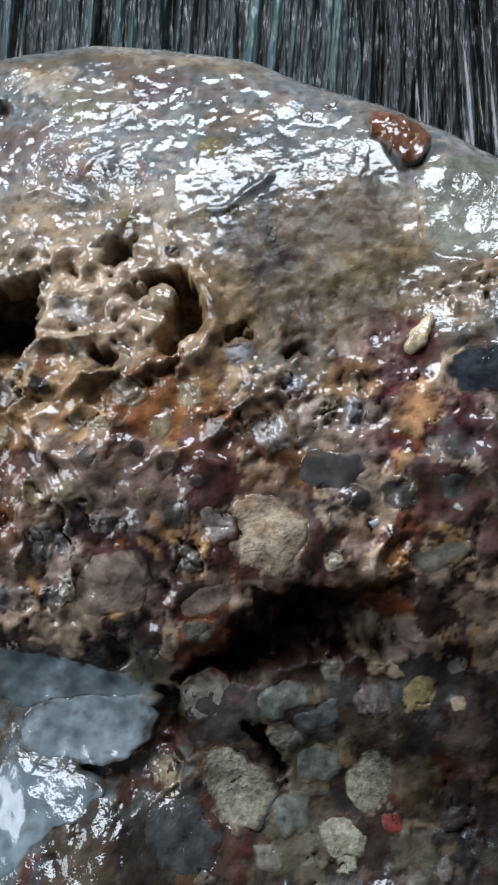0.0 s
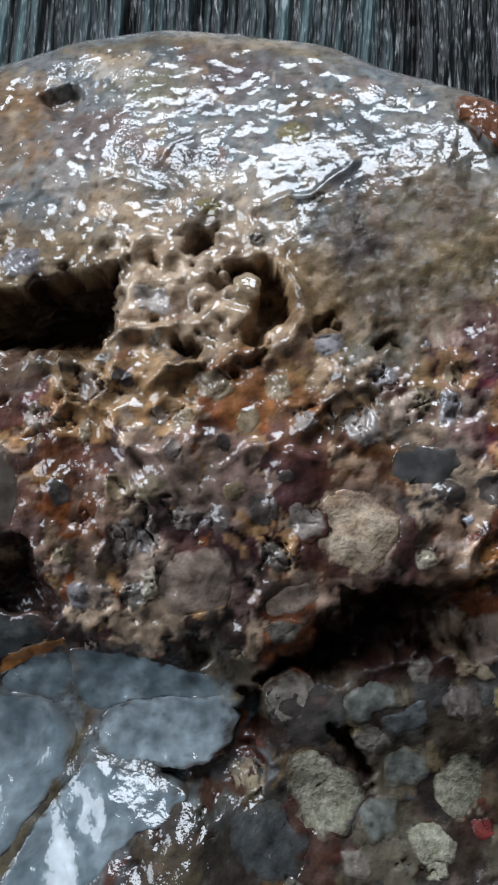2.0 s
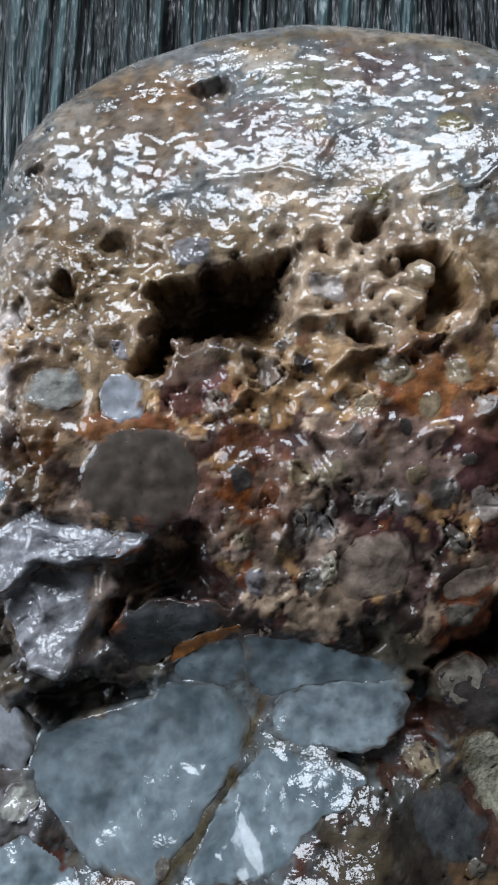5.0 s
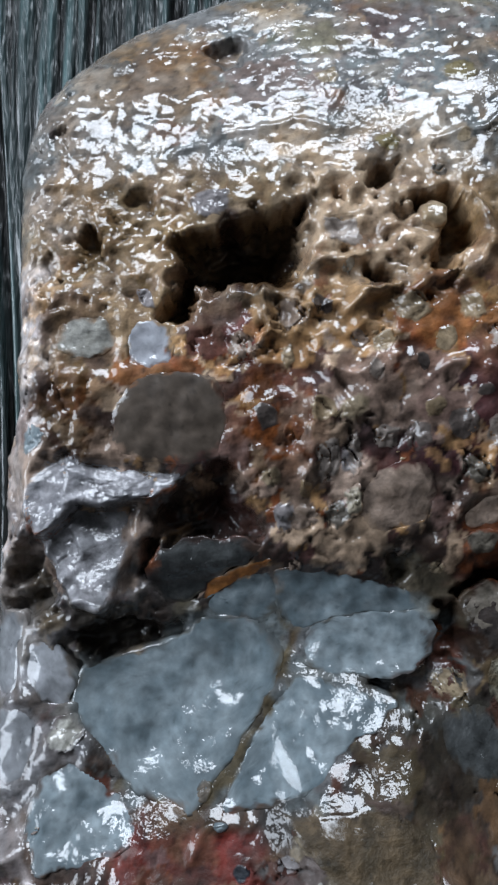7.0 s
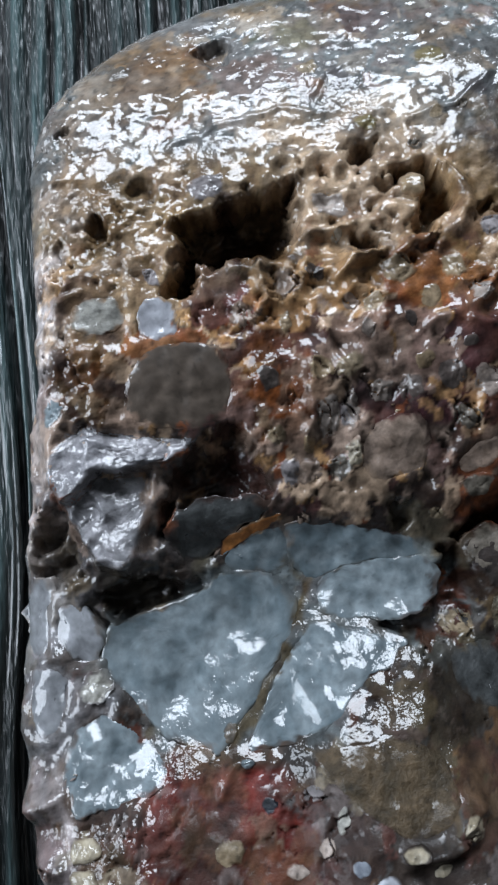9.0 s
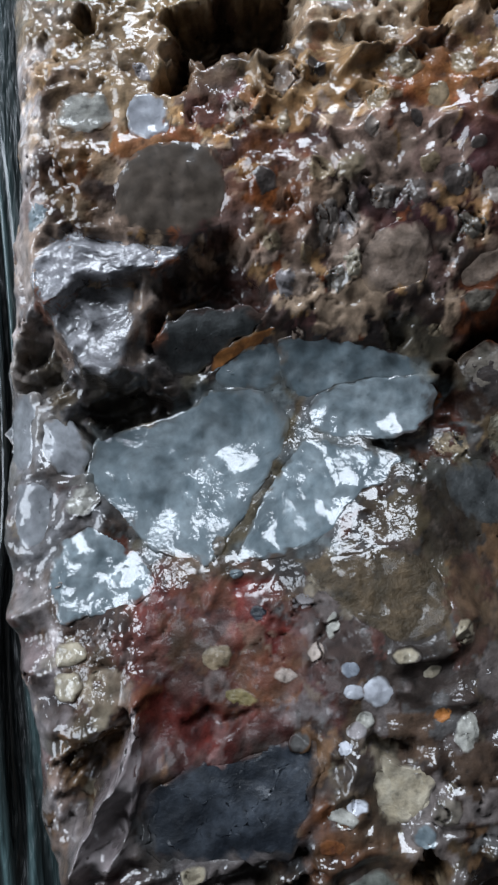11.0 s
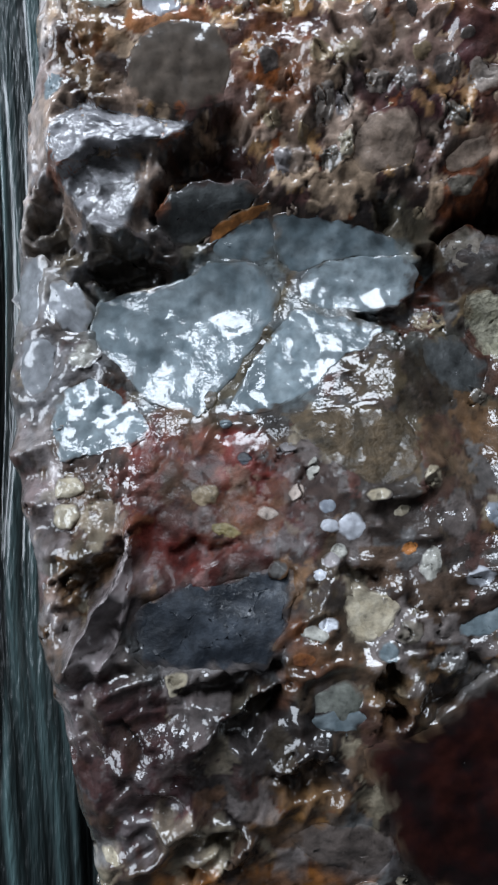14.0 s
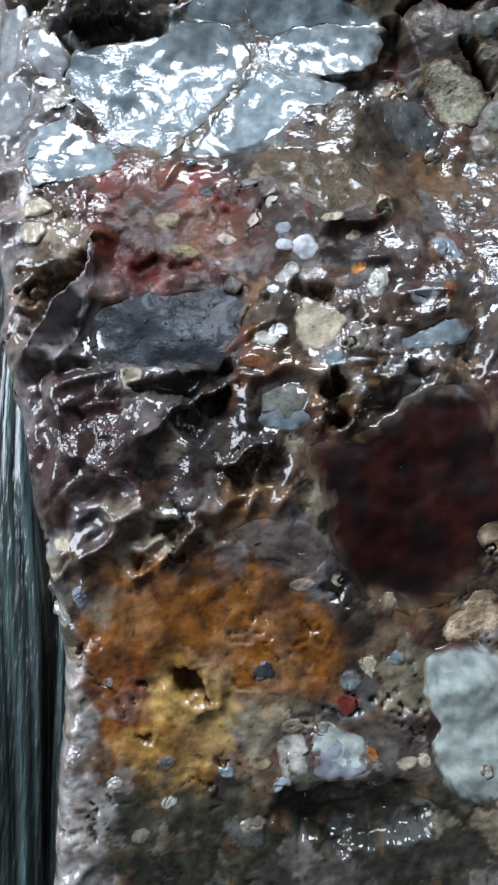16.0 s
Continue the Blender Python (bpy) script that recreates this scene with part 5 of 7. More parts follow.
def colour_at(x, y):
    """The ground mass's colour: rusty cement with its zones and painted shade, and the small pebbles in it."""
    c = np.repeat(TAN[None], len(x), 0)
    grey = smooth(-0.1, 0.4, fbm(x / 9, y / 9, 45) + 0.9 * smooth(22, 30, y))[:, None]
    c = c * (1 - 0.93 * grey) + GREY * 0.93 * grey
    low = smooth(12, -4, y)[:, None] * 0.85
    c = c * (1 - low) + np.array((0.12, 0.07, 0.047)) * low
    solid = np.zeros(len(x))
    for n, (poly, colour, amount, soft, free) in enumerate(STAINS_AND_SHADES):
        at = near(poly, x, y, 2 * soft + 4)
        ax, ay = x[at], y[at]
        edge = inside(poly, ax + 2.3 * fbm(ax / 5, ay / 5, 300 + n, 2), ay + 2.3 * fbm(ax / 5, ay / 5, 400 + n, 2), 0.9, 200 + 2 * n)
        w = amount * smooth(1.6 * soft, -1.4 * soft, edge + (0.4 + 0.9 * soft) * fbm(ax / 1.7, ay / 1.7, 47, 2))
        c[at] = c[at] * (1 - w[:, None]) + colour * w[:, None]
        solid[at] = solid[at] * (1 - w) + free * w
    c = c * (0.84 - 0.08 * smooth(22, 10, y) - 0.2 * smooth(-14, -22, y) - 0.1 * smooth(-36, -50, y))[:, None]
    grime = smooth(0.0, 0.6, fbm(x / 2.9, y / 2.9, 53, 2)) * (0.25 + 0.55 * smooth(17, 9, y)) * (1 - 0.85 * solid)
    c = c * (1 - grime[:, None]) + DARK * grime[:, None]
    brown = ((0.75 - 0.4 * smooth(22, 28, y)) * smooth(0.05, 0.65, fbm(x / 2.4, y / 2.4, 71, 3)))[:, None]
    c = c * (1 - brown) + c * np.array((0.52, 0.42, 0.34)) * brown
    pale = 0.6 * smooth(0.1, 0.7, fbm(x / 1.7, y / 1.7, 72, 3))[:, None]
    c = c * (1 - pale) + (1.2 * c + np.array((0.02, 0.019, 0.019))) * pale
    mask, number, along = bits(x, y)
    pick = np.where(along > -13, 0, np.where(along > -34, 1, 2))
    tints = PEBBLE_TINTS[pick, number % 9] * (0.5 + 0.9 * HASH[PERM[number]])[:, None]
    tints = 0.72 * tints + 0.28 * c * (0.5 + 1.8 * HASH[PERM[PERM[number]]])[:, None]
    over = (0.92 * mask * (1 - 0.8 * solid))[:, None]
    c = c * (1 - over) + tints * over
    c = c * (1 + 0.30 * fbm(x / 1.3, y / 1.3, 52, 3) - 0.5 * smooth(0.42, 0.65, smooth_noise(x / 0.65, y / 0.65, 73)))[:, None]
    return np.clip(0.9 * c, 0.005, 0.9)


def wetness(x, y):
    """1 where water stands on the stone, less where it has run off."""
    w = np.ones(len(x))
    for n, (poly, amount, soft) in enumerate(DRY):
        at = near(poly, x, y, soft + 3)
        w[at] = np.minimum(w[at], 1 - amount * smooth(soft, -soft, inside(poly, x[at], y[at], 1.5, 500 + 2 * n) + 1.2 * fbm(x[at] / 1.5, y[at] / 1.5, 501, 2)))
    return w


def build_matrix():
    xs, ys = np.arange(-86, 76, STEP), np.arange(-160, 80, STEP)
    x, y = (a.ravel() for a in np.meshgrid(xs, ys, indexing="ij"))
    theta, r = np.arctan2(y - CY, x - CX), np.hypot(x - CX, y - CY)
    inner = rim(theta) - ROUND
    s = np.maximum(r - inner, 0)
    arc = np.minimum(s / ROUND, math.pi / 2)
    out = ROUND * np.sin(arc)
    fall = ROUND * (1 - np.cos(arc)) + np.maximum(s - ROUND * math.pi / 2, 0) * 10.0
    rr = np.minimum(r, inner) + out
    px, py = CX + rr * np.cos(theta), CY + rr * np.sin(theta)
    z = surface(px, py) - fall
    deep = hollow(px, py)
    rag = smooth(0.4, 2.0, deep)
    px, py = px + 0.4 * rag * fbm(x / 3.0 + z / 2.0, z / 2.2, 42, 3), py + 0.4 * rag * fbm(x / 3.5 - z / 1.9, y / 3 + z / 1.8, 43, 3)
    py = py + 0.32 * np.maximum(deep - 4.0, 0)
    wob = 1.4 * fbm(6 * np.cos(theta) + z / 20, 6 * np.sin(theta) + z / 14, 41) * smooth(0, 20, fall)
    px, py = px + wob * np.cos(theta), py + wob * np.sin(theta)
    faces = grid_faces(len(xs), len(ys))
    keep = (z > -3.0)
    z = np.maximum(z, -3.0)
    faces = faces[keep[faces].any(1)]
    used = np.zeros(len(x), bool)
    used[faces.ravel()] = True
    index = np.cumsum(used) - 1
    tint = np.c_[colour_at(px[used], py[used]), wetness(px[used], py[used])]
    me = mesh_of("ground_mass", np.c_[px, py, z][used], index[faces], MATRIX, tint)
    me.materials.append(FILM_TOP)
    cx, cy = px[faces].mean(1), py[faces].mean(1)
    me.materials.append(POOL)
    top = cy + 5 * fbm(cx / 6, cy / 6, 57) > 23
    me.polygons.foreach_set("material_index", np.where(inside(POOL_AT, cx, cy, 1.6) < 0, 2, top).astype(np.int32))
    ob = new("ground_mass", me)
    ob.parent = stone



# ---- stones set in it ----
# kinds of stone: the colours between which it varies, and its surface
GREYBLUE = ([(0.125, 0.162, 0.180), (0.245, 0.292, 0.312)], SLICK)
BLUEPEB = ([(0.19, 0.21, 0.25), (0.28, 0.31, 0.35)], SLICK)
PALE = ([(0.31, 0.30, 0.26), (0.43, 0.42, 0.38)], MATRIX)
CREAM = ([(0.40, 0.34, 0.24), (0.53, 0.47, 0.36)], MATRIX)
CREAMROCK = ([(0.42, 0.29, 0.18), (0.66, 0.52, 0.38)], COARSE)
WHITE = ([(0.44, 0.45, 0.49), (0.60, 0.62, 0.67)], SLICK)
LILAC = ([(0.24, 0.22, 0.22), (0.30, 0.27, 0.27)], MATRIX)
LILACDARK = ([(0.125, 0.10, 0.088)], MATRIX)
LIVER = ([(0.095, 0.075, 0.060), (0.135, 0.106, 0.084)], SLICK)
GREYBROWN = ([(0.11, 0.095, 0.075), (0.20, 0.17, 0.14)], MATRIX)
DARKGREY = ([(0.085, 0.08, 0.075), (0.12, 0.115, 0.11)], SLICK)
SLATE = ([(0.012, 0.015, 0.020), (0.042, 0.050, 0.062)], MATRIX)
TANPEB = ([(0.24, 0.18, 0.11), (0.34, 0.27, 0.18)], MATRIX)
TANBRIGHT = ([(0.80, 0.63, 0.40)], MATRIX)
PINK = ([(0.30, 0.24, 0.20), (0.50, 0.42, 0.37)], MATRIX)
PINKGREY = ([(0.24, 0.20, 0.20), (0.40, 0.35, 0.345)], SLICK)
OLIVE = ([(0.20, 0.16, 0.07), (0.24, 0.19, 0.09)], MATRIX)
ORANGE = ([(0.26, 0.11, 0.03), (0.36, 0.14, 0.04)], MATRIX)
RUSTY = ([(0.20, 0.075, 0.025), (0.16, 0.06, 0.03)], MATRIX)
JASPER = ([(0.16, 0.03, 0.025)], MATRIX)
OXBLOOD = ([(0.009, 0.0035, 0.003), (0.032, 0.008, 0.006)], SLICK)
JADE = ([(0.36, 0.42, 0.40), (0.50, 0.55, 0.51)], SLICK)
GRANITE = ([(0.20, 0.19, 0.125), (0.32, 0.30, 0.225)], DULL)
PINKPALE = ([(0.30, 0.25, 0.215), (0.40, 0.34, 0.30)], MATRIX)
TANPALE = ([(0.30, 0.215, 0.125), (0.40, 0.30, 0.19)], MATRIX)
PINKBROWN = ([(0.25, 0.18, 0.135), (0.38, 0.285, 0.225)], MATRIX)
GREYDIM = ([(0.085, 0.09, 0.075), (0.16, 0.165, 0.145)], MATRIX)
GREYSLATE = ([(0.05, 0.054, 0.054), (0.085, 0.09, 0.09)], MATRIX)
SPECKLED = ([(0.055, 0.042, 0.026), (0.12, 0.085, 0.05)], COARSE)
GREYPALE = ([(0.19, 0.20, 0.21), (0.31, 0.32, 0.34)], SLICK)
FILM = ([(0.20, 0.20, 0.15), (0.28, 0.28, 0.22)], FILM_TOP)
NOSE = ([(0.23, 0.23, 0.24), (0.42, 0.41, 0.43)], ROUGH)
WEDGE = ([(0.22, 0.22, 0.235), (0.40, 0.39, 0.41)], ROUGH)


def rounded(poly, times=2):
    """The outline with its corners cut."""
    p = np.array(poly, float)
    for _ in range(times):
        q = np.roll(p, -1, 0)
        p = np.stack([0.84 * p + 0.16 * q, 0.16 * p + 0.84 * q], 1).reshape(-1, 2)
    return p


COUNT, TAKEN = [0], []


def clast(name, poly, kind, rise=0.5, dome=0.6, label="", tilt=(0.0, 0.0), wobble=0.45, rough=0.3, proud=0.0, bleed=0.65, seated=True, hug=False):
    """A stone set in the ground mass, with a worn top and a rim that goes down into it."""
    COUNT[0] += 1
    k = 400 + 3 * COUNT[0]
    edge = rounded(poly)
    if np.sum(edge[:, 0] * np.roll(edge[:, 1], -1) - edge[:, 1] * np.roll(edge[:, 0], -1)) < 0:
        edge = edge[::-1]
    middle = edge.mean(0)
    size = np.hypot(*(edge - middle).T).mean()
    segs, rings = (96, 34) if size > 4 else (48, 16) if size > 1.6 else (36, 13)
    # even steps along the outline
    loop = np.r_[edge, edge[:1]]
    run = np.r_[0, np.cumsum(np.hypot(*np.diff(loop, axis=0).T))]
    s = np.linspace(0, run[-1], segs, endpoint=False)
    line = np.c_[np.interp(s, run, loop[:, 0]), np.interp(s, run, loop[:, 1])]
    rho = np.r_[np.linspace(0.001, 0.985, rings - 2), 1.02, 1.05]
    x = (middle[0] + rho[:, None] * (line[:, 0] - middle[0])[None]).ravel()
    y = (middle[1] + rho[:, None] * (line[:, 1] - middle[1])[None]).ravel()
    amount = wobble * min(1, size / 3) * (0.6 if size > 4 else 1.0)
    x, y = x + amount * fbm(x / 1.6, y / 1.6, k, 3), y + amount * fbm(x / 1.6, y / 1.6, k + 1, 3)
    r = np.repeat(rho, segs)
    h = min(1.0, size / 2.0) * dome
    face, cid = facets(x / (0.55 * size + 0.4), y / (0.55 * size + 0.4), k, 0.5)
    z = body(x, y) + swell(x, y) - over_rim(x, y) + 0.14 * rise + proud + 0.3 * h * (1 - np.minimum(r, 1) ** 4) - 0.15 * h - ((0.2 if seated else 0.5) * smooth(0.5, 1.0, r) if size < 1.7 else 0.0)
    z += 0.06 * (min(1.5, size / 2) if size < 4 or proud > 0.3 else 0.0) * face * rough / 0.3 + rough * (0.35 * fbm(x / 2.6, y / 2.6, k + 2, 3) * min(1, size / 2) + 0.10 * smooth_noise(x / 0.5, y / 0.5, k))
    z += tilt[0] * (x - middle[0]) + tilt[1] * (y - middle[1])
    if abs(proud) > 0.3:
        z -= np.where(r > 1.03, 1.6 + 2 * abs(proud), np.where(r > 1.0, 0.3 + 0.5 * abs(proud), 0.0)) + 0.14 * smooth(0.88, 1.0, r)
    else:
        # worn flush: the rim goes down into the ground mass
        base = body(x, y) + swell(x, y) - over_rim(x, y)
        if size < 1.9 or hug:
            ground = base - swell(x, y) + relief(x, y) - hollow(x, y)
            z = ground + 0.03 + 0.06 * min(size, 1.9) * (1 - np.minimum(r, 1) ** 2) - 0.05 * smooth(0.7, 1.0, r) - 1.5 * np.maximum(r - 1, 0)
        else:
            z = base + 0.03 + 0.03 * rise + 0.10 * h * (1 - np.minimum(r, 1) ** 3) + rough * (0.25 * fbm(x / 2.6, y / 2.6, k + 2, 2) + 0.08 * fbm(x / 0.7, y / 0.7, k + 3, 2))
            z += tilt[0] * (x - middle[0]) + tilt[1] * (y - middle[1])
            z -= 0.06 * smooth(1 - 0.5 / size, 1.0, r) + np.where(r > 1.03, 2.0, 0.0)
    colours, mat = kind
    low, high = np.array(colours[0]) * (0.85 if len(colours) == 1 else 1), np.array(colours[-1]) * (1.15 if len(colours) == 1 else 1)
    mix = np.clip(0.25 + 0.5 * HASH[PERM[k % 4096]] + 0.7 * fbm(x / (0.3 * size + 0.6), y / (0.3 * size + 0.6), k + 5, 4) + 0.25 * (HASH[cid] - 0.5), 0, 1)[:, None]
    tint = 0.84 * (low * (1 - mix) + high * mix) * (1 + 0.22 * fbm(x / 0.9, y / 0.9, k + 7, 2) - (0.22 if mat == SLICK else 0.4) * smooth(0.45, 0.7, smooth_noise(x / 0.55, y / 0.55, k + 8)))[:, None]
    depth = (1 - r) * size + min(size, 3) * (0.16 * fbm(x / 0.8, y / 0.8, k + 9, 2) + 0.16 * smooth_noise(x / 2.2, y / 2.2, k + 11))
    crust = smooth(min(0.25, 0.12 * size) + bleed * min(0.25 * size, 1.3), 0.0, depth)[:, None]
    tint = tint * (1 - crust) + colour_at(x, y) * crust
    a = np.arange(rings - 1)[:, None] * segs + np.arange(segs)[None]
    b = np.arange(rings - 1)[:, None] * segs + (np.arange(segs) + 1)[None] % segs
    faces = np.stack([a, a + segs, b + segs, b], -1).reshape(-1, 4)
    points = np.c_[x, y, z]
    me = mesh_of(name, points, faces, mat, np.c_[np.clip(tint, 0.004, 0.9), wetness(x, y)])
    ob = tagged(new(name, me), label)
    ob.parent = stone
    TAKEN.append((*middle, 0.9 * size))
    if seated and not hug and (size >= 1.9 or proud > 0.3):
        SEATS.append((edge.tolist(), 0.35))
    return ob



# pebbles and slabs set in the ground mass
clast('pebble', [(-48.8, -17.7), (-46.5, -17.3), (-44.4, -19.7), (-43.7, -21.2), (-44.5, -23.8), (-47.2, -23.6), (-48.6, -20.8)], GREYPALE, 0.6, 0.6, rough=0.25, bleed=0.4)
clast('pebble', [(-51.7, -23.9), (-49.0, -23.4), (-47.1, -24.5), (-47.3, -26.5), (-48.2, -29.3), (-50.2, -30.1), (-51.7, -27.5)], GREYPALE, 0.6, 0.6, rough=0.25, bleed=0.4)
clast('pebble', [(-51.3, -14.9), (-48.2, -15.6), (-49.3, -17.9), (-49.1, -22.6), (-51.4, -22.8), (-53.7, -18.3)], GREYPALE, 0.6, 0.6, rough=0.25, bleed=0.4)
clast('pebble', [(-24.0, 1.2), (-22.4, 2.0), (-21.6, 0.7), (-22.5, -1.0), (-23.8, -0.5)], RUSTY, 0.5, 0.6, bleed=0.3)
clast('pebble', [(-18.0, -4.1), (-16.8, -2.7), (-17.2, -0.1), (-18.3, -0.1), (-18.5, -2.2)], PINKPALE, 0.5, 0.6, bleed=0.3)
clast('pebble', [(-12.8, 1.0), (-10.9, 0.6), (-10.5, -1.3), (-12.1, -2.2), (-13.3, -1.1)], LILACDARK, 0.5, 0.6, bleed=0.4)
clast('pebble', [(-9.3, 1.5), (-7.2, 1.9), (-6.5, 0.0), (-7.9, -1.3), (-9.3, -0.6)], LILACDARK, 0.5, 0.6, bleed=0.4)
clast('pebble', [(-8.4, -2.5), (-6.5, -2.1), (-5.4, -3.9), (-6.5, -5.1), (-8.3, -4.6)], GREYBROWN, 0.5, 0.6, bleed=0.4)
clast('pebble', [(-15.2, -2.0), (-13.5, -1.5), (-12.8, -2.5), (-14.5, -3.4)], TANPALE, 0.5, 0.6, bleed=0.3)
clast('pebble', [(-22.5, -3.8), (-21.2, -4.3), (-21.5, -5.7), (-22.8, -5.5)], TANPALE, 0.5, 0.6, bleed=0.3)
clast('pebble', [(-20.5, -6.4), (-18.5, -5.5), (-17.9, -7.4), (-19.1, -8.6), (-20.4, -8.1)], GREYBROWN, 0.5, 0.6, bleed=0.3)
clast('pebble', [(-23.8, 7.8), (-22.6, 8.5), (-22.4, 6.3), (-23.6, 5.6)], TANPALE, 0.5, 0.6, bleed=0.3)
clast('pebble', [(-5.8, 8.6), (-4.1, 9.0), (-3.1, 7.8), (-4.2, 6.5), (-5.6, 6.9)], PINKPALE, 0.5, 0.6, bleed=0.4)
clast('pebble', [(-15.8, 8.6), (-14.3, 9.2), (-13.5, 7.8), (-14.4, 6.5), (-15.7, 6.9)], TANPALE, 0.5, 0.6, bleed=0.4)
clast('pebble', [(-10.2, 8.7), (-8.7, 9.3), (-8.1, 7.7), (-9.0, 6.4), (-10.2, 7.0)], TANPALE, 0.4, 0.5, bleed=0.5)
clast('quartz_slab', [(-43.2, -20.1), (-39.0, -19.1), (-34.6, -18.2), (-31.9, -16.1), (-27.3, -16.3), (-25.2, -18.5), (-24.7, -20.9), (-27.2, -24.9), (-29.5, -28.0), (-31.9, -31.4), (-33.2, -32.6), (-36.0, -31.6), (-38.6, -30.6), (-40.7, -28.0), (-43.1, -25.7), (-44.2, -22.9)], GREYBLUE, 0.9, 0.7, label='smooth blue-grey quartz slab with a wet sheen', wobble=0.5, rough=0.1, bleed=0.25)
clast('quartz_slab', [(-23.4, -21.6), (-20.3, -22.2), (-17.0, -23.0), (-14.4, -24.2), (-16.5, -26.2), (-19.3, -27.5), (-21.1, -29.3), (-23.4, -31.4), (-26.5, -32.1), (-28.9, -32.7), (-31.2, -32.8), (-29.3, -29.3), (-27.3, -26.2), (-25.1, -23.2)], GREYBLUE, 0.9, 0.6, label='smooth blue-grey quartz slab with a wet sheen', wobble=0.5, rough=0.1, bleed=0.25)
clast('quartz_slab', [(-21.8, -17.2), (-18.2, -16.3), (-14.2, -16.1), (-11.6, -16.2), (-10.4, -18.0), (-11.1, -20.2), (-12.9, -21.6), (-15.2, -22.2), (-18.2, -22.0), (-20.8, -21.5), (-22.9, -20.8), (-22.7, -18.8)], GREYBLUE, 0.9, 0.9, label='smooth blue-grey quartz slab with a wet sheen', rough=0.1, bleed=0.25)
clast('quartz_slab', [(-25.3, -11.9), (-21.4, -12.2), (-16.6, -13.1), (-12.3, -14.6), (-10.9, -16.4), (-14.1, -16.4), (-18.2, -16.4), (-21.5, -17.2), (-23.1, -17.8), (-24.6, -16.7), (-25.2, -14.6)], GREYBLUE, 0.3, 0.3, rough=0.15, bleed=0.25)
clast('slate_slab', [(-37.1, -11.8), (-35.7, -9.9), (-33.1, -8.8), (-28.7, -8.8), (-25.3, -10.3), (-27.5, -11.1), (-30.3, -12.0), (-32.2, -13.9), (-33.6, -15.0), (-35.9, -14.6)], GREYSLATE, 0.3, 0.3, rough=0.2, bleed=0.5, label='dull grey slate slab worn flush')
clast('quartz_slab', [(-32.2, -15.0), (-30.6, -13.5), (-28.0, -12.4), (-25.5, -11.7), (-24.9, -14.5), (-25.3, -16.5), (-28.0, -16.4), (-30.4, -16.5)], GREYBLUE, 0.3, 0.3, rough=0.2, bleed=0.25)
clast('rusty_flake', [(-32.6, -14.7), (-31.7, -13.1), (-29.5, -11.8), (-27.1, -11.2), (-25.3, -10.8), (-25.6, -11.7), (-27.6, -12.5), (-29.9, -13.5), (-31.6, -14.7)], ORANGE, 0.35, 0.3, label='thin rust-orange flake', wobble=0.2, bleed=0.35)
clast('quartz_slab', [(-47.4, -31.0), (-46.0, -28.8), (-44.0, -27.7), (-42.7, -28.6), (-41.1, -29.6), (-38.5, -32.0), (-37.7, -33.9), (-39.9, -35.3), (-43.3, -36.0), (-46.5, -36.4), (-47.6, -34.1)], GREYBLUE, 0.7, 0.7, bleed=0.25)
clast('pebble', [(-46.4, -25.7), (-45.6, -24.4), (-43.5, -24.3), (-42.9, -26.0), (-44.0, -27.2), (-45.8, -27.1)], PALE, 0.6, 0.5, bleed=0.6)
clast('pebble', [(-39.2, 2.5), (-38.2, 5.1), (-36.2, 6.1), (-32.1, 6.3), (-29.6, 5.7), (-28.6, 3.7), (-28.8, 0.7), (-29.7, -1.5), (-31.8, -2.0), (-35.4, -1.7), (-38.5, -1.3), (-39.3, 0.2)], LIVER, 0.9, 0.5, label='smooth liver-brown pebble', rough=0.1, bleed=0.3)
clast('pebble', [(-37.9, 9.6), (-36.0, 10.9), (-34.0, 10.8), (-33.2, 8.8), (-33.6, 6.8), (-35.6, 6.4), (-37.4, 7.2)], WHITE, 0.7, 0.8, label='milky white quartz pebble', rough=0.15, bleed=0.3)
clast('pebble', [(-43.8, 10.6), (-41.5, 11.8), (-39.0, 11.3), (-38.2, 9.3), (-39.7, 8.1), (-42.3, 7.8), (-43.7, 8.5)], PALE, 0.5, 0.5, rough=0.2, bleed=0.6)
clast('pebble', [(-4.1, -0.5), (-3.1, 0.9), (-1.0, 2.1), (0.9, 2.1), (2.1, 0.9), (3.5, 0.0), (3.7, -1.9), (2.5, -3.6), (1.7, -5.0), (0.7, -5.8), (-0.8, -4.9), (-2.7, -4.0), (-3.8, -2.3)], CREAMROCK, 0.9, 1.0, label='large cream pebble speckled with black', rough=0.4, bleed=0.8)
clast('pebble', [(-2.0, 7.8), (-0.9, 9.0), (0.9, 9.0), (1.9, 7.5), (2.0, 6.1), (0.4, 5.2), (-1.2, 6.1)], PINKPALE, 0.6, 0.6, rough=0.2, bleed=0.45)
clast('pebble', [(-13.9, 11.3), (-11.9, 12.3), (-10.3, 11.5), (-10.1, 9.8), (-11.8, 9.3), (-13.5, 9.6)], TANPALE, 0.4, 0.4, rough=0.25, bleed=0.6)
clast('pebble', [(-8.2, 11.1), (-7.1, 12.2), (-5.7, 11.8), (-5.5, 9.8), (-6.4, 9.0), (-7.9, 9.3)], TANPALE, 0.4, 0.4, rough=0.25, bleed=0.7)
clast('pebble', [(-21.6, 2.8), (-20.3, 3.7), (-19.0, 3.1), (-18.7, 1.5), (-20.1, 0.8), (-21.4, 1.1)], TANPALE, 0.5, 0.5, rough=0.3, bleed=0.5)
clast('pebble', [(-21.1, -0.8), (-18.9, -0.3), (-18.4, -2.2), (-19.3, -4.4), (-21.0, -4.1)], PINKPALE, 0.5, 0.6, rough=0.3, bleed=0.5)
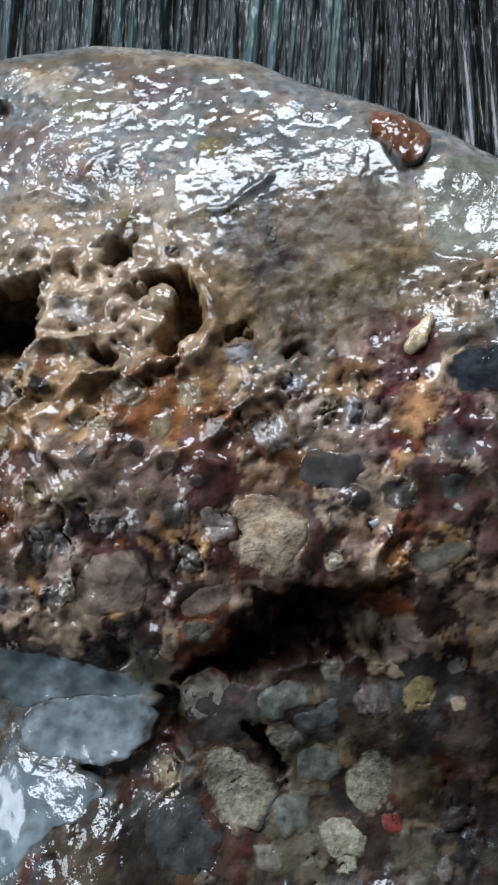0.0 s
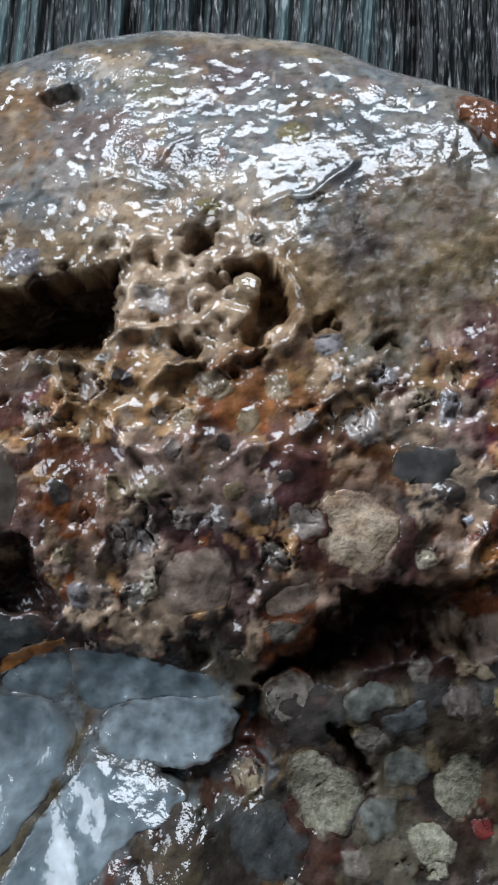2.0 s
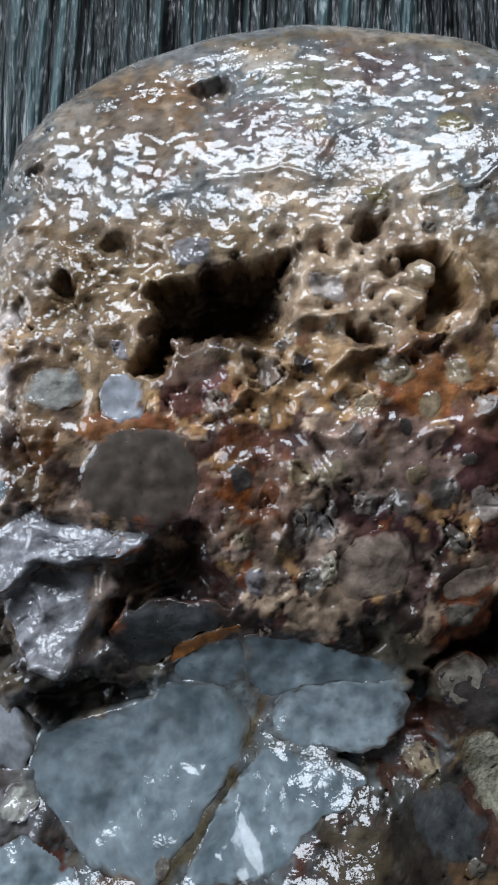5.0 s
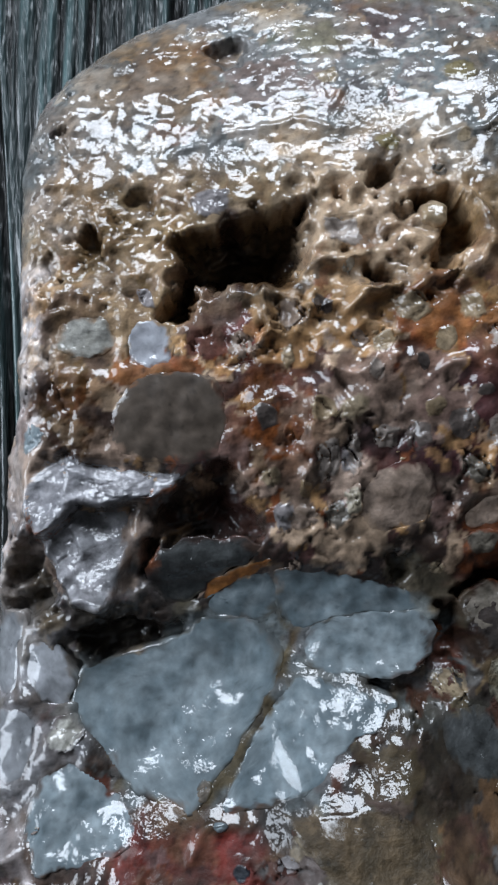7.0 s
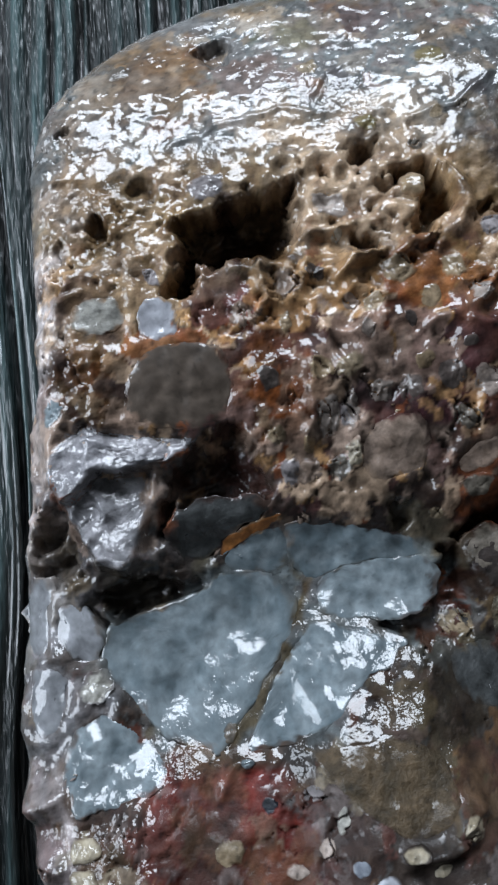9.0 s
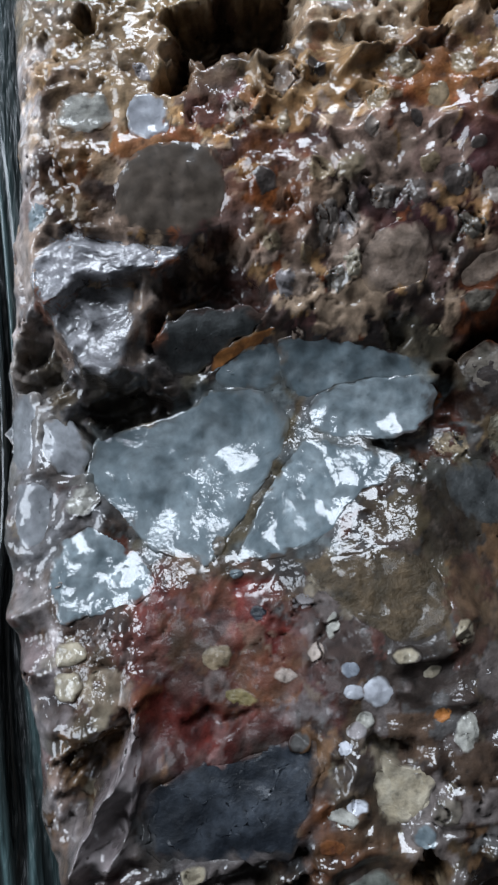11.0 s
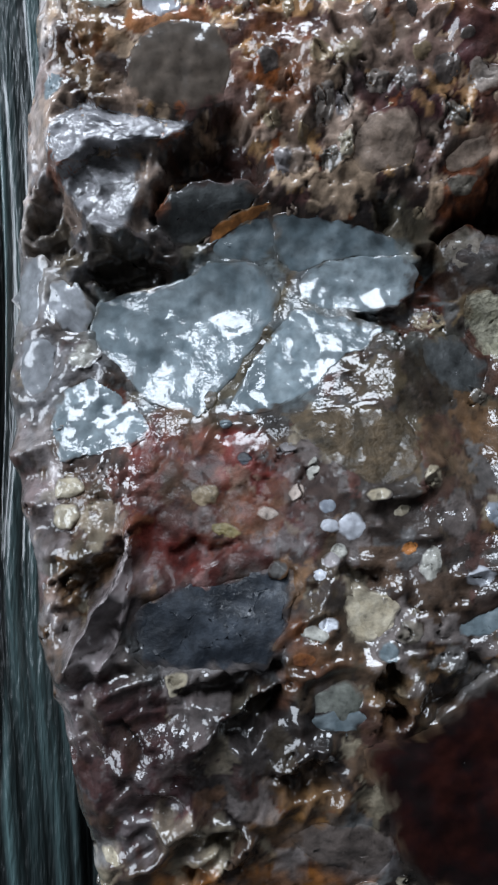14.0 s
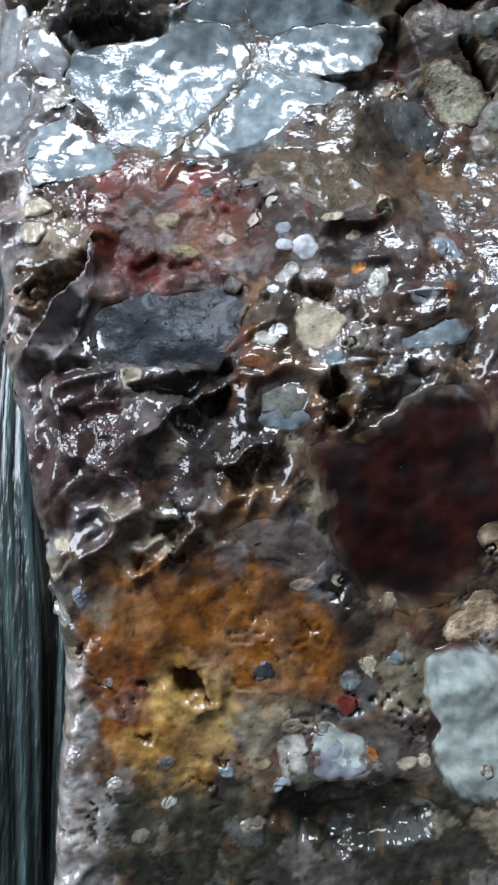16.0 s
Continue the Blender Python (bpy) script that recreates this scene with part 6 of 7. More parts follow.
clast('pebble', [(-17.7, -7.0), (-17.0, -4.6), (-15.4, -3.1), (-13.1, -2.4), (-10.7, -3.3), (-10.1, -6.1), (-11.2, -8.4), (-14.1, -9.1), (-16.6, -8.6)], PINKBROWN, 0.6, 0.7, rough=0.35, bleed=0.4, label='pinkish grey pebble with broken edge')
clast('pebble', [(-11.5, 2.3), (-10.2, 3.0), (-9.3, 2.2), (-9.9, 1.0), (-11.2, 0.9)], TANPALE, 0.4, 0.5, bleed=0.6)
clast('pebble', [(-8.2, -7.7), (-6.4, -5.9), (-4.1, -5.7), (-2.9, -7.0), (-4.9, -8.6), (-7.4, -8.8)], PINKBROWN, 0.6, 0.7, bleed=0.4)
clast('pebble', [(-8.2, -9.8), (-6.4, -8.9), (-4.4, -9.3), (-5.3, -11.1), (-7.4, -11.5)], GREYBROWN, 0.5, 0.6, bleed=0.5)
clast('pebble', [(-26.6, 2.6), (-25.3, 3.2), (-24.0, 2.4), (-24.3, 0.7), (-25.9, 0.4)], LILACDARK, 0.3, 0.4, bleed=0.5)
clast('pebble', [(-16.3, -0.1), (-14.9, 0.7), (-13.4, 0.4), (-13.6, -1.3), (-15.4, -1.6)], PINKPALE, 0.4, 0.5, bleed=0.6)
clast('pebble', [(-26.2, -2.8), (-24.7, -2.4), (-23.8, -3.6), (-24.8, -4.8), (-26.1, -4.4)], TANPEB, 0.5, 0.6, bleed=0.5)
clast('pebble', [(-24.0, -7.0), (-22.7, -6.0), (-21.0, -6.4), (-20.8, -8.1), (-22.6, -8.7), (-23.8, -8.4)], PINKBROWN, 0.5, 0.6, bleed=0.5)
clast('pebble', [(-19.5, 19.6), (-18.3, 20.0), (-16.6, 19.6), (-15.6, 17.4), (-17.1, 16.8), (-19.3, 17.5)], PINKPALE, 0.6, 0.5, rough=0.2, bleed=0.4)
clast('pebble', [(-3.9, 14.3), (-3.2, 15.0), (-1.3, 15.4), (-1.1, 14.0), (-2.1, 12.9), (-3.6, 13.1)], LILAC, 0.4, 0.4, rough=0.15, bleed=0.5)
clast('pebble', [(0.5, 12.0), (1.7, 12.7), (3.3, 11.9), (3.0, 10.3), (1.1, 10.2)], LILAC, 0.4, 0.4, rough=0.15, bleed=0.6)
clast('pebble', [(-32.0, 22.3), (-30.1, 23.6), (-27.8, 23.5), (-27.2, 21.8), (-28.4, 20.7), (-30.9, 20.7)], LILAC, 0.3, 0.3, rough=0.1, bleed=0.5)
clast('pebble', [(2.7, 4.9), (3.8, 5.6), (7.8, 5.7), (8.4, 4.1), (7.0, 2.5), (4.1, 2.1), (2.4, 3.1)], DARKGREY, 0.8, 0.6, label='smooth dark grey pebble', rough=0.1, bleed=0.3)
clast('pebble', [(5.9, 2.2), (7.1, 3.0), (8.6, 2.3), (8.8, 0.9), (7.2, 0.3), (6.1, 0.8)], LILACDARK, 0.5, 0.6, bleed=0.4)
clast('pebble', [(9.3, 2.7), (10.6, 3.7), (12.4, 3.2), (12.7, 1.1), (11.0, 0.4), (9.5, 1.1)], LILACDARK, 0.5, 0.6, bleed=0.4)
clast('pebble', [(13.8, 3.2), (15.3, 4.0), (16.8, 3.2), (16.7, 1.8), (14.9, 1.4)], GREYDIM, 0.5, 0.6, bleed=0.5)
clast('pebble', [(4.0, 10.3), (5.4, 10.8), (6.1, 9.4), (5.4, 8.0), (4.1, 8.3)], TANPEB, 0.4, 0.5, bleed=0.5)
clast('pebble', [(-25.5, -32.3), (-21.6, -32.4), (-16.4, -31.4), (-13.1, -34.0), (-12.1, -37.6), (-13.5, -39.6), (-16.9, -40.2), (-20.4, -38.2), (-22.5, -35.9), (-24.7, -34.3)], SPECKLED, 0.1, 0.15, label='brown speckled pebble worn flush', rough=0.25, bleed=0.5)
clast('slate_slab', [(-39.3, -49.6), (-35.5, -47.9), (-30.7, -47.5), (-26.8, -46.4), (-24.3, -46.4), (-25.0, -49.5), (-26.3, -52.9), (-27.9, -55.1), (-33.0, -55.4), (-37.7, -54.8), (-39.5, -53.7), (-40.0, -51.4)], SLATE, 0.1, 0.15, label='blue-black slate slab worn flush', wobble=0.9, rough=0.4, bleed=0.6)
clast('pebble', [(-20.9, -49.5), (-19.4, -48.4), (-16.8, -48.8), (-15.8, -50.6), (-17.2, -53.0), (-19.1, -53.8), (-20.6, -51.9)], CREAM, 0.9, 0.9, bleed=0.5)
clast('pebble', [(-36.7, -55.4), (-35.6, -54.7), (-34.3, -55.4), (-34.9, -57.0), (-36.3, -57.1)], CREAM, 0.9, 0.9, bleed=0.5)
clast('pebble', [(-21.3, -50.0), (-20.5, -48.9), (-18.0, -48.8), (-16.1, -49.9), (-16.2, -52.2), (-18.8, -53.7), (-20.7, -52.3)], CREAM, 0.9, 0.9, bleed=0.5)
clast('pebble', [(-47.1, -37.8), (-44.4, -37.9), (-43.9, -39.6), (-47.1, -40.1)], CREAM, 0.9, 0.9, label='cream pebble split in two', proud=0.4, bleed=0.3)
clast('pebble', [(-47.1, -40.5), (-44.7, -40.2), (-44.2, -41.8), (-45.2, -42.8), (-46.9, -42.5)], CREAM, 0.9, 0.9, label='cream pebble split in two', proud=0.4, bleed=0.3)
clast('pebble', [(-36.7, 13.8), (-35.3, 14.0), (-34.5, 12.0), (-36.2, 12.0)], LILAC, 0.3, 0.4)
clast('wedge', [(-47.5, -3.0), (-45.7, -1.5), (-43.4, -0.3), (-42.2, -1.3), (-39.6, -1.7), (-35.5, -2.3), (-31.8, -2.6), (-33.0, -3.7), (-35.3, -4.9), (-38.5, -5.3), (-40.4, -5.9), (-42.8, -5.5), (-44.6, -7.3), (-46.4, -8.2), (-47.5, -6.5)], WEDGE, 1.0, 0.5, label='dark slate wedge with a glossy top', wobble=0.2, bleed=0.2, hug=True)
clast('wedge', [(-47.4, -7.1), (-46.2, -7.8), (-44.4, -6.8), (-42.6, -5.1), (-40.4, -5.5), (-37.7, -5.4), (-38.3, -9.4), (-39.1, -13.0), (-40.4, -15.5), (-43.1, -14.7), (-44.2, -12.5), (-45.8, -10.3)], NOSE, 1.0, 0.5, bleed=0.5, hug=True)
clast('pebble', [(-19.1, -1.1), (-17.3, -0.8), (-17.1, -3.2), (-18.9, -3.8)], LILAC, 0.5, 0.6)
clast('pebble', [(6.2, 10.3), (8.0, 10.3), (8.2, 7.1), (6.4, 6.7)], LILAC, 0.3, 0.5)
clast('pebble', [(9.5, -0.4), (9.2, -1.0), (8.6, -1.0), (8.2, -0.4), (8.5, 0.1), (9.1, 0.1)], WHITE, 0.5, 0.7)
clast('pebble', [(4.3, -3.1), (6.0, -2.6), (6.8, -4.2), (5.0, -5.0)], CREAM, 0.6, 0.8)
clast('pebble', [(-6.4, -22.6), (-5.5, -20.5), (-3.1, -20.2), (0.4, -23.0), (0.8, -25.4), (-0.7, -27.6), (-3.1, -28.2), (-5.0, -26.8)], GRANITE, 1.0, 1.2, label='rough grey-green granite pebble', rough=0.7)
clast('pebble', [(-9.0, -22.2), (-9.2, -23.0), (-10.2, -23.4), (-11.2, -23.3), (-11.5, -22.6), (-10.8, -22.0), (-9.7, -21.8)], GREYBROWN, 0.5, 0.9)
clast('pebble', [(-7.9, -22.6), (-8.4, -23.2), (-9.2, -23.2), (-9.7, -22.6), (-9.6, -21.9), (-8.9, -21.6), (-8.1, -21.9)], GREYBROWN, 0.5, 0.9)
clast('pebble', [(-9.3, -18.0), (-9.3, -19.0), (-10.1, -19.6), (-11.0, -19.3), (-11.4, -18.3), (-10.9, -17.4), (-10.0, -17.3)], RUSTY, 0.5, 0.9)
clast('pebble', [(13.3, -11.0), (13.2, -11.8), (12.5, -12.2), (11.8, -12.0), (11.5, -11.3), (11.9, -10.6), (12.7, -10.5)], GREYBROWN, 0.5, 0.9)
clast('pebble', [(-1.3, -15.8), (1.2, -14.4), (3.6, -14.6), (4.3, -16.7), (2.1, -17.3), (-0.4, -18.6)], GREYDIM, 0.6, 0.9)
clast('pebble', [(1.6, -17.7), (4.3, -17.0), (6.5, -15.8), (6.2, -18.6), (3.0, -19.1)], GREYSLATE, 0.6, 0.8)
clast('pebble', [(-0.9, -19.1), (1.6, -18.4), (3.8, -19.6), (2.1, -20.9), (-0.1, -20.6)], GREYBROWN, 0.5, 0.8)
clast('pebble', [(2.1, -21.4), (4.0, -20.0), (6.2, -20.7), (6.6, -22.8), (4.7, -24.1), (2.4, -23.5)], GREYDIM, 0.6, 0.9)
clast('pebble', [(6.7, -23.8), (7.1, -22.2), (9.4, -20.3), (11.3, -20.8), (11.3, -24.2), (9.6, -26.2), (7.6, -26.2)], GRANITE, 0.7, 0.9)
clast('pebble', [(-11.4, -22.4), (-9.1, -21.7), (-7.7, -22.4), (-7.9, -24.1), (-10.6, -24.2)], TANPEB, 0.5, 0.7)
clast('pebble', [(-10.6, -25.0), (-6.7, -24.6), (-3.7, -28.0), (-4.8, -31.3), (-9.1, -30.9), (-11.0, -27.9)], GREYSLATE, 0.4, 0.5, label='dark green-brown pebble with glints', bleed=0.9)
clast('pebble', [(0.2, -25.3), (2.2, -24.3), (4.2, -25.3), (3.9, -27.6), (1.6, -28.4), (0.2, -27.1)], GREYDIM, 0.4, 0.6)
clast('pebble', [(-1.8, -28.9), (0.6, -28.4), (1.5, -30.5), (-1.0, -31.3)], GREYBROWN, 0.4, 0.6)
clast('pebble', [(8.3, -12.4), (10.1, -12.1), (12.5, -13.8), (12.0, -14.8), (9.7, -14.1)], TANPEB, 0.6, 0.6)
clast('pebble', [(4.1, -26.8), (7.0, -26.1), (8.9, -28.0), (8.2, -29.5), (5.8, -30.1), (4.4, -28.9)], GRANITE, 0.8, 0.9)
clast('pebble', [(9.8, -26.5), (11.7, -26.0), (12.3, -27.5), (10.2, -28.2)], JASPER, 0.5, 0.7)
clast('pebble', [(5.6, -29.4), (7.7, -29.2), (8.0, -30.8), (5.7, -31.2)], GRANITE, 0.6, 0.6)
clast('pebble', [(-10.7, 20.1), (-9.5, 20.8), (-8.4, 20.2), (-8.3, 18.6), (-9.4, 18.0), (-10.5, 18.6)], TANPALE, 0.6, 1.2, proud=0.5, bleed=0.3)
clast('pebble', [(11.3, 14.1), (11.9, 16.0), (13.7, 17.7), (14.2, 16.8), (13.4, 14.7), (12.3, 13.8)], TANBRIGHT, 1.4, 1.4, label='bright buff pebble standing proud', proud=0.8, bleed=0.1)
clast('pebble', [(8.7, 37.4), (9.8, 38.5), (12.4, 38.1), (15.2, 35.5), (14.6, 33.0), (12.5, 31.5), (10.8, 33.1)], RUSTY, 1.0, 1.2, label='rust-brown knob at the rim', rough=1.0, proud=0.8, bleed=0.2)
clast('pebble', [(13.5, 31.5), (16.7, 33.4), (20.7, 33.6), (23.8, 29.4), (22.3, 24.4), (18.8, 21.9), (14.0, 23.0), (13.0, 26.8)], FILM, 0.7, 0.6, label='pale grey-green pebble under a film of water')
clast('pebble', [(14.0, 13.2), (18.3, 15.1), (22.1, 15.1), (21.9, 10.7), (15.3, 10.2)], SLATE, 0.5, 0.6)
clast('pebble', [(9.4, -2.8), (11.5, -1.8), (12.1, -3.8), (10.0, -5.0)], ORANGE, 0.6, 0.7)
clast('pebble', [(11.8, -3.3), (15.0, -1.6), (17.4, -2.0), (15.7, -4.5), (12.4, -5.0)], GREYBROWN, 0.5, 0.6)
clast('pebble', [(16.0, -16.0), (17.5, -15.7), (17.7, -17.1), (16.2, -17.4)], TANPEB, 0.5, 0.6)
clast('pebble', [(-20.8, -41.4), (-21.2, -42.0), (-22.0, -42.1), (-22.6, -41.7), (-22.5, -41.0), (-21.8, -40.6), (-21.1, -40.8)], BLUEPEB, 0.5, 0.8)
clast('pebble', [(-20.7, -43.4), (-21.3, -43.9), (-22.1, -43.8), (-22.6, -43.2), (-22.4, -42.6), (-21.6, -42.4), (-20.9, -42.8)], WHITE, 0.5, 0.8)
clast('pebble', [(-18.3, -43.1), (-18.8, -44.3), (-19.9, -44.7), (-20.9, -44.0), (-21.0, -42.8), (-20.1, -41.9), (-18.9, -42.1)], WHITE, 0.5, 0.8)
clast('pebble', [(-20.2, -45.1), (-20.2, -45.9), (-20.8, -46.3), (-21.5, -46.0), (-21.8, -45.3), (-21.4, -44.7), (-20.7, -44.6)], PALE, 0.5, 0.8)
clast('pebble', [(-20.6, -45.8), (-20.9, -46.5), (-21.8, -46.9), (-22.6, -46.7), (-22.8, -46.1), (-22.2, -45.5), (-21.2, -45.3)], LILAC, 0.5, 0.8)
clast('pebble', [(-21.2, -51.3), (-21.4, -52.0), (-22.3, -52.3), (-23.1, -52.1), (-23.3, -51.5), (-22.7, -50.9), (-21.8, -50.8)], WHITE, 0.5, 0.8)
clast('pebble', [(-22.1, -47.6), (-22.6, -48.0), (-23.2, -47.8), (-23.4, -47.4), (-23.2, -46.9), (-22.6, -46.8), (-22.2, -47.1)], WHITE, 0.5, 0.8)
clast('pebble', [(-15.9, -40.3), (-16.3, -40.9), (-17.3, -41.2), (-18.1, -41.0), (-18.2, -40.4), (-17.5, -39.9), (-16.4, -39.9)], CREAM, 0.5, 0.8)
clast('pebble', [(-14.0, -41.8), (-14.3, -42.3), (-15.1, -42.6), (-15.8, -42.4), (-15.8, -41.9), (-15.2, -41.5), (-14.4, -41.5)], CREAM, 0.5, 0.8)
clast('pebble', [(-11.8, -46.8), (-12.5, -48.1), (-13.5, -48.4), (-14.1, -47.4), (-13.9, -45.9), (-13.0, -45.0), (-12.1, -45.4)], PALE, 0.5, 0.8)
clast('pebble', [(-13.7, -45.1), (-13.9, -45.7), (-14.7, -46.1), (-15.5, -45.9), (-15.6, -45.3), (-15.1, -44.7), (-14.2, -44.6)], ORANGE, 0.5, 0.8)
clast('pebble', [(-13.9, -52.4), (-14.5, -53.4), (-15.6, -53.7), (-16.5, -53.0), (-16.5, -51.9), (-15.6, -51.2), (-14.4, -51.4)], GREYBROWN, 0.5, 0.8)
clast('pebble', [(-16.1, -53.6), (-16.2, -54.5), (-17.2, -55.0), (-18.2, -54.8), (-18.5, -54.0), (-17.9, -53.2), (-16.8, -53.0)], GREYBLUE, 0.5, 0.8)
clast('pebble', [(-10.8, -39.0), (-11.1, -40.1), (-12.1, -40.4), (-12.9, -39.8), (-13.0, -38.7), (-12.3, -37.9), (-11.3, -38.0)], CREAM, 0.5, 0.8)
clast('pebble', [(-22.1, -52.5), (-22.8, -53.1), (-23.9, -53.1), (-24.8, -52.5), (-24.6, -51.8), (-23.6, -51.5), (-22.5, -51.8)], PALE, 0.5, 0.8)
clast('pebble', [(-23.4, -54.4), (-23.9, -55.0), (-24.8, -55.1), (-25.6, -54.7), (-25.6, -54.1), (-24.8, -53.6), (-23.9, -53.8)], RUSTY, 0.5, 0.8)
clast('pebble', [(-29.5, -43.8), (-30.3, -44.2), (-31.6, -44.0), (-32.5, -43.2), (-32.3, -42.5), (-31.0, -42.4), (-29.8, -43.0)], OLIVE, 0.5, 0.8)
clast('pebble', [(-31.1, -40.0), (-31.7, -41.0), (-33.0, -41.2), (-34.2, -40.6), (-34.2, -39.6), (-33.1, -38.9), (-31.7, -39.1)], TANPEB, 0.5, 0.8)
clast('pebble', [(-25.8, -42.1), (-26.4, -42.7), (-27.5, -42.7), (-28.3, -42.2), (-28.2, -41.5), (-27.2, -41.1), (-26.2, -41.4)], PINK, 0.5, 0.8)
clast('pebble', [(-28.1, -36.9), (-28.6, -37.4), (-29.4, -37.5), (-30.0, -37.0), (-29.9, -36.3), (-29.2, -36.0), (-28.4, -36.3)], SLATE, 0.5, 0.8)
clast('pebble', [(-24.1, -36.0), (-24.5, -36.6), (-25.4, -36.8), (-26.1, -36.4), (-26.1, -35.8), (-25.4, -35.3), (-24.5, -35.4)], LILAC, 0.5, 0.8)
clast('pebble', [(-22.1, -38.1), (-22.6, -38.9), (-23.2, -39.1), (-23.5, -38.4), (-23.2, -37.3), (-22.5, -36.8), (-22.1, -37.2)], PALE, 0.5, 0.8)
clast('pebble', [(-23.7, -40.5), (-24.3, -41.1), (-24.9, -41.1), (-25.2, -40.4), (-24.8, -39.6), (-24.1, -39.2), (-23.6, -39.6)], PINK, 0.5, 0.8)
clast('pebble', [(-24.3, -57.0), (-20.6, -55.9), (-19.0, -57.7), (-20.5, -60.3), (-24.1, -60.1)], GREYDIM, -0.6, 0.8)
clast('jasper_slab', [(-20.6, -61.9), (-16.3, -61.1), (-13.0, -59.9), (-7.4, -55.7), (-2.0, -56.9), (0.5, -67.7), (-4.2, -75.6), (-9.6, -77.8), (-14.1, -76.0), (-17.4, -71.9), (-18.5, -66.2)], OXBLOOD, 0.5, 0.4, label='dark ox-blood jasper slab, smooth', wobble=0.6, rough=0.2, bleed=1.2)
clast('pebble', [(-27.2, -69.9), (-23.9, -68.3), (-18.5, -69.0), (-16.7, -71.9), (-19.0, -74.2), (-23.9, -72.4)], LILACDARK, 0.5, 0.5)
clast('pebble', [(-24.8, -59.1), (-20.5, -58.4), (-18.4, -59.2), (-20.5, -61.1), (-23.8, -60.7)], GREYBLUE, 0.8, 0.6)
clast('pebble', [(-11.6, -52.1), (-7.6, -50.2), (-5.4, -49.7), (-3.9, -51.7), (-8.4, -53.5), (-11.1, -53.4)], GREYBLUE, 0.8, 0.5)
clast('pebble', [(-10.5, -47.7), (-8.5, -46.9), (-6.9, -47.7), (-8.1, -49.1), (-10.3, -48.8)], WHITE, 0.8, 0.6)
clast('pebble', [(-41.5, -75.6), (-40.4, -74.7), (-39.3, -76.2), (-40.5, -77.5)], BLUEPEB, 0.7, 0.7)
clast('pebble', [(-24.6, -83.0), (-22.9, -81.9), (-22.0, -83.6), (-24.1, -84.6)], SLATE, 0.4, 0.4)
clast('quartz_slab', [(-8.0, -81.3), (-4.1, -80.2), (1.6, -81.6), (2.0, -95.4), (-2.5, -97.1), (-6.0, -94.9), (-7.3, -90.7), (-6.4, -88.9), (-7.9, -86.5), (-8.5, -83.0)], JADE, 1.0, 1.0, label='pale jade-green quartz slab with rusty rim', rough=0.1)
clast('pebble', [(-7.4, -79.5), (-4.2, -76.1), (-2.5, -74.5), (-0.2, -78.6), (-4.6, -80.9)], CREAMROCK, 0.7, 0.6)
clast('pebble', [(-18.5, -91.2), (-16.6, -90.0), (-13.8, -91.1), (-13.1, -92.9), (-14.8, -94.5), (-18.1, -93.9)], BLUEPEB, 0.8, 0.9)
clast('pebble', [(-21.2, -90.6), (-18.9, -90.0), (-18.9, -93.5), (-20.9, -93.9)], PALE, 0.7, 0.7)
clast('pebble', [(-12.2, -91.3), (-12.1, -92.2), (-12.7, -92.5), (-13.4, -91.8), (-13.4, -90.8), (-12.8, -90.6)], ORANGE, 0.6, 0.6)
clast('pebble', [(-14.1, -83.3), (-13.4, -81.5), (-12.7, -82.2), (-13.0, -84.3)], CREAM, 0.6, 0.6)
clast('pebble', [(-16.7, -85.8), (-15.6, -85.1), (-13.7, -86.4), (-15.0, -88.0), (-16.1, -87.6)], JASPER, 0.5, 0.5)
clast('pebble', [(-22.3, -92.4), (-22.8, -93.1), (-24.0, -93.2), (-24.8, -92.6), (-24.7, -91.8), (-23.8, -91.4), (-22.7, -91.7)], TANPEB, 0.5, 0.8)
clast('pebble', [(-19.1, -88.3), (-19.4, -89.1), (-20.5, -89.6), (-21.5, -89.3), (-21.7, -88.6), (-20.9, -87.9), (-19.8, -87.7)], CREAM, 0.5, 0.8)
clast('pebble', [(-16.2, -89.0), (-16.7, -89.6), (-17.7, -89.7), (-18.5, -89.3), (-18.5, -88.6), (-17.7, -88.2), (-16.7, -88.4)], PALE, 0.5, 0.8)
clast('pebble', [(-8.3, -91.9), (-8.5, -92.8), (-9.5, -93.3), (-10.5, -93.0), (-10.7, -92.3), (-10.0, -91.5), (-8.9, -91.4)], CREAM, 0.5, 0.8)
clast('pebble', [(-7.2, -91.7), (-7.1, -92.5), (-7.6, -93.0), (-8.3, -92.7), (-8.7, -91.9), (-8.5, -91.2), (-7.8, -91.1)], CREAM, 0.5, 0.8)
clast('pebble', [(-14.0, -83.8), (-14.2, -84.8), (-15.1, -85.3), (-16.0, -84.9), (-16.3, -84.0), (-15.7, -83.2), (-14.7, -83.1)], LILAC, 0.5, 0.8)
clast('pebble', [(-10.1, -81.5), (-10.1, -82.2), (-10.8, -82.7), (-11.6, -82.6), (-11.9, -82.0), (-11.5, -81.3), (-10.7, -81.1)], GREYBLUE, 0.5, 0.8)
clast('pebble', [(-10.6, -76.7), (-10.8, -77.7), (-11.7, -78.0), (-12.5, -77.4), (-12.6, -76.3), (-12.0, -75.5), (-11.1, -75.7)], TANPEB, 0.5, 0.8)
clast('pebble', [(-11.5, -95.4), (-12.0, -96.0), (-12.9, -96.1), (-13.6, -95.5), (-13.6, -94.8), (-12.8, -94.5), (-11.9, -94.7)], GREYBLUE, 0.5, 0.8)
clast('pebble', [(-22.6, -97.9), (-22.8, -98.9), (-24.0, -99.7), (-25.2, -99.7), (-25.6, -98.9), (-24.8, -97.9), (-23.5, -97.4)], GREYBROWN, 0.5, 0.8)
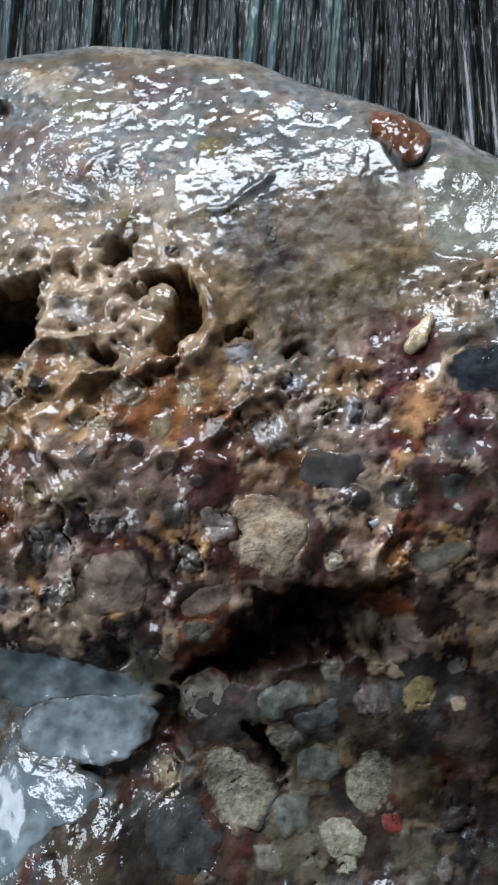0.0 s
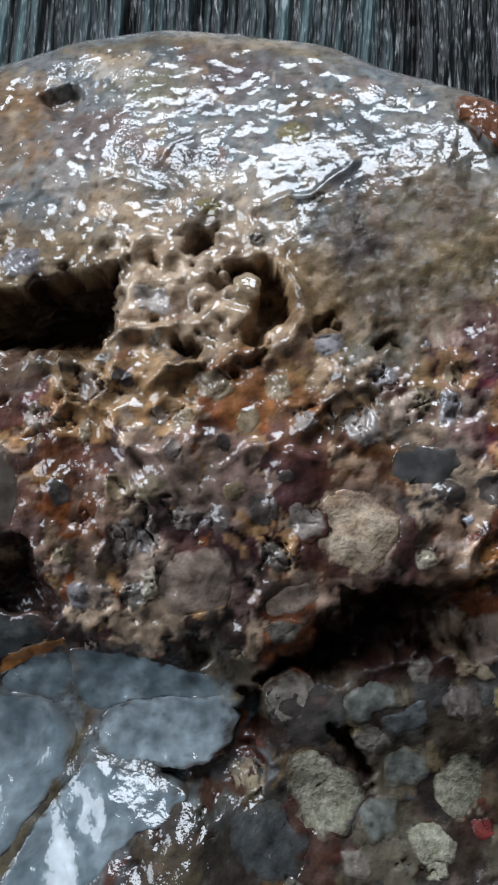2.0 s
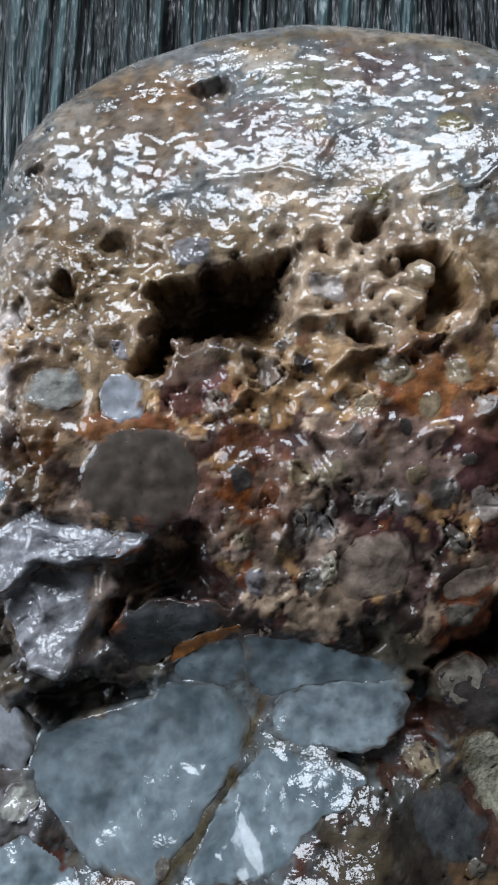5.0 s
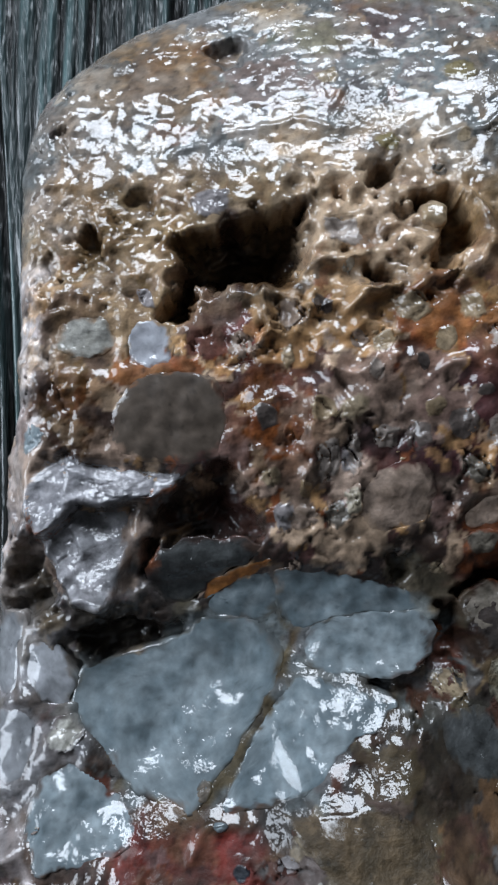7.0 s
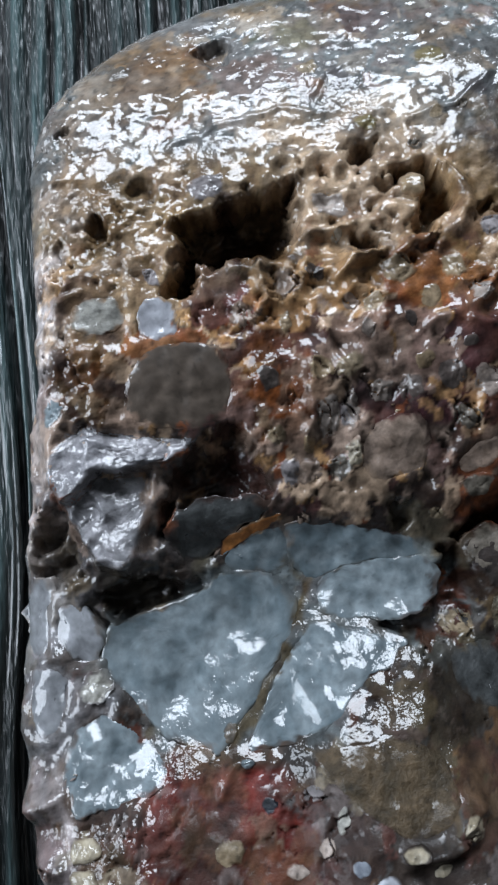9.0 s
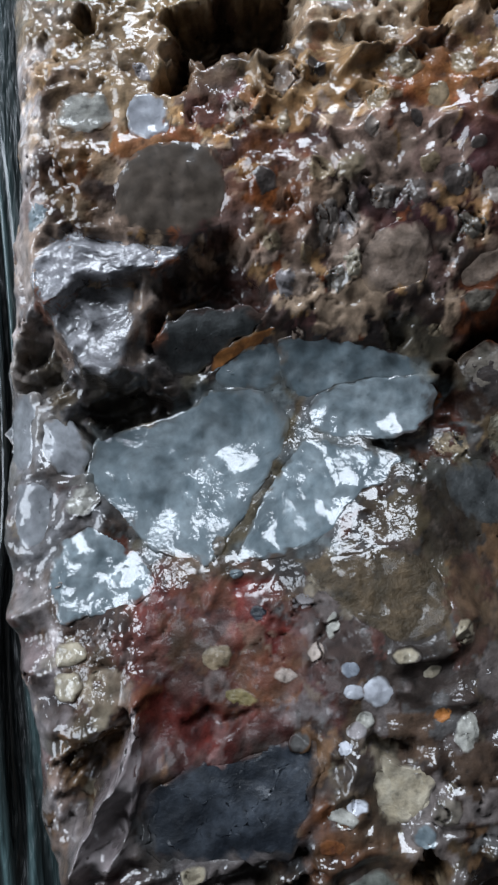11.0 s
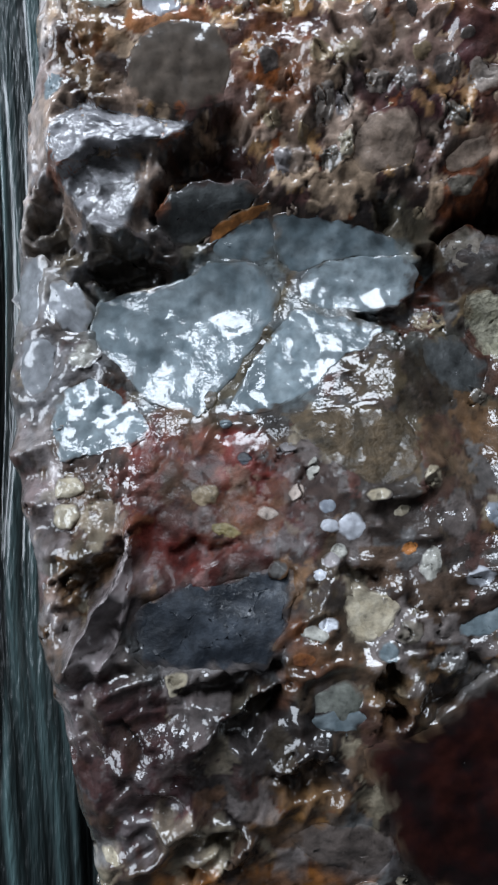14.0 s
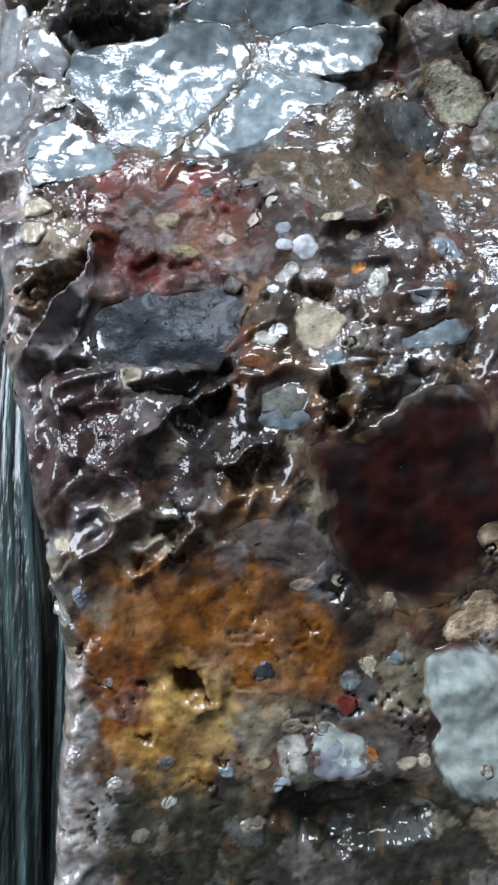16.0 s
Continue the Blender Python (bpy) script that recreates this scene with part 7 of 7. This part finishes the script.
clast('pebble', [(-31.4, -95.9), (-31.5, -96.6), (-32.2, -97.1), (-32.9, -97.0), (-33.2, -96.4), (-32.8, -95.7), (-32.0, -95.5)], PALE, 0.5, 0.8)
clast('pebble', [(-33.9, -99.2), (-34.1, -100.0), (-34.9, -100.6), (-35.9, -100.5), (-36.1, -99.9), (-35.6, -99.1), (-34.6, -98.8)], GREYBROWN, 0.5, 0.8)
clast('pebble', [(-36.4, -94.1), (-36.7, -94.7), (-37.5, -95.0), (-38.2, -94.7), (-38.3, -94.1), (-37.7, -93.5), (-36.9, -93.5)], PALE, 0.5, 0.8)
clast('pebble', [(-20.2, -94.0), (-20.4, -94.9), (-21.3, -95.5), (-22.3, -95.5), (-22.6, -94.8), (-22.0, -93.9), (-21.0, -93.6)], BLUEPEB, 0.5, 0.8)
clast('pebble', [(-41.1, -71.6), (-41.7, -72.0), (-42.6, -71.8), (-43.2, -71.2), (-42.9, -70.5), (-42.1, -70.4), (-41.3, -70.9)], CREAM, 0.5, 0.7)
clast('pebble', [(-41.3, -78.4), (-42.0, -79.5), (-43.3, -79.6), (-44.1, -78.7), (-43.9, -77.4), (-42.9, -76.7), (-41.7, -77.1)], PALE, 0.5, 0.7)
clast('pebble', [(-40.2, -81.7), (-40.6, -82.5), (-41.5, -82.8), (-42.3, -82.3), (-42.3, -81.5), (-41.6, -80.9), (-40.6, -81.0)], TANPEB, 0.5, 0.7)
clast('pebble', [(-43.1, -75.8), (-43.3, -76.7), (-43.8, -77.0), (-44.3, -76.4), (-44.3, -75.4), (-43.9, -74.7), (-43.3, -74.9)], PALE, 0.5, 0.7)
clast('pebble', [(-37.3, -84.2), (-37.4, -84.8), (-38.0, -85.3), (-38.6, -85.1), (-38.8, -84.6), (-38.5, -84.0), (-37.8, -83.8)], LILAC, 0.5, 0.7)
clast('pebble', [(-31.6, -92.1), (-31.7, -92.9), (-32.5, -93.3), (-33.3, -93.0), (-33.5, -92.2), (-33.0, -91.5), (-32.2, -91.5)], LILAC, 0.5, 0.7)
clast('pebble', [(-12.5, -82.5), (-12.8, -83.6), (-13.6, -83.9), (-14.3, -83.2), (-14.4, -82.1), (-13.8, -81.4), (-13.0, -81.5)], CREAM, 0.5, 0.7)
clast('pebble', [(-13.8, -84.5), (-14.4, -85.3), (-15.5, -85.4), (-16.4, -84.7), (-16.3, -83.7), (-15.4, -83.3), (-14.3, -83.6)], GREYBLUE, 0.5, 0.7)
clast('pebble', [(-10.1, -77.2), (-10.8, -77.9), (-11.8, -77.8), (-12.5, -77.0), (-12.2, -76.1), (-11.3, -75.9), (-10.4, -76.3)], TANPEB, 0.5, 0.7)
clast('pebble', [(-15.8, -74.2), (-15.9, -74.9), (-16.5, -75.3), (-17.1, -75.0), (-17.3, -74.4), (-17.0, -73.8), (-16.3, -73.7)], CREAM, 0.5, 0.7)
clast('pebble', [(-18.4, -75.0), (-19.0, -75.5), (-20.2, -75.6), (-21.1, -75.2), (-21.1, -74.6), (-20.2, -74.3), (-19.0, -74.5)], PINK, 0.5, 0.7)
clast('pebble', [(-19.5, 35.8), (-16.9, 36.4), (-16.5, 34.4), (-18.8, 33.5)], TANPEB, 0.2, 0.4)
clast('pebble', [(-39.6, 39.4), (-37.5, 40.1), (-36.7, 37.8), (-39.2, 37.4)], GREYBROWN, 0.3, 0.4)
clast('ridge', [(-39.6, -42.4), (-39.0, -43.4), (-39.2, -46.3), (-39.6, -49.6), (-40.5, -52.2), (-42.2, -55.1), (-44.9, -55.2), (-44.3, -52.4), (-42.2, -49.3), (-40.9, -46.6)], PINKGREY, 0.8, 0.5, label='pinkish grey ridge of quartz', wobble=0.3, bleed=0.3, hug=True)
clast('pebble', [(-19.1, -89.4), (-16.2, -88.6), (-13.4, -90.1), (-12.8, -93.1), (-16.2, -94.3), (-18.5, -92.4)], JADE, 0.5, 0.6)
clast('pebble', [(-21.9, -89.8), (-19.4, -89.3), (-19.1, -93.6), (-21.7, -94.1)], PALE, 0.4, 0.6)
clast('pebble', [(-25.4, -6.1), (-23.2, -5.6), (-22.7, -8.1), (-24.7, -8.7)], LILAC, 0.5, 0.8)
clast('pebble', [(-18.8, -5.2), (-17.2, -4.4), (-16.9, -7.1), (-18.6, -7.6)], CREAM, 0.5, 0.8)


def scatter(count, x0, x1, y0, y1, kinds, small=0.35, large=1.5, seed=0):
    """Small broken pebbles between the large ones."""
    rnd = random.Random(seed)
    made = 0
    while made < count:
        x, y, size = rnd.uniform(x0, x1), rnd.uniform(y0, y1), small + (large - small) * rnd.random() ** 2
        if math.hypot(x - CX, y - CY) > float(rim(np.arctan2(y - CY, x - CX))) - 3:
            continue
        if any(inside(p, np.array([x]), np.array([y]), 0)[0] < 0.8 for p, _, _ in PITS):
            made += 0.2
            continue
        if any((x - a) ** 2 + (y - b) ** 2 < (0.8 * (size + c)) ** 2 for a, b, c in TAKEN):
            made += 0.2
            continue
        turn, n, long = rnd.uniform(0, 6.3), rnd.choice((5, 6, 7)), rnd.uniform(0.6, 1.0)
        poly = []
        for i in range(n):
            w = 6.283 * (i + rnd.uniform(-0.25, 0.25)) / n
            u, v = size * math.cos(w), size * long * math.sin(w)
            poly.append((x + u * math.cos(turn) - v * math.sin(turn), y + u * math.sin(turn) + v * math.cos(turn)))
        clast("pebble", poly, rnd.choice(kinds), rnd.uniform(0.4, 1.3), 0.6, wobble=0.4, seated=False)
        made += 1


MIXED = [TANPEB, TANPEB, PINK, LILAC, GREYBROWN, CREAM, PALE, OLIVE, DARKGREY, RUSTY]
scatter(14, -34, 16, -13, 12, [TANPEB, PINK, TANPALE, RUSTY, PINKBROWN, LILACDARK], 0.9, 2.2, seed=1)
scatter(8, -6, 18, -34, -12, [GREYDIM, GREYBROWN, OLIVE, LILACDARK, GREYBROWN], 1.2, 2.6, seed=2)
scatter(3, -34, -2, -60, -36, MIXED + [BLUEPEB, JASPER], 0.9, 2.0, seed=3)
scatter(12, -48, -30, -34, 2, [LILAC, PALE, GREYBROWN, GREYBLUE, PINK], 0.6, 2.0, seed=4)
scatter(4, -42, 0, -100, -60, MIXED + [BLUEPEB, GREYBLUE], 0.9, 2.0, seed=5)
scatter(9, -44, 16, 12, 44, [TANPEB, PALE, LILAC, GREYBROWN, OLIVE], 0.8, 2.8, seed=6)

build_matrix()
